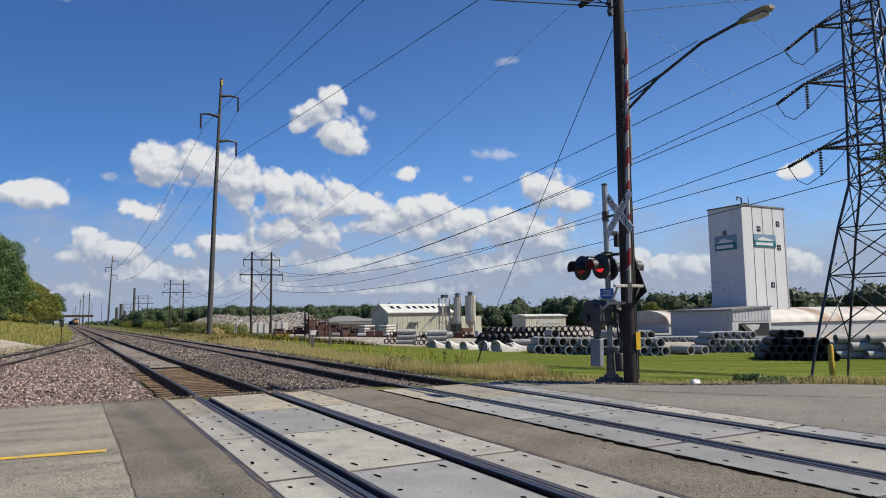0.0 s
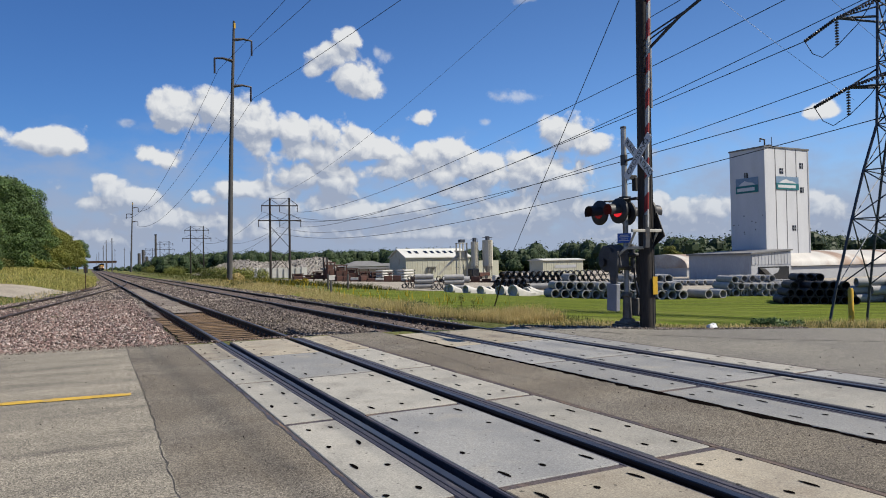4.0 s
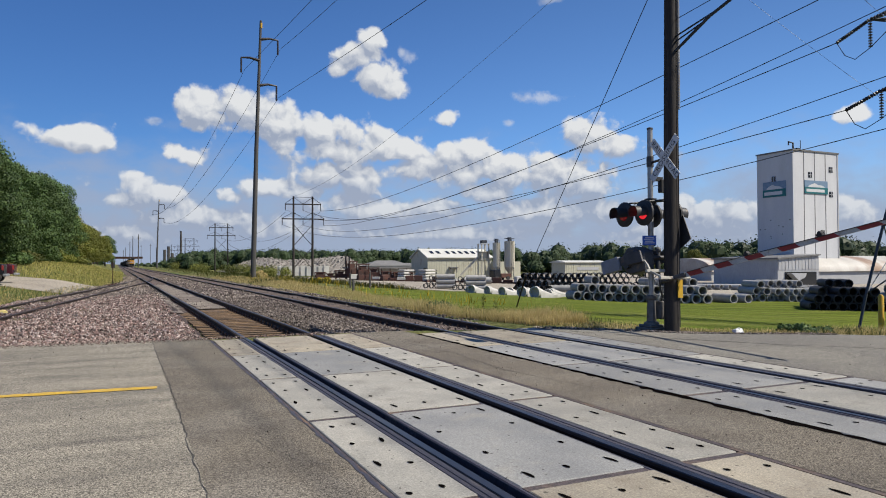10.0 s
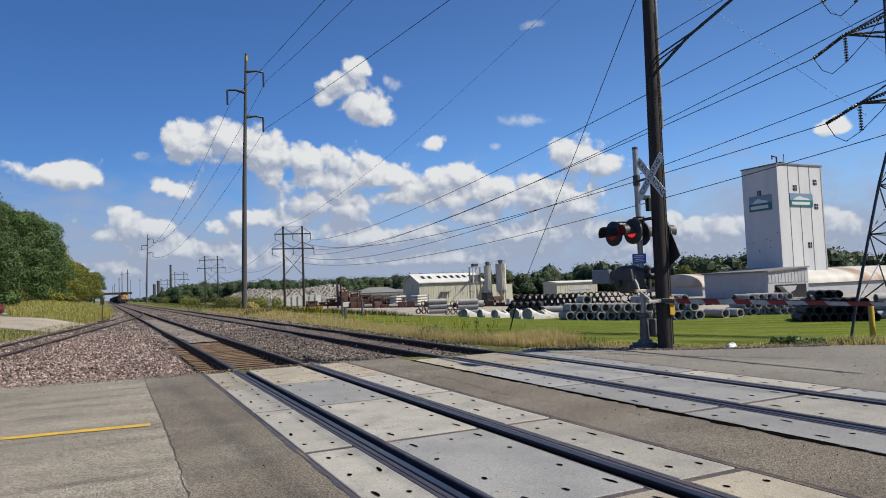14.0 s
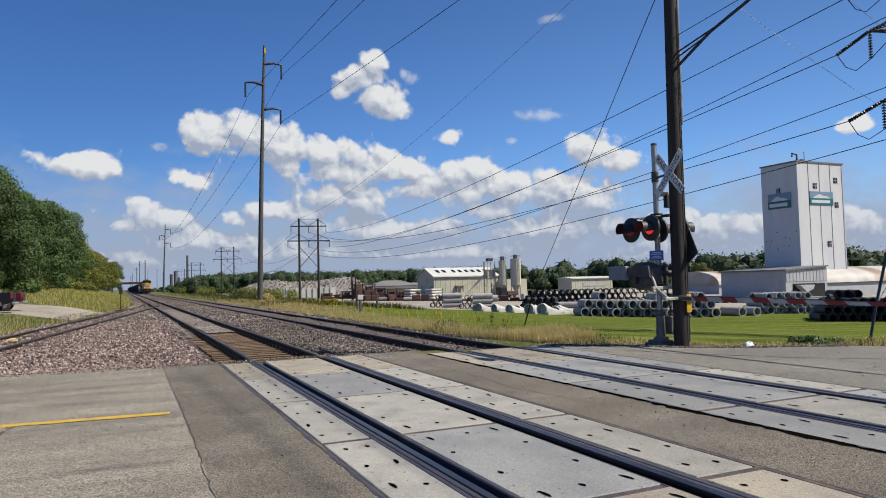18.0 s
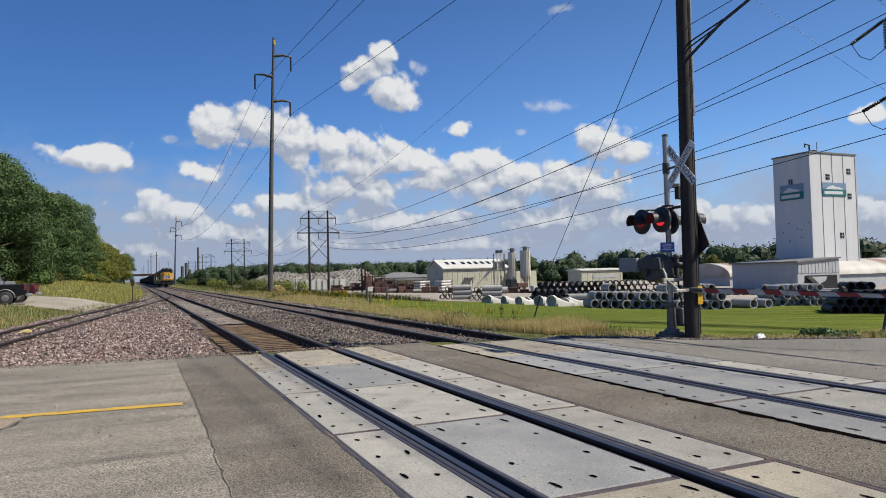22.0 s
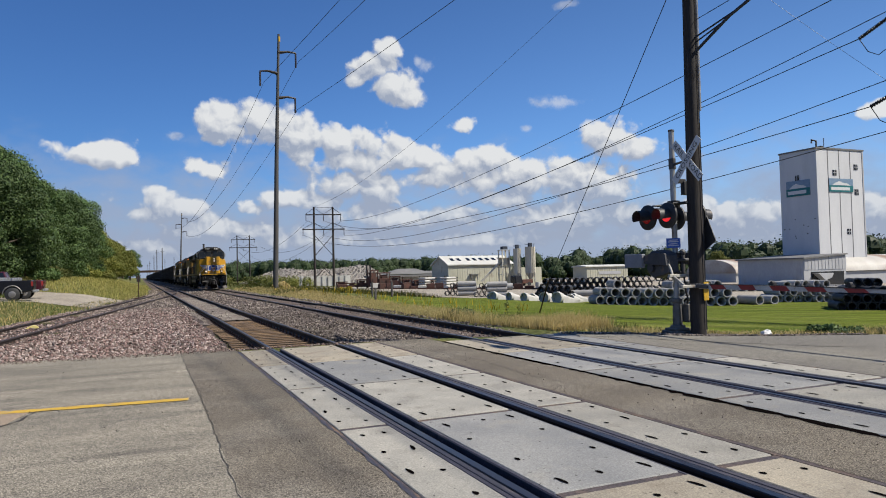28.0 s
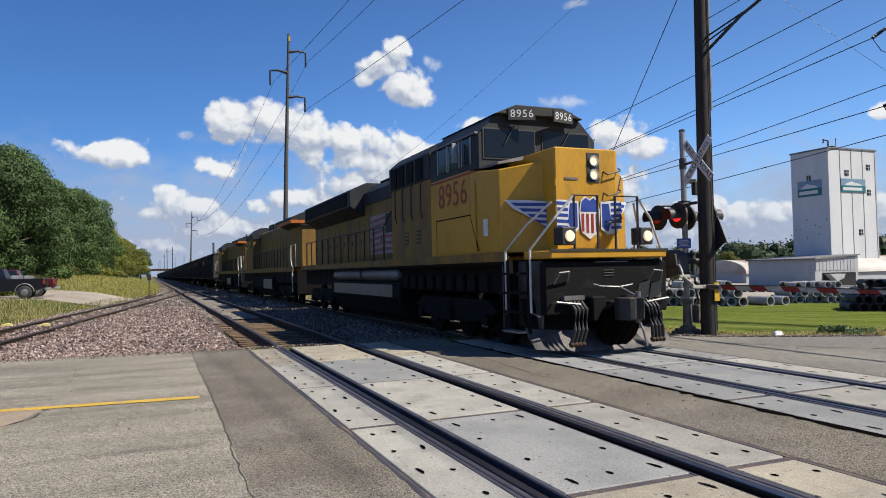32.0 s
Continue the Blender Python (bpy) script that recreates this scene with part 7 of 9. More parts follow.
def plant_trees():
    rr = random.Random(11)
    kinds = [
        make_tree("tree", "dense dark green leafy tree beside the railway", 11.5, 4.4, 21, M["leaf"], 34000, 0.115, 0.02),
        make_tree("tree", "dense dark green leafy tree beside the railway", 11.0, 4.8, 22, M["leaf"], 34000, 0.115, 0.02),
        make_tree("tree", "olive green leafy tree beside the railway", 10.5, 4.6, 23, M["leaf_olive"], 26000, 0.135, 0.03),
    ]
    spots = [(-15.5, 60, 1.0, 0), (-11.9, 68, 0.92, 1), (-17.0, 70, 1.08, 1), (-12.4, 74, 0.97, 0), (-11.4, 81, 0.92, 1), (-15.5, 84, 1.04, 0), (-10.9, 88, 0.93, 0), (-10.6, 95, 0.92, 1), (-14.5, 97, 1.02, 1), (-10.2, 103, 0.94, 0), (-9.9, 112, 0.92, 1), (-13.5, 113, 1.0, 0), (-10.6, 126, 1.0, 0), (-24, 66, 1.05, 0), (-22, 80, 1.05, 1), (-32, 64, 1.05, 1), (-40, 70, 1.05, 0),
             (-10.4, 142, 0.96, 2), (-13.5, 150, 1.1, 2), (-9.7, 156, 1.05, 2), (-9.2, 168, 1.1, 2), (-12.5, 176, 1.15, 2), (-8.4, 184, 1.08, 2), (-7.6, 198, 1.08, 2), (-10.5, 206, 1.15, 2), (-6.6, 214, 1.0, 2), (-5.4, 232, 0.9, 2), (-3.6, 252, 0.75, 0)]
    first = [True, True, True]
    for x, y, k, kind in spots:
        x += bend(y)
        k *= rr.uniform(0.9, 1.1)
        m = pose(x, y, ground_z(x, y), 0, 0, rr.uniform(0, 360)) @ Matrix.Diagonal((k, k, k * rr.uniform(0.94, 1.06), 1))
        if first[kind]:
            kinds[kind].matrix_basis = m
            first[kind] = False
        else:
            copy_thing(kinds[kind], m)
    for x, y, k in ((113.5, 112.8, 0.66), (107.5, 121.8, 0.57)):
        copy_thing(kinds[2], pose(x, y, -2.0, 0, 0, 70 * k) @ Matrix.Diagonal((k * 0.85, k * 0.85, k, 1)))["label"] = "broad olive green tree behind the stacked pipes"
    # brush at the foot of the trees
    rng = np.random.default_rng(8)
    for x, y, r, h, kind in ((-9.4, 62, 1.5, 1.2, "blade"), (-11.5, 58.5, 1.8, 1.5, "blade"), (-8.6, 70, 1.4, 1.0, "leaf"), (-8.2, 79, 1.5, 1.3, "blade"), (-7.8, 92, 1.4, 1.2, "leaf"), (-7.0, 104, 1.5, 1.2, "leaf_olive"), (-6.4, 120, 1.6, 1.2, "leaf_olive"), (-6.0, 140, 1.8, 1.3, "blade"), (-15, 60, 2.0, 1.6, "blade"), (-9.6, 96, 2.6, 3.4, "leaf"), (-9.2, 108, 2.4, 3.0, "leaf_olive"), (-10.4, 79, 2.2, 2.4, "leaf"), (-8.6, 130, 2.6, 3.4, "leaf_olive"),
                          (10.35, 22.9, 0.45, 0.42, "leaf"), (15.9, 12.5, 0.4, 0.4, "leaf"), (16.5, 12.2, 0.3, 0.26, "leaf"), (17.9, 12.4, 0.5, 0.3, "blade"), (14.6, 84, 1.2, 0.9, "straw"), (15.5, 92, 1.4, 1.0, "blade"), (20, 110, 2.4, 2.0, "leaf_olive"), (25, 125, 3.2, 2.2, "leaf_olive"), (19, 140, 2.6, 2.0, "blade"), (24, 160, 3.5, 2.6, "leaf_olive"), (30, 185, 4, 2.4, "blade"), (18, 190, 3, 2.2, "leaf_olive"), (22, 230, 5, 3.0, "blade"), (16, 260, 3, 2.6, "leaf_olive"), (20, 75, 1.0, 0.6, "bloom")):
        lumps = [(rng.uniform(-r, r) * 0.6, rng.uniform(-r, r) * 0.6, h * rng.uniform(0.25, 0.6), h * rng.uniform(0.4, 0.6)) for _ in range(7)]
        q, f = leaf_cloud(lumps, 900 if y < 40 else 1400, 0.06 if y < 40 else 0.12, rng, 0.9)
        ob = new("bush", cloud_mesh("bush", q, f, M[kind]))
        ob.matrix_basis = pose(x, y, ground_z(x, y))
        tagged(ob, "low wild bush growing in rough grass", "bush", group="wild bushes")


plant_trees()
tower_vine()


def far_woods():
    """The wooded skyline round the yard."""
    rng = np.random.default_rng(31)
    lumps = []
    for az, d, h, n in ([(a, 270 + 30 * math.sin(a * 0.9), (7.6 if a < 36 else 9.2 + (a - 36) * 0.03) + 1.0 * math.sin(a * 1.7) + 0.9 * math.sin(a * 4.1), 1) for a in np.arange(24, 84, 0.42)] + [(a, 440 + 20 * math.sin(a), (11.0 + 0.8 * math.sin(a * 3)) * (0.35 + 0.65 * smooth01((a - 1.5) / 4.5)), 1) for a in np.arange(1.6, 27, 0.3)] + [(a, 700, (15.5 + 1.2 * math.sin(a * 5)) * (0.3 + 0.7 * smooth01((a - 1.5) / 4.5)), 1) for a in np.arange(1.0, 30, 0.4)] + [(a, 300 + 20 * math.sin(a), 11, 1) for a in np.arange(-60, -8, 0.8)]):
        a = radians(az)
        for j in range(3):
            dd = d + rng.uniform(-12, 18)
            hh = h * rng.uniform(0.72, 1.18)
            x, y = math.sin(a) * dd + rng.uniform(-2, 2), math.cos(a) * dd + rng.uniform(-2, 2)
            lumps.append((x, y, -2 + hh * 0.62, hh * 0.4))
            lumps.append((x + rng.uniform(-3, 3), y - 4, -2 + hh * 0.28, hh * 0.36))
    q, f = leaf_cloud(lumps, 330000, 0.4, rng, 0.95)
    sh = Shape()
    sh.v, sh.f = q.tolist(), f.tolist()
    for x, y, z, r in lumps:
        k = rng.uniform(0, 9)
        rings = [[(x + r * 0.72 * math.sin(a) * math.cos(t) * (1 + 0.16 * math.sin(3 * t + k)), y + r * 0.72 * math.sin(a) * math.sin(t), z - r * 0.74 * math.cos(a) * (1 + 0.1 * math.sin(2 * t + k))) for t in [i * math.pi / 4 for i in range(8)]] for a in (0.15, 0.8, 1.45, 2.1, 2.6, 3.0)]
        sh.loft(rings)
    me = bpy.data.meshes.new("far_woods")
    me.from_pydata(sh.v, [], sh.f)
    me.materials.append(M["leaf_far"])
    tagged(new("far_woods", me), "distant green woods along the skyline", "woods", kind="stuff")


far_woods()


def grass(name, count, where, height, width, material, label):
    """Blades: thin bent triangles, strewn by a rule that gives a place or None."""
    rng = np.random.default_rng(count)
    v, f, n = [], [], 0
    for _ in range(count):
        p = where(rng)
        if p is None:
            continue
        x, y, k = p
        z = ground_z(x, y)
        h, a = height * k * rng.uniform(0.5, 1.3), rng.uniform(0, 6.283)
        w = width * rng.uniform(0.6, 1.3)
        lx, ly = rng.normal() * h * 0.36, rng.normal() * h * 0.36
        cx, cy = math.cos(a) * w, math.sin(a) * w
        v += [(x - cx, y - cy, z - 0.02), (x + cx, y + cy, z - 0.02), (x + lx * 0.4 + cx * 0.6, y + ly * 0.4 + cy * 0.6, z + h * 0.6), (x + lx * 0.4 - cx * 0.6, y + ly * 0.4 - cy * 0.6, z + h * 0.6), (x + lx, y + ly, z + h)]
        f += [(n, n + 1, n + 2, n + 3), (n + 3, n + 2, n + 4)]
        n += 5
    me = bpy.data.meshes.new(name)
    me.from_pydata(v, [], f)
    me.materials.append(material)
    return tagged(new(name, me), label, "grass", kind="stuff")


def verge(rng):
    """The rough strip between the far track and the lawn."""
    y = 15.4 + 75 * rng.random() ** 1.6
    wide = 1.7 + (y - 15) * 0.055
    x = 9.75 + wide * rng.random() ** 1.3
    if noise.noise((x * 0.5, y * 0.22, 1)) < -0.28:
        return None
    return x, y, 0.75 + 0.7 * noise.noise((x * 0.4, y * 0.15, 8)) + (0.5 if 16 < y < 24 and x < 11.5 else 0)


def verge_green(rng):
    p = verge(rng)
    return None if p is None else (p[0] + rng.uniform(-0.3, 1.6), p[1], p[2] * 0.7)


def road_verge(rng):
    x = 10.2 + 22 * rng.random() ** 1.2
    y = edge_y(x) + 0.5 + 2.2 * rng.random() ** 1.4
    return x, y, 0.3 + 0.75 * min(max((x - 14) / 5, 0), 1) + 0.3 * noise.noise((x * 0.6, y * 0.6, 3))


def west_verge(rng):
    y = 24 + 60 * rng.random() ** 1.3
    x = spur_x(y) - 2.0 - (3.0 + y * 0.05) * rng.random()
    if y > 47 and x < spur_x(y) - 3.2:
        return None
    return x, y, 0.8


def west_far(rng):
    y = 58 + 100 * rng.random() ** 1.5
    x = spur_x(min(y, 98)) - 2.5 - 15 * rng.random()
    if lot_x(min(y, 66), 0) > x and y < 66:
        return None
    return x, y, 1.0


def north_east(rng):
    y = 60 + 220 * rng.random() ** 1.6
    x = 10 + (6 + y * 0.16) * rng.random()
    return x, y, 1.1 + noise.noise((x * 0.1, y * 0.05, 2)) * 0.9


grass("dry_grass", 34000, verge, 0.34, 0.007, M["straw"], "tall dry straw-coloured grass beside the far track")
grass("green_grass", 8000, verge_green, 0.24, 0.009, M["blade"], "green grass and weeds beside the far track")
grass("roadside_grass", 7000, road_verge, 0.26, 0.007, M["blade"], "unmown green grass along the road edge")
grass("roadside_straw", 9000, road_verge, 0.3, 0.007, M["straw"], "dry grass stalks along the road edge")
grass("west_grass", 8000, west_verge, 0.25, 0.012, M["blade"], "rough grass beside the side track")
grass("west_straw", 6000, west_verge, 0.26, 0.012, M["straw"], "dry grass beside the side track")
grass("far_grass", 34000, west_far, 0.3, 0.014, M["meadow"], "yellow-green grass below the trees")
grass("far_green", 14000, west_far, 0.28, 0.014, M["blade"], "green grass below the trees")
grass("meadow_straw", 9000, north_east, 0.4, 0.03, M["straw"], "dry meadow grass beyond the far track")
grass("meadow_green", 9000, north_east, 0.4, 0.03, M["blade"], "green meadow weeds beyond the far track")
grass("goldenrod", 260, lambda rng: (rng.uniform(11.5, 17), rng.uniform(26, 75), 1.0), 0.5, 0.03, M["bloom"], "yellow goldenrod in the rough grass")
for x, y, h in ((10.0, 18.8, 0.75), (10.15, 18.3, 0.6)):
    st = thing("tall_weed", "tall leafy weed stalk standing above the dry grass", "weed", pose(x, y, ground_z(x, y)), group="tall weeds")
    part("stalk", Shape().tube([(0, 0, -0.05), (0.02, 0.01, h * 0.5), (0.0, 0.03, h)], [0.014, 0.011, 0.005], 6), M["blade"], st)
    q, f = leaf_cloud([(0, 0.01, h * k, 0.08) for k in (0.4, 0.55, 0.7, 0.85, 0.98)], 90, 0.022, np.random.default_rng(int(h * 100)), 1.0)
    part("leaf_tuft", cloud_mesh("leaf_tuft", q, f, M["blade"]), None, st)

grass("ballast_weeds", 900, lambda rng: (lambda c: (c[0] + rng.normal() * 0.16, c[1] + rng.normal() * 0.22, 0.9))(((-2.9, 24.2), (-1.4, 27.5), (-3.9, 31.0), (-5.0, 23.0), (-3.3, 36.0))[rng.integers(0, 5)]), 0.24, 0.008, M["blade"], "sparse green weeds growing in the ballast")
# ---- the freight train ----
M.update(
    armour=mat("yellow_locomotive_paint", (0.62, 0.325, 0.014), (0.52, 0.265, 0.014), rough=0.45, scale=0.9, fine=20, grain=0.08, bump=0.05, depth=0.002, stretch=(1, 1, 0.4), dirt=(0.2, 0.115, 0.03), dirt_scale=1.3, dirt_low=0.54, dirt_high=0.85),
    # hood yellow: soot plus the shade of the hood side, both in the colour
    grimy_shaded=mat("shaded_sooty_hood_yellow", (0.3, 0.16, 0.016), (0.19, 0.105, 0.018), rough=0.6, scale=1.2, fine=20, grain=0.15, bump=0.05, depth=0.002, stretch=(1, 1, 0.25), dirt=(0.06, 0.045, 0.03), dirt_scale=1.6, dirt_low=0.48, dirt_high=0.75),
    harbour=mat("dark_grey_locomotive_paint", (0.032, 0.035, 0.038), (0.022, 0.024, 0.027), rough=0.6, spec=0.25, scale=1.2, fine=20, grain=0.12, bump=0.05, depth=0.002, dirt=(0.055, 0.05, 0.046), dirt_scale=1.5),
    under=mat("sooty_black_underframe", (0.008, 0.008, 0.008), (0.005, 0.005, 0.005), rough=0.85, spec=0.15, scale=2, fine=25, grain=0.3, bump=0.3, depth=0.01, dirt=(0.022, 0.019, 0.017), dirt_scale=2, dirt_low=0.6),
    plow=mat("worn_grey_plow_steel", (0.15, 0.135, 0.128), (0.035, 0.033, 0.032), rough=0.55, metal=0.3, scale=1.8, fine=30, grain=0.25, bump=0.2, depth=0.004),
    rail_white=mat("white_handrail_paint", (0.72, 0.71, 0.66), (0.6, 0.58, 0.54), rough=0.5, scale=4, fine=30, grain=0.08, bump=0),
    loco_red=mat("red_numeral_paint", (0.36, 0.025, 0.018), (0.28, 0.024, 0.018), rough=0.5, scale=3, fine=20, grain=0.1, bump=0),
    flag_blue=mat("blue_emblem_paint", (0.02, 0.06, 0.34), (0.02, 0.05, 0.28), rough=0.45, scale=3, fine=20, grain=0.1, bump=0),
    steel_tank=mat("bare_steel_reservoir", (0.3, 0.29, 0.28), (0.2, 0.19, 0.185), rough=0.5, metal=0.5, scale=1.5, fine=20, grain=0.15, bump=0.05),
    glass=plain("dark_tinted_glass", (0.012, 0.016, 0.022), 0.1, spec=0.35),
    headlight=plain("lit_headlight", (1.0, 0.76, 0.5), 0.3, emit=0.35),
    reflector=plain("lamp_reflector", (0.75, 0.7, 0.66), 0.2, 0.8),
    car_body=mat("sooty_brown_hopper_steel", (0.075, 0.062, 0.052), (0.045, 0.038, 0.034), rough=0.8, scale=0.8, fine=10, grain=0.2, bump=0.1, depth=0.01, vary=0.25, dirt=(0.11, 0.07, 0.045), dirt_scale=0.7),
    orange=mat("orange_stripe_paint", (0.62, 0.16, 0.02), (0.5, 0.13, 0.02), rough=0.5, scale=3, fine=20, grain=0.1, bump=0),
    coal=mat("heaped_coal", (0.02, 0.02, 0.021), (0.012, 0.012, 0.012), rough=0.7, scale=3, fine=8, grain=0.5, bump=1.0, depth=0.1),
)


def bogie(parent, y, axles, r, span, w=1.28):
    """A truck with side frames, wheels and springs, as parts of its vehicle."""
    frame_part = part("bogie_frame", Shape().prism([(y - span, 0.72), (y - span * 0.8, 0.95), (y + span * 0.8, 0.95), (y + span, 0.72), (y + span * 0.7, 0.5), (y + span * 0.3, 0.42), (y - span * 0.3, 0.42), (y - span * 0.7, 0.5)], "x", -w, -w + 0.16).prism([(y - span, 0.72), (y - span * 0.8, 0.95), (y + span * 0.8, 0.95), (y + span, 0.72), (y + span * 0.7, 0.5), (y + span * 0.3, 0.42), (y - span * 0.3, 0.42), (y - span * 0.7, 0.5)], "x", w - 0.16, w).box(-w, w, y - 0.2, y + 0.2, 0.5, 0.85), M["under"], parent, "black cast truck frame")
    for k in range(axles):
        a = y + (k - (axles - 1) / 2) * span * 2 * 0.8 / max(axles - 1, 1)
        for s in (-1, 1):
            wheel = Shape().tube([(s * 0.72, a, r), (s * 0.745, a, r), (s * 0.86, a, r)], [r + 0.03, r, r], 22).tube([(s * 0.86, a, r), (s * 0.9, a, r)], r * 0.5, 14)
            part("wheel", wheel, M["under"], frame_part, "dark steel wheel", smooth=True)
            part("axle_box", Shape().tube([(s * (w - 0.1), a, r), (s * (w + 0.08), a, r)], 0.13, 10), M["under"], frame_part)
    return frame_part


def emblem(parent, y):
    """Winged shield: plain shapes in its colours, on the nose."""
    e = part("emblem_shield", Shape().prism([(-0.2, 2.92), (-0.1, 3.0), (0.0, 2.94), (0.1, 3.0), (0.2, 2.92), (0.24, 2.7), (0.2, 2.3), (0.0, 2.16), (-0.2, 2.3), (-0.24, 2.7)], "y", y - 0.012, y), M["sign_white"], parent, "winged shield emblem in blue, red and white")
    part("shield_top", Shape().prism([(-0.18, 2.9), (-0.09, 2.97), (0.0, 2.91), (0.09, 2.97), (0.18, 2.9), (0.215, 2.7), (-0.215, 2.7)], "y", y - 0.018, y - 0.013), M["flag_blue"], e)
    for k in range(4):
        x = -0.165 + k * 0.11
        part("shield_stripe", Shape().box(x - 0.028, x + 0.028, y - 0.018, y - 0.013, 2.27 + abs(x) * 0.25, 2.66), M["loco_red"], e)
    return e


def wing(parent, side, fold):
    """One wing of the emblem: a white ground with blue feathers; fold gives the surface's y for an x."""
    def sheet(pts, off):
        n = len(pts)
        v = [(side * x, fold(x) - off, z) for x, z in pts] + [(side * x, fold(x) - off + 0.006, z) for x, z in pts]
        return Shape().add(v, [tuple(range(n)), tuple(range(2 * n - 1, n - 1, -1))] + [(i, (i + 1) % n, (i + 1) % n + n, i + n) for i in range(n)])

    out = []
    out.append(sheet([(0.26, 2.9), (0.55, 2.92), (0.755, 2.92), (0.755, 2.4), (0.6, 2.28), (0.4, 2.25), (0.26, 2.36)], 0.012))
    out.append(sheet([(0.765, 2.92), (1.1, 2.96), (1.46, 2.98), (1.32, 2.8), (1.1, 2.66), (0.9, 2.52), (0.765, 2.42)], 0.012))
    w = Shape()
    for s in out:
        w.add(s.v, s.f)
    g = part("emblem_wing", w, M["sign_white"], parent, "blue and white striped wing")
    part("feather", sheet([(0.29, 2.86), (0.45, 2.86), (0.5, 2.5), (0.42, 2.3), (0.29, 2.4)], 0.018), M["flag_blue"], g)
    for k in range(5):
        z = 2.88 - k * 0.115
        part("feather", sheet([(0.5, z), (0.75, z + 0.01), (0.75, z - 0.05), (0.5, z - 0.06)], 0.018), M["flag_blue"], g)
        end = 1.36 - k * 0.13
        part("feather", sheet([(0.77, z + 0.01), (end, z + 0.04), (end - 0.08, z - 0.03), (0.77, z - 0.05)], 0.018), M["flag_blue"], g)
    return g


def lead_locomotive():
    t = thing("locomotive", "yellow and dark grey diesel freight locomotive with lit headlights", "locomotive", pose(C2, 1000, 0), group="train locomotives")
    A, H, U = M["armour"], M["harbour"], M["under"]
    L = 22.4
    # underframe, deck and tank
    part("underframe", Shape().box(-1.25, 1.25, 0.5, L - 0.5, 1.1, 1.74), U, t, "sooty black underframe", bevel=0.02)
    part("deck", Shape().box(-1.53, 1.53, 1.35, L - 0.8, 1.7, 1.78), U, t, "black walkway deck")
    for s in (-1, 1):
        part("side_sill", Shape().box(s * 1.53 - 0.03, s * 1.53 + 0.03, 1.4, L - 0.8, 1.76, 1.95), M["grimy_shaded"], t, "yellow side sill")
    tank = part("fuel_tank", Shape().prism([(-1.42, 1.3), (1.42, 1.3), (1.45, 0.85), (1.15, 0.3), (-1.15, 0.3), (-1.45, 0.85)], "y", 8.0, 16.2), U, t, "black fuel tank", bevel=0.04)
    part("tank_band", Shape().box(-1.47, -1.43, 8.6, 15.6, 0.86, 1.22), M["steel_tank"], tank, "grey steel band")
    for y0, y1 in ((8.3, 11.9), (12.3, 15.8)):
        part("air_reservoir", Shape().tube([(-1.28, y0, 1.52), (-1.28, y0 + 0.12, 1.52), (-1.28, y1 - 0.12, 1.52), (-1.28, y1, 1.52)], [0.1, 0.19, 0.19, 0.1], 18), M["steel_tank"], t, "grey cylindrical air reservoir", smooth=True)
    bogie(t, 4.7, 3, 0.53, 2.4), bogie(t, 18.3, 3, 0.53, 2.4)
    for k in range(9):
        y = 2.6 + k * 0.62
        part("equipment_box", Shape().box(-1.36, -1.2, y, y + 0.4, 1.12, 1.5), U, t, bevel=0.02)
    # nose: a central door block and raked side panels
    part("nose_block", Shape().prism([(-0.76, 0.78), (0.66, 0.78), (0.78, 0.9), (0.78, 2.7), (-0.76, 2.7)], "z", 1.93, 3.95), A, t, "yellow nose block", bevel=0.025)
    part("nose_side", Shape().loft([[(-1.52, 1.62, 1.93), (-0.74, 1.15, 1.93), (-0.74, 3.0, 1.93), (-1.52, 3.0, 1.93)], [(-1.52, 1.66, 3.6), (-0.74, 1.22, 3.74), (-0.74, 3.0, 3.84), (-1.52, 3.0, 3.74)]]), A, t, "yellow raked nose panel", bevel=0.02)
    part("nose_side", Shape().loft([[(1.52, 1.62, 1.93), (0.74, 1.02, 1.93), (0.74, 3.0, 1.93), (1.52, 3.0, 1.93)], [(1.52, 1.66, 3.5), (0.74, 1.05, 3.8), (0.74, 3.0, 3.84), (1.52, 3.0, 3.7)]]), A, t, "yellow raked nose panel", bevel=0.02)
    part("nose_top", Shape().prism([(-1.4, 3.75), (-0.8, 3.86), (-0.8, 3.94), (-1.4, 3.8)], "y", 1.9, 2.75), M["steel_tank"], t, "worn cover plate on the nose")
    part("nose_vent", Shape().tube([(1.05, 1.75, 3.6), (1.05, 1.75, 3.98)], 0.12, 12).box(0.9, 1.25, 1.7, 2.4, 3.6, 3.8), H, t, "dark vent", smooth=True)
    recess = part("headlight_recess", Shape().box(-0.02, 0.26, 0.765, 0.78, 3.28, 3.86), M["ink"], t, "dark headlight recess")
    for z in (3.43, 3.7):
        part("headlight_rim", Shape().pipe((0.12, 0.73, z), (0.12, 0.765, z), 0.112, 0.02, 18), M["reflector"], recess, "bright lamp rim", smooth=True)
        part("headlight", Shape().tube([(0.12, 0.748, z), (0.12, 0.765, z)], [0.075, 0.092], 18), M["headlight"], recess, "lit round headlight", smooth=True)
    for z in (2.55, 3.08, 3.5):
        part("grab_step", Shape().tube([(0.36, 0.78, z), (0.4, 0.7, z - 0.07), (0.72, 0.7, z + 0.02), (0.74, 0.8, z + 0.08)], 0.016, 6), M["ink"], t, "thin grab step")
    for z in (2.15, 2.75, 3.25):
        part("door_hinge", Shape().tube([(-0.77, 0.76, z - 0.06), (-0.77, 0.76, z + 0.06)], 0.03, 8), A, t)
    part("nose_plate", Shape().box(-0.55, -0.25, 0.765, 0.775, 3.32, 3.36), M["steel_tank"], t)

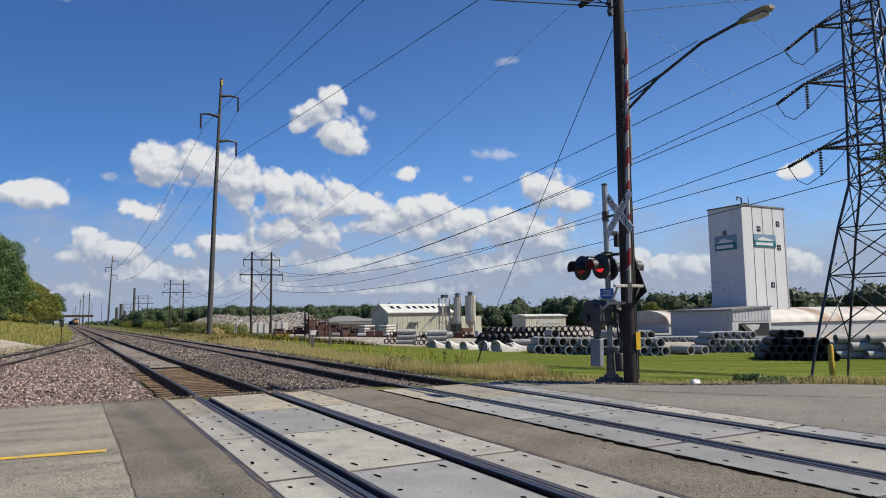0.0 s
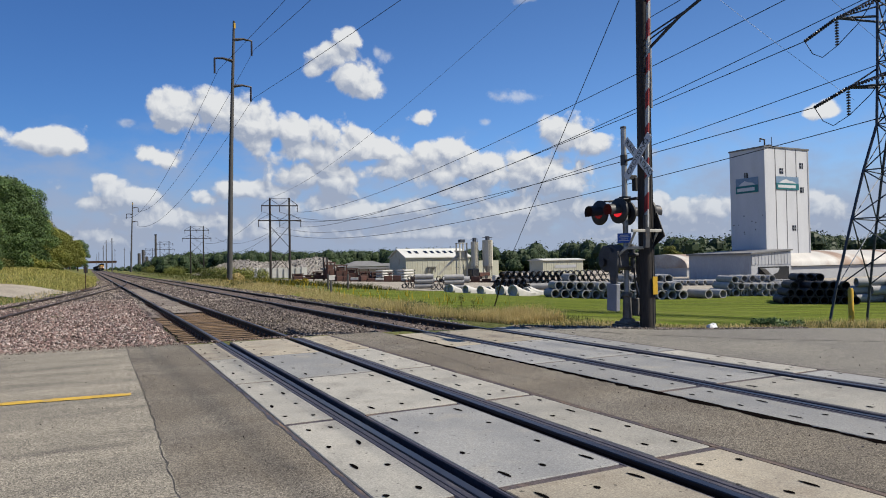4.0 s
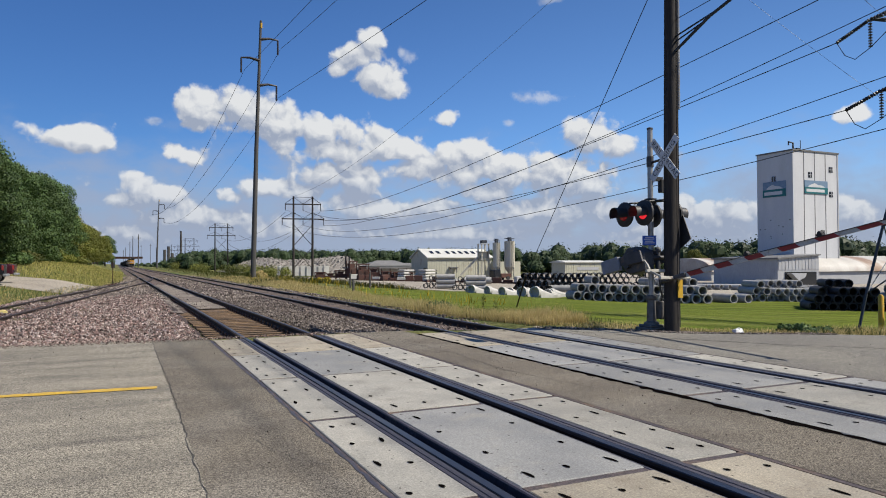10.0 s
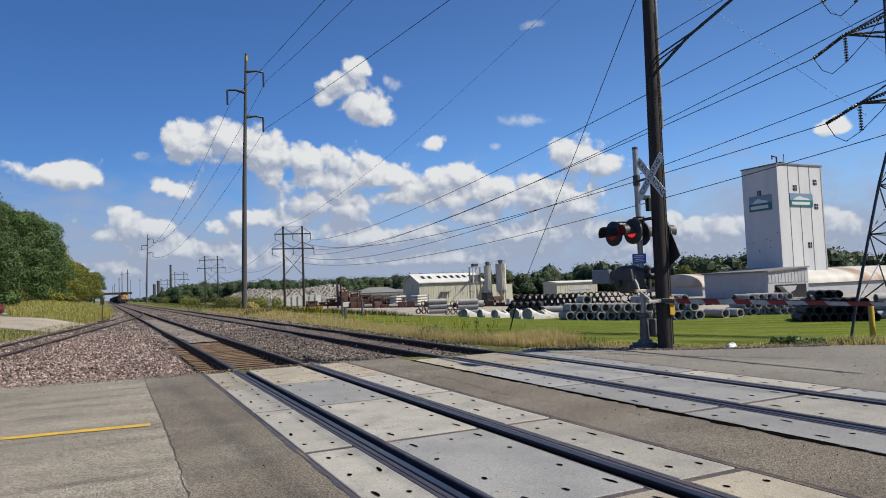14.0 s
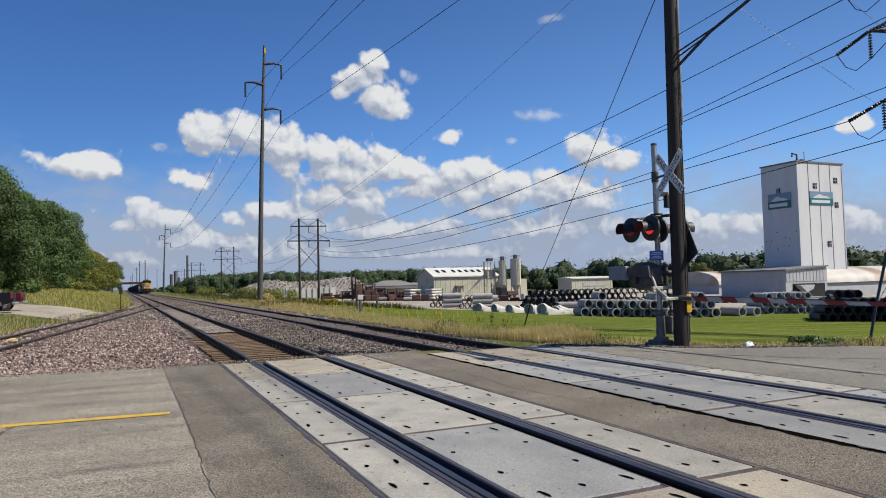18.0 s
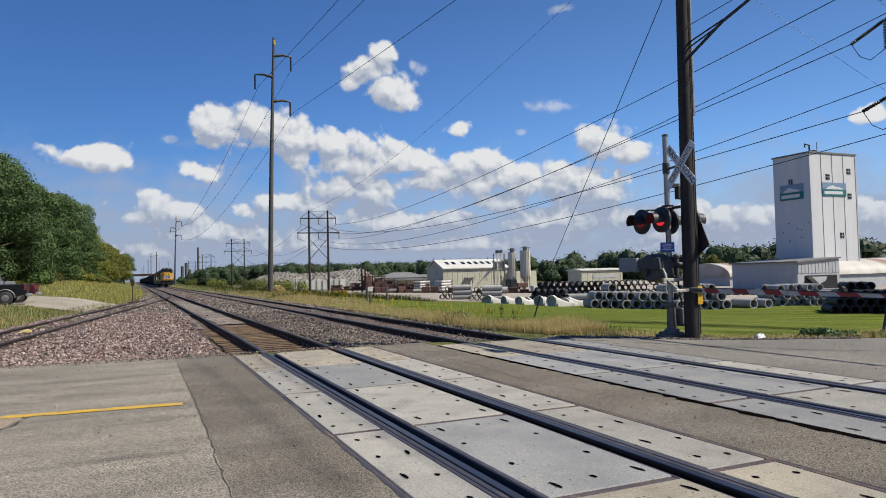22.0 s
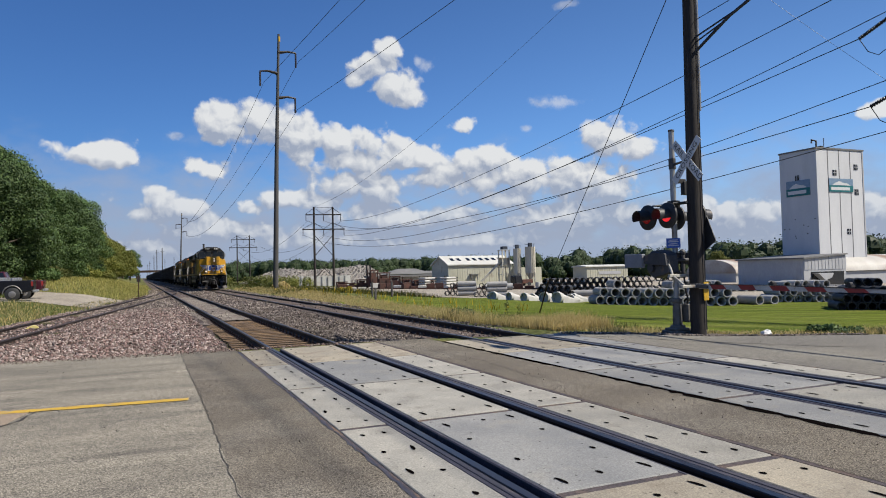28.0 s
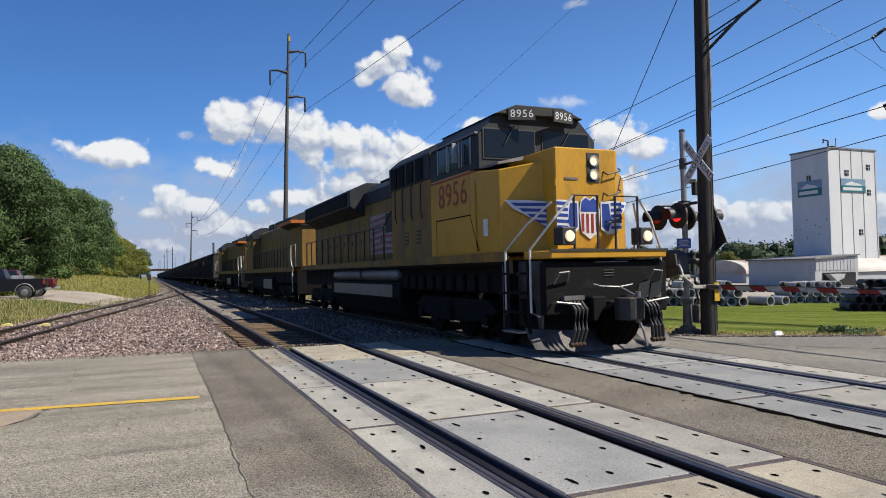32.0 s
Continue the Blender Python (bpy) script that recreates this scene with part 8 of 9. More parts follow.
    def fold(x):
        return 0.765 if x < 0.76 else 1.13 + (x - 0.76) * 0.62 - 0.02

    emblem(t, 0.765)
    wing(t, -1, fold)
    wing(t, 1, lambda x: 0.765 if x < 0.76 else 1.0 + (x - 0.76) * 0.78 - 0.03)
    # cab
    part("cab_side", Shape().box(-1.52, -1.44, 3.0, 5.3, 1.93, 3.78).box(1.44, 1.52, 3.0, 5.3, 1.93, 3.74).box(-1.44, 1.44, 5.2, 5.3, 1.93, 3.7), A, t, "yellow cab side", bevel=0.01)
    out = [(-1.5, 3.74), (1.5, 3.74), (1.5, 4.5), (1.1, 4.93), (0.55, 5.1), (-0.55, 5.1), (-1.1, 4.93), (-1.5, 4.5)]
    part("cab_upper", Shape().prism(out, "y", 2.62, 5.35), H, t, "dark grey upper cab", bevel=0.03)
    part("roof_brow", Shape().prism([(-1.12, 4.95), (1.12, 4.95), (0.6, 5.17), (-0.6, 5.17)], "y", 2.5, 5.6), H, t, bevel=0.02)
    part("red_line", Shape().box(-1.535, -1.52, 2.7, 5.3, 3.7, 3.74), M["loco_red"], t, "thin red line")
    for x0, x1 in ((-1.34, -0.12), (0.12, 1.3)):
        w = part("windshield", Shape().box(x0, x1, 2.59, 2.62, 4.02, 4.62), M["glass"], t, "dark tinted windshield")
        part("window_frame", Shape().box(x0 - 0.04, x1 + 0.04, 2.6, 2.615, 3.98, 4.66), M["ink"], w)
        part("wiper", Shape().tube([((x0 + x1) / 2 + 0.1, 2.56, 4.72), ((x0 + x1) / 2 - 0.15, 2.56, 4.3)], 0.014, 5), M["ink"], w)
    for s in (-1, 1):
        for y0, y1 in ((2.95, 3.4), (3.55, 4.15), (4.25, 4.8)):
            w = part("side_window", Shape().box(s * 1.5 - 0.012, s * 1.5 + 0.012, y0, y1, 3.92, 4.48), M["glass"], t, "dark cab side window")
            part("window_frame", Shape().box(s * 1.515 - 0.008, s * 1.515 + 0.008, y0 - 0.03, y0 + 0.02, 3.9, 4.5).box(s * 1.515 - 0.008, s * 1.515 + 0.008, y1 - 0.02, y1 + 0.03, 3.9, 4.5), M["alu"], w)
        part("mirror", Shape().box(s * 1.66 - 0.06, s * 1.66 + 0.06, 3.46, 3.5, 4.0, 4.44), M["alu"], t, bevel=0.01)
        part("gutter", Shape().box(s * 1.5 - 0.03, s * 1.5 + 0.06, 2.7, 5.3, 4.53, 4.57), M["steel_tank"], t)
        board = part("number_board", Shape().box(-0.3, 0.3, -0.02, 0.02, -0.13, 0.13), M["ink"], t, "black number board with white numerals", at=pose(s * 0.52, 2.42, 4.95, 0, 0, s * 14))
        for i, digit in enumerate("8956"):
            letters(digit, 0.235, M["sign_white"], board, pose((i - 1.5) * 0.135, -0.022, 0, 90, 0, 0), "numeral")
            letters(digit, 0.8, M["loco_red"], t, Matrix.Translation((s * 1.528, 3.96 + s * (i - 1.5) * 0.42, 3.32)) @ pose(0, 0, 0, 90, 0, s * 90), "numeral", "large red road numeral", squeeze=0.98)
        door = part("cab_door", Shape().box(s * 1.528 - 0.006, s * 1.528 + 0.006, 2.75, 4.9, 2.0, 2.78).box(s * 1.534 - 0.004, s * 1.534 + 0.004, 2.7, 2.74, 2.0, 3.5), A, t, "flush yellow access panel")
        part("panel_seam", Shape().box(s * 1.53 - 0.005, s * 1.53 + 0.005, 3.0, 4.9, 2.78, 2.81).box(s * 1.53 - 0.005, s * 1.53 + 0.005, 4.9, 4.93, 2.0, 2.81).tube([(s * 1.53, 3.0, 2.79), (s * 1.53, 2.6, 2.0)], 0.012, 5), M["under"], door)
        part("data_plate", Shape().box(s * 1.53 - 0.005, s * 1.53 + 0.005, 2.15, 2.35, 2.3, 2.65), M["sign_white"], t, "small white data plate")
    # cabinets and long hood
    part("cabinet", Shape().prism([(-1.5, 1.93), (0.95, 1.93), (0.95, 4.6), (0.6, 4.8), (-1.2, 4.8), (-1.5, 4.55)], "y", 5.35, 8.4), M["grimy_shaded"], t, "yellow equipment cabinet", bevel=0.02)
    part("cabinet_top", Shape().prism([(-1.53, 3.9), (0.98, 3.9), (0.98, 4.62), (0.6, 4.84), (-1.2, 4.84), (-1.53, 4.56)], "y", 5.36, 8.5), H, t, "dark grey cabinet roof", bevel=0.02)
    for y in (5.8, 6.5, 7.2, 7.8):
        part("grille", Shape().box(-1.56, -1.51, y, y + 0.45, 3.95, 4.5), M["under"], t, "dark air grille")
        part("grab_iron", Shape().tube([(-1.56, y, 2.95), (-1.6, y, 3.1), (-1.6, y, 3.8), (-1.56, y, 3.88)], 0.02, 6), M["ink"], t)
    for y in (6.1, 7.0):
        for k in range(4):
            part("stencil_bar", Shape().box(-1.512, -1.502, y, y + 0.3, 2.62 - k * 0.1, 2.66 - k * 0.1), M["ink"], t, "small stencil line")
    part("long_hood", Shape().prism([(-0.95, 1.93), (0.95, 1.93), (0.95, 4.35), (0.65, 4.6), (-0.65, 4.6), (-0.95, 4.35)], "y", 8.4, 21.2), M["grimy_shaded"], t, "yellow long hood", bevel=0.02)
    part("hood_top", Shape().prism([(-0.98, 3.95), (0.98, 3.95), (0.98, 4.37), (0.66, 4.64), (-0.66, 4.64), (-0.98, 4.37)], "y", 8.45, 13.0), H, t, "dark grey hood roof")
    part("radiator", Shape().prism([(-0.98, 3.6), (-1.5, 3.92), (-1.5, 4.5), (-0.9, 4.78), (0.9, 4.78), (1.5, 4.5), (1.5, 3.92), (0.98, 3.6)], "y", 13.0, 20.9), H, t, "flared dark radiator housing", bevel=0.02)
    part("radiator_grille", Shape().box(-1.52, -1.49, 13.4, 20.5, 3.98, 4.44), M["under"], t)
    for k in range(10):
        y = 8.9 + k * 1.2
        part("hood_door", Shape().box(-0.965, -0.95, y, y + 1.1, 2.05, 3.5), M["grimy_shaded"], t, bevel=0.004)
        part("door_latch", Shape().box(-0.985, -0.965, y + 0.9, y + 0.98, 2.6, 2.75), M["ink"], t)
    flag = part("flag_panel", Shape().box(-0.975, -0.966, 9.3, 12.3, 2.2, 3.5), M["flag_pale"], t, "faded flag panel on the hood")
    for k in range(6):
        part("flag_stripe", Shape().prism([(9.35, 2.25 + k * 0.2), (10.8, 2.32 + k * 0.2), (12.25, 2.25 + k * 0.2), (12.25, 2.34 + k * 0.2), (10.8, 2.41 + k * 0.2), (9.35, 2.34 + k * 0.2)], "x", -0.981, -0.976), M["flag_faded"], flag)
    part("flag_canton", Shape().box(-0.983, -0.976, 9.35, 10.6, 2.85, 3.48), M["harbour"], flag)
    part("exhaust", Shape().box(-0.4, 0.4, 9.8, 10.6, 4.64, 4.86).box(-0.5, 0.5, 11.4, 12.6, 4.64, 4.8), M["under"], t, bevel=0.02)
    part("horn", Shape().tube([(-0.3, 6.4, 4.84), (-0.3, 6.4, 5.02), (-0.3, 6.0, 5.05)], [0.03, 0.03, 0.09], 10), M["under"], t, smooth=True)
    # handrails
    top = Shape().tube([(-1.5, 8.45, 3.35), (-1.5, 9.2, 2.95), (-1.5, 20.6, 2.95)], 0.022, 6)
    part("handrail", top, M["ink"], t, "black side handrail", smooth=True)
    for k in range(12):
        y = 9.2 + k * 1.03
        part("stanchion", Shape().tube([(-1.5, y, 1.9), (-1.5, y, 2.95)], 0.024, 6), M["ink"], t)
    part("handrail", Shape().tube([(1.5, 5.6, 2.95), (1.5, 20.6, 2.95)], 0.022, 6), M["ink"], t, "black side handrail", smooth=True)
    # front porch
    part("anticlimber", Shape().prism([(-1.3, 0.12), (1.3, 0.12), (1.42, 0.35), (1.42, 0.9), (-1.42, 0.9), (-1.42, 0.35)], "z", 1.78, 1.93), A, t, "yellow anticlimber shelf", bevel=0.02)
    part("anticlimber_lip", Shape().box(-1.32, 1.32, 0.1, 0.13, 1.915, 1.95), M["ink"], t, "black shelf lip")
    part("pilot_plate", Shape().box(-1.38, 1.38, 0.22, 0.42, 0.75, 1.72), U, t, "black pilot plate", bevel=0.03)
    def plow_sheet(rows):
        rings = []
        for z, push in rows:
            edge = [(x, 0.3 + push + abs(x) ** 1.6 * 0.2, z + 0.08 * max(0.0, abs(x) - 0.9)) for x in steps(-1.54, 1.54, 16)]
            rings.append(edge + [(x, y + 0.07, h) for x, y, h in reversed(edge)])
        return Shape().loft(rings)

    # plow in two bands: pale below, black above
    part("snow_plow", plow_sheet(((0.46, -0.06), (0.3, -0.18), (0.1, -0.38))), M["plow"], t, "worn pale steel lower edge of the snow plow", smooth=True)
    part("plow_back", plow_sheet(((1.0, 0.1), (0.75, 0.04), (0.46, -0.06))), U, t, "black upper snow plow", smooth=True)
    # solid black drum: painted shade of the opening under the coupler
    part("drawbar_opening", Shape().tube([(0.0, -0.12, 0.52), (0.0, 0.1, 0.6)], [0.42, 0.4], 26), M["recess_shade"], t, "black disc painted as the shaded opening under the coupler")
    part("coupler", Shape().box(-0.13, 0.13, -0.3, 0.3, 0.74, 0.98).prism([(-0.24, -0.42), (-0.16, -0.58), (-0.04, -0.62), (0.0, -0.5), (0.08, -0.46), (0.2, -0.56), (0.27, -0.4), (0.22, -0.22), (-0.22, -0.22)], "z", 0.66, 1.06), M["coupler_steel"], t, "dark knuckle coupler", bevel=0.02)
    part("knuckle_pin", Shape().tube([(0.16, -0.42, 1.04), (0.16, -0.42, 1.16)], 0.05, 10).tube([(0.16, -0.42, 0.6), (0.16, -0.42, 0.68)], 0.05, 10), M["steel_tank"], t)
    for x0, x1 in ((-0.52, -0.2), (0.24, 0.5)):
        part("draft_box", Shape().box(x0, x1, 0.0, 0.24, 0.62, 1.08), U, t, "black buffer block", bevel=0.03)
    part("cut_lever", Shape().tube([(-0.42, 0.1, 1.3), (-0.3, 0.02, 1.26), (0.05, -0.05, 1.24), (0.4, 0.02, 1.28)], 0.016, 6).tube([(0.05, -0.05, 1.24), (0.14, -0.34, 1.1)], 0.02, 6), M["steel_tank"], t, "bent coupler lever", smooth=True)
    part("lift_chain", Shape().tube([(0.28, -0.2, 0.75), (0.36, -0.3, 0.45), (0.42, -0.32, 0.16)], 0.024, 6), M["steel_tank"], t, "hanging worn brake hose")
    for x in (0.66, 0.95):
        part("side_plate", Shape().prism([(x - 0.14, 0.98), (x + 0.14, 1.06), (x + 0.2, 1.34), (x - 0.06, 1.28)], "y", 0.08, 0.11), M["harbour"], t, "scuffed dark plate")
    part("vent_slot", Shape().box(-0.1, 0.12, 0.205, 0.215, 1.45, 1.46).box(-0.1, 0.12, 0.205, 0.215, 1.5, 1.51).box(-0.1, 0.12, 0.205, 0.215, 1.55, 1.56).box(-0.3, 0.45, 0.205, 0.215, 1.7, 1.715), M["steel_tank"], t, "small pale slots")
    for s in (-1, 1):
        for k in range(4):
            x = s * (0.68 + 0.08 * k)
            part("air_hose", Shape().tube([(x, 0.2, 1.05), (x + 0.02, -0.02, 0.85), (x + s * 0.05, -0.1, 0.5), (x + s * 0.1, -0.05, 0.28)], 0.034, 7), M["ink"], t, "black air hose", smooth=True)
            part("hose_coupling", Shape().ball((x + s * 0.1, -0.05, 0.24), 0.055, 8, 6), M["iron"], t, "rusty hose coupling", smooth=True)
        part("hose_head", Shape().box(s * 0.66 - 0.05, s * 0.66 + s * 0.42 + 0.05, 0.1, 0.2, 1.02, 1.1) if s > 0 else Shape().box(-1.05, -0.62, 0.1, 0.2, 1.02, 1.1), M["steel_tank"], t)
        lamp = part("ditch_light", Shape().box(s * 0.88 - 0.15, s * 0.88 + 0.15, 0.16, 0.46, 2.03, 2.36), M["ink"], t, "black ditch light box", bevel=0.02)
        part("ditch_lens", Shape().tube([(s * 0.88 + 0.02, 0.13, 2.19), (s * 0.88 + 0.02, 0.16, 2.19)], [0.09, 0.105], 16), M["headlight"], lamp, "lit warm lens", smooth=True)
        # steps and stairwell
        part("stair_side", Shape().box(s * 1.5 - 0.03, s * 1.5 + 0.03, 0.55, 0.62, 0.4, 1.75).box(s * 1.5 - 0.04, s * 1.5 + 0.04, 1.25, 1.5, 0.4, 1.78), U, t)
        for k in range(4):
            part("step", Shape().box(s * 1.52 - 0.2, s * 1.52 + 0.04, 0.62, 1.25, 0.42 + k * 0.36, 0.46 + k * 0.36), M["steel_tank"] if k == 0 else U, t, "steel step")
        part("stair_panel", Shape().box(s * 1.3 - 0.02, s * 1.3 + 0.02, 0.45, 1.3, 0.5, 1.75).box(s * 1.48 - 0.02, s * 1.48 + 0.02, 1.3, 1.62, 0.45, 1.74), M["plow"], t, "grey stair panel")
        part("handrail", Shape().tube([(s * 1.54, 1.4, 0.75), (s * 1.54, 1.4, 1.95), (s * 1.3, 0.95, 2.45), (s * 0.95, 0.62, 2.86)], 0.024, 7), M["rail_white"], t, "white tubular handrail", smooth=True)
        part("handrail", Shape().tube([(s * 1.38, 0.4, 0.72), (s * 1.5, 0.52, 0.8), (s * 1.5, 0.52, 1.95), (s * 1.1, 0.3, 2.52), (s * 0.72, 0.22, 2.95)], 0.024, 7), M["rail_white"], t, "white tubular handrail", smooth=True)
        part("porch_rail", Shape().tube([(s * 0.72, 0.22, 1.93), (s * 0.72, 0.22, 2.95), (s * 0.2, 0.22, 2.95), (s * 0.2, 0.22, 1.93)], 0.03, 6), M["ink"], t, "black porch railing", smooth=True)
        part("pilot_grab", Shape().tube([(s * 1.25, 0.2, 0.98), (s * 1.25, 0.05, 1.0), (s * 0.75, 0.05, 0.94), (s * 0.75, 0.2, 0.92)], 0.022, 6), M["steel_tank"], t, smooth=True)
        part("pilot_grab", Shape().tube([(s * 1.2, 0.2, 1.32), (s * 1.15, 0.08, 1.52), (s * 0.95, 0.08, 1.54), (s * 0.92, 0.2, 1.36)], 0.02, 6), M["steel_tank"], t, smooth=True)
    return t


M["coupler_steel"] = mat("dark_coupler_steel", (0.06, 0.055, 0.05), (0.03, 0.028, 0.027), rough=0.6, metal=0.3, scale=6, fine=30, grain=0.3, bump=0.3, depth=0.006)
M["flag_pale"] = mat("faded_white_panel", (0.42, 0.36, 0.33), (0.3, 0.25, 0.24), rough=0.6, scale=2, fine=20, grain=0.15, bump=0)
M["flag_faded"] = mat("faded_red_stripe", (0.3, 0.09, 0.1), (0.24, 0.08, 0.09), rough=0.6, scale=2, fine=20, grain=0.15, bump=0)


def trailing_locomotive():
    """Coupled with its radiator end leading."""
    t = thing("locomotive", "yellow diesel freight locomotive coupled radiator end first", "locomotive", pose(C2, 1030, 0), group="train locomotives")
    A, H, U = M["grimy_shaded"], M["harbour"], M["under"]
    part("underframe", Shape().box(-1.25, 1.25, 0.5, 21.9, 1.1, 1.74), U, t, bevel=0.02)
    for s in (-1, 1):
        part("side_sill", Shape().box(s * 1.53 - 0.03, s * 1.53 + 0.03, 0.6, 21.8, 1.7, 1.95), M["grimy_shaded"], t, "yellow side sill")
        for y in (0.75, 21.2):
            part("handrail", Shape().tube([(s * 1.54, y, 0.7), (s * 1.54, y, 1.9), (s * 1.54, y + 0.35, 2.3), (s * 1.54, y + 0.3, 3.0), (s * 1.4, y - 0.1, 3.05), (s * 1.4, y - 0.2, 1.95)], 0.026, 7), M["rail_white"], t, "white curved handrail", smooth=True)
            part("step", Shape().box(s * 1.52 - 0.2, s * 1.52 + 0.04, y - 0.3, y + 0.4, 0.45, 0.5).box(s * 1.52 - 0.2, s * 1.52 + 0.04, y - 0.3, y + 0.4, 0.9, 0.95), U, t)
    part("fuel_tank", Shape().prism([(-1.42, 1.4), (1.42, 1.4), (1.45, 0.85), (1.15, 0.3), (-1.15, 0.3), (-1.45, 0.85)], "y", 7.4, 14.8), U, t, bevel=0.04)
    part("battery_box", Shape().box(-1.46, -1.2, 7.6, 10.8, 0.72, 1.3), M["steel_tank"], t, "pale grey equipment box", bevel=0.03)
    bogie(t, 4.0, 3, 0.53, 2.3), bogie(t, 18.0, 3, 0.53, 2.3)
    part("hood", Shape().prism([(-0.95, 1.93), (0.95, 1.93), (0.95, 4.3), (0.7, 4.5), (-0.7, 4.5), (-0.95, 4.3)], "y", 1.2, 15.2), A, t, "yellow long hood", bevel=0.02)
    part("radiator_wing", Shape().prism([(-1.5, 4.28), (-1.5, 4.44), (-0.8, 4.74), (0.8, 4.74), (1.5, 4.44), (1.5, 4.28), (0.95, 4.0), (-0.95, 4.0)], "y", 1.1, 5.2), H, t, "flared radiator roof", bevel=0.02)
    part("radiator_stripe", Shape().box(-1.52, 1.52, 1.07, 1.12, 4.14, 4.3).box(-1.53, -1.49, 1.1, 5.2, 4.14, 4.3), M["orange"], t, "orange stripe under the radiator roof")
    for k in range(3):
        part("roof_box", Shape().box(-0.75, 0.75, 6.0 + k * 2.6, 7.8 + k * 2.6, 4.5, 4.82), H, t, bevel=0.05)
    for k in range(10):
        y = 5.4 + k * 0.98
        part("hood_door", Shape().box(-0.965, -0.95, y, y + 0.88, 2.05, 3.8), M["grimy_shaded"], t, bevel=0.004)
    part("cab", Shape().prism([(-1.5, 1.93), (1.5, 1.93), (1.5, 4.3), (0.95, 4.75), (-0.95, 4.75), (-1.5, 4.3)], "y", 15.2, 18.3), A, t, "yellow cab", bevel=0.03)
    part("cab_roof", Shape().prism([(-1.53, 4.0), (1.53, 4.0), (1.53, 4.32), (0.96, 4.8), (-0.96, 4.8), (-1.53, 4.32)], "y", 15.1, 18.5), H, t, bevel=0.02)
    part("side_window", Shape().box(-1.54, -1.5, 15.7, 17.8, 3.4, 3.95), M["glass"], t)
    part("nose", Shape().box(-1.3, 1.3, 18.3, 20.6, 1.93, 3.6), A, t, bevel=0.1)
    part("handrail", Shape().tube([(-1.5, 1.4, 2.95), (-1.5, 15.1, 2.95)], 0.024, 6), M["ink"], t, "black side handrail")
    for k in range(15):
        part("stanchion", Shape().tube([(-1.5, 1.4 + k * 0.97, 1.9), (-1.5, 1.4 + k * 0.97, 2.95)], 0.024, 6), M["ink"], t)
    part("coupler", Shape().box(-0.12, 0.12, -0.25, 0.5, 0.74, 0.98), U, t)
    part("end_plate", Shape().box(-1.35, 1.35, 0.4, 0.6, 0.6, 1.75), U, t)
    return t


def hopper_car():
    c = thing("hopper_car", "sooty dark brown ribbed coal car heaped with coal", "railway car", pose(C2, 1070, 0), group="coal cars of the train")
    b = part("body", Shape().prism([(0.35, 1.35), (3.2, 1.1), (13.0, 1.1), (15.85, 1.35), (15.95, 3.95), (0.25, 3.95)], "x", -1.55, 1.55), M["car_body"], c, "dark ribbed car body")
    ribs = [part("rib", Shape().box(-1.63, -1.55, 0.3 + k * 1.28, 0.42 + k * 1.28, 1.25, 3.95), M["car_body"], b) for k in range(13)]
    part("top_chord", Shape().box(-1.64, 1.64, 0.2, 16.0, 3.9, 4.02), M["car_body"], c)
    part("load", Shape().loft([[(-1.4, 0.6, 4.0), (1.4, 0.6, 4.0), (1.4, 15.6, 4.0), (-1.4, 15.6, 4.0)], [(-0.5, 1.8, 4.35), (0.5, 1.8, 4.35), (0.5, 14.4, 4.35), (-0.5, 14.4, 4.35)]]), M["coal"], c)
    part("sill", Shape().box(-0.3, 0.3, -0.2, 16.3, 0.85, 1.12).box(-1.5, 1.5, 0.3, 0.5, 0.95, 1.4), M["under"], c)
    for y in (2.2, 14.0):
        f = part("bogie_frame", Shape().prism([(y - 1.2, 0.5), (y - 0.5, 0.75), (y + 0.5, 0.75), (y + 1.2, 0.5), (y + 0.5, 0.35), (y - 0.5, 0.35)], "x", -1.15, -1.0).box(-1.1, 1.1, y - 0.2, y + 0.2, 0.5, 0.8), M["under"], c)
        for a in (y - 0.88, y + 0.88):
            for q in (-0.825, 0.825):
                part("wheel", Shape().tube([(q - 0.075, a, 0.46), (q + 0.075, a, 0.46)], 0.46, 14), M["under"], f)
    return c


TRAIN = []
lead = lead_locomotive()
TRAIN.append((lead, 0.0))
second = trailing_locomotive()
TRAIN.append((second, 23.0))
TRAIN.append((copy_thing(second, pose(C2, 1060, 0)), 45.6))
car = hopper_car()
TRAIN.append((car, 68.6))
for k in range(1, 46):
    TRAIN.append((copy_thing(car, pose(C2, 1100 + 16 * k, 0)), 68.6 + 16.3 * k))


def train_y(t):
    """Where the front of the train stands: it comes in at a steady 18.75 metres a second."""
    return 10.43 + 18.75 * (32.0 - t)


def train_pose(y):
    """On the far track, turned with it."""
    return pose(C2 + bend(y), y, 0, 0, 0, math.degrees(math.atan2(bend(y) - bend(y + 16), 16)))


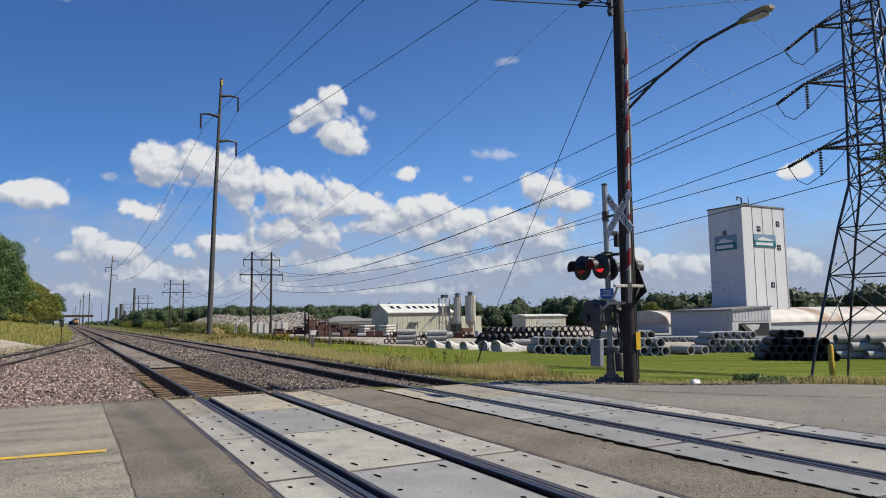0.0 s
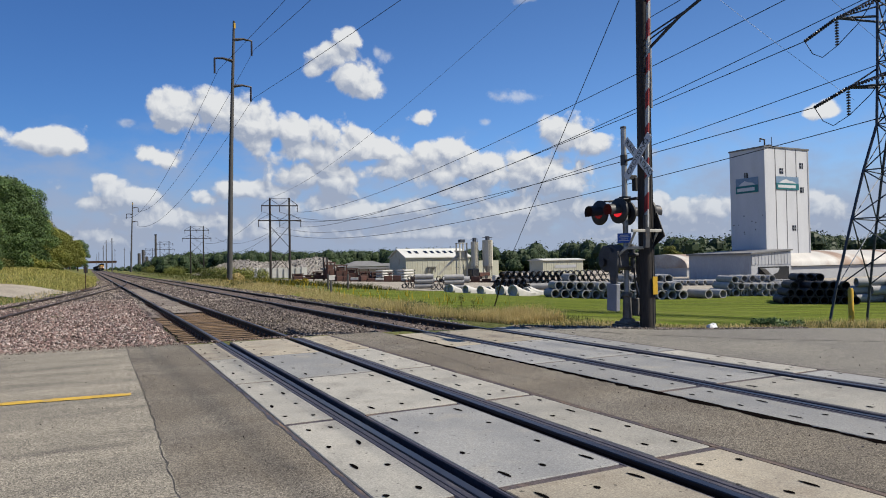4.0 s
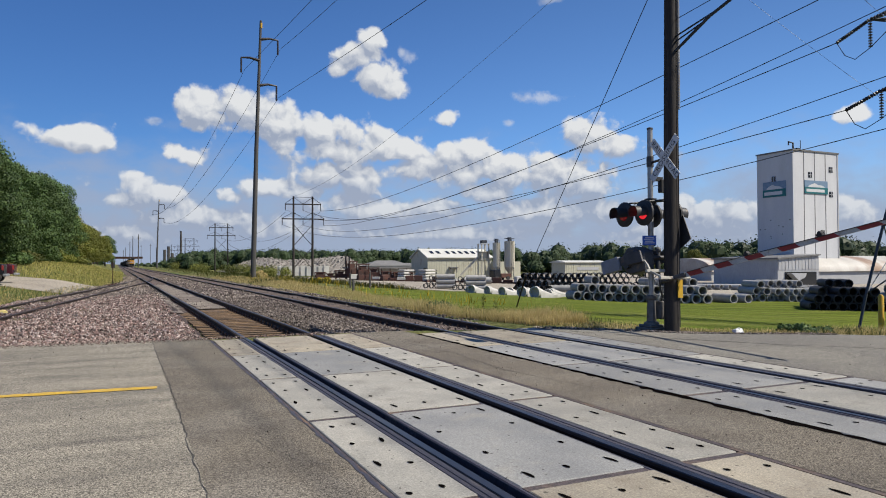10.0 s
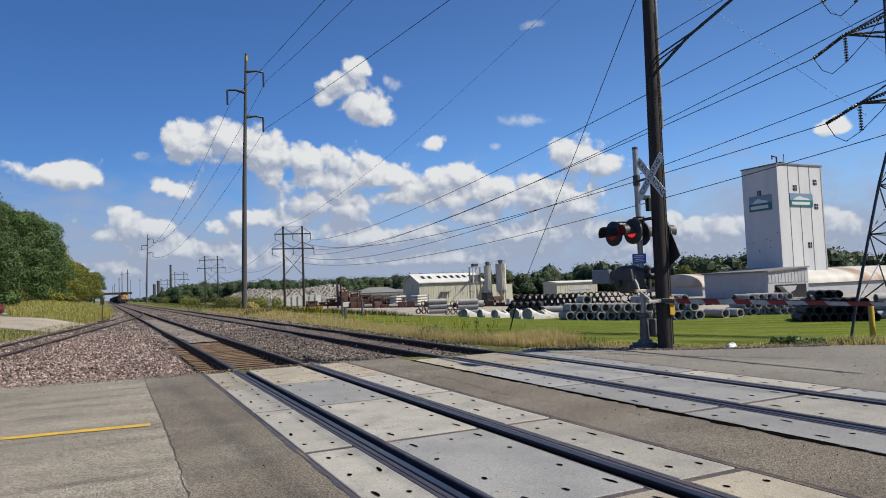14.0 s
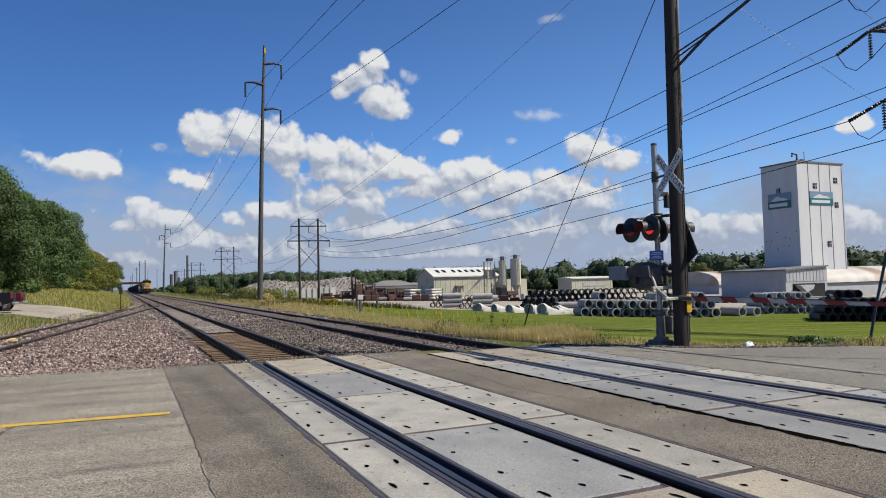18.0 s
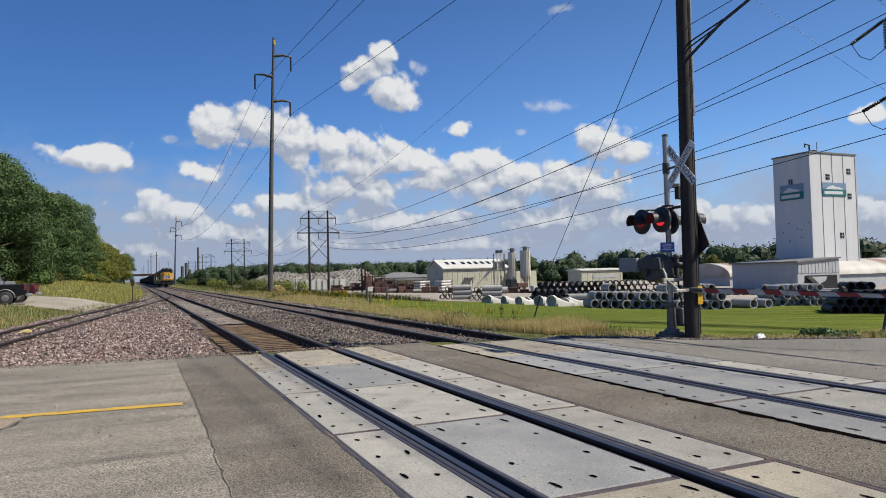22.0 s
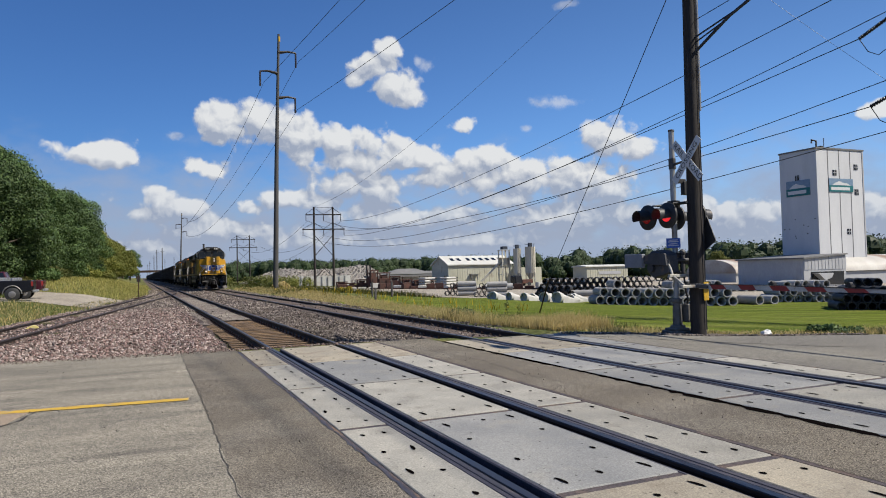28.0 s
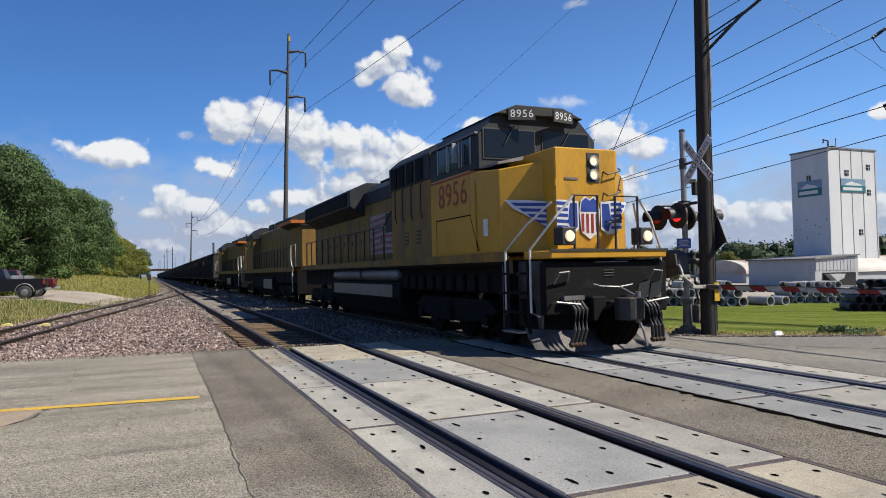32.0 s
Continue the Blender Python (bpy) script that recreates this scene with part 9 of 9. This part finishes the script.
# ---- parked pickups on the gravel lot ----
def pickup(x, y, turn, paint, label):
    z = ground_z(x, y) + 0.03
    p = thing("pickup_truck", label, "pickup truck", pose(x, y, z, 0, 0, turn), group="parked pickup trucks")
    # along x: the tail to +x
    part("lower_body", Shape().prism([(-2.9, 0.45), (-2.95, 0.85), (-2.8, 1.12), (-1.4, 1.2), (-1.0, 1.22), (0.9, 1.22), (2.75, 1.22), (2.8, 0.6), (2.3, 0.48)], "y", -0.98, 0.98), paint, p, "glossy dark truck body", bevel=0.05)
    part("cabin", Shape().loft([[(-1.5, -0.94, 1.2), (0.85, -0.94, 1.2), (0.85, 0.94, 1.2), (-1.5, 0.94, 1.2)], [(-0.7, -0.76, 1.84), (0.6, -0.76, 1.84), (0.6, 0.76, 1.84), (-0.7, 0.76, 1.84)]]), paint, p, "dark cabin", bevel=0.05)
    for s in (-1, 1):
        part("side_window", Shape().add([(-1.15, s * 0.935, 1.27), (-0.25, s * 0.935, 1.27), (-0.25, s * 0.795, 1.76), (-0.62, s * 0.795, 1.76)], [(0, 1, 2, 3)]), M["glass"], p, fix=False)
        part("side_window", Shape().add([(-0.17, s * 0.935, 1.27), (0.72, s * 0.935, 1.27), (0.54, s * 0.795, 1.76), (-0.17, s * 0.795, 1.76)], [(0, 1, 2, 3)]), M["glass"], p, fix=False)
        for wx in (-1.85, 1.75):
            arch = Shape().tube([(wx + 0.5 * math.cos(a), s * 0.99, 0.42 + 0.5 * math.sin(a)) for a in [k * math.pi / 10 for k in range(11)]], 0.035, 6)
            part("wheel_arch", arch, M["steel_tank"], p, "bright wheel arch trim", smooth=True)
            w = part("wheel", Shape().tube([(wx, s * 0.74, 0.4), (wx, s * 0.78, 0.4), (wx, s * 0.98, 0.4), (wx, s * 1.0, 0.4)], [0.37, 0.4, 0.4, 0.36], 22), M["ink"], p, "black tyre", smooth=True)
            part("rim", Shape().tube([(wx, s * 0.99, 0.4), (wx, s * 1.015, 0.4)], [0.22, 0.17], 18), M["steel_tank"], w, "bright steel rim", smooth=True)
        part("tail_lamp", Shape().box(2.72, 2.83, s * 0.9 - 0.07, s * 0.9 + 0.07, 0.85, 1.15), M["loco_red"], p, "red tail lamp", bevel=0.01)
    part("tailgate", Shape().box(2.8, 2.84, -0.78, 0.78, 0.68, 1.2), paint, p, bevel=0.02)
    part("bumper", Shape().box(2.78, 3.0, -0.95, 0.95, 0.48, 0.64), M["alu"], p, "chrome rear bumper", bevel=0.04)
    part("bed_inside", Shape().box(1.0, 2.7, -0.8, 0.8, 1.16, 1.225), M["ink"], p)
    part("toolbox", Shape().box(1.0, 1.45, -0.85, 0.85, 1.2, 1.42), M["alu"], p, "bright toolbox", bevel=0.03)


M["paint_black"] = mat("black_car_paint", (0.006, 0.006, 0.009), (0.009, 0.009, 0.012), rough=0.35, scale=2, fine=30, grain=0.08, bump=0, spec=0.3)
M["paint_maroon"] = mat("maroon_car_paint", (0.07, 0.014, 0.022), (0.055, 0.012, 0.018), rough=0.25, scale=2, fine=30, grain=0.08, bump=0, spec=0.6)
pickup(-9.5, 49.0, 2, M["paint_black"], "black pickup truck with chrome bumper parked on gravel")
pickup(-9.5, 53.4, 2, M["paint_maroon"], "dark maroon pickup truck parked beyond the black one")


def motions():
    """The gate comes down; the train comes in."""
    gate = [(0, 87.6), (1, 87.6), (2, 87.6), (3, 87.6), (4, 87.6), (4.6, 87), (5.0, 84), (5.5, 75.5), (6.0, 65.5), (6.5, 57.4), (7.0, 50.2), (7.5, 42.4), (8.0, 35.3), (8.5, 29.4), (9.0, 23.7), (9.5, 17.4), (10.0, 11.9), (10.3, 7), (10.6, 2.6), (11.0, -0.5), (12, -0.5), (16, -0.5), (22, -0.5), (32, -0.5)]
    walk(gate_arm, [(t, pose(-0.06, -0.15, 1.72, -a, 0, 0)) for t, a in gate])
    for vehicle, back in TRAIN:
        walk(vehicle, [(t, train_pose(train_y(t) + back)) for t in range(33)])


motions()
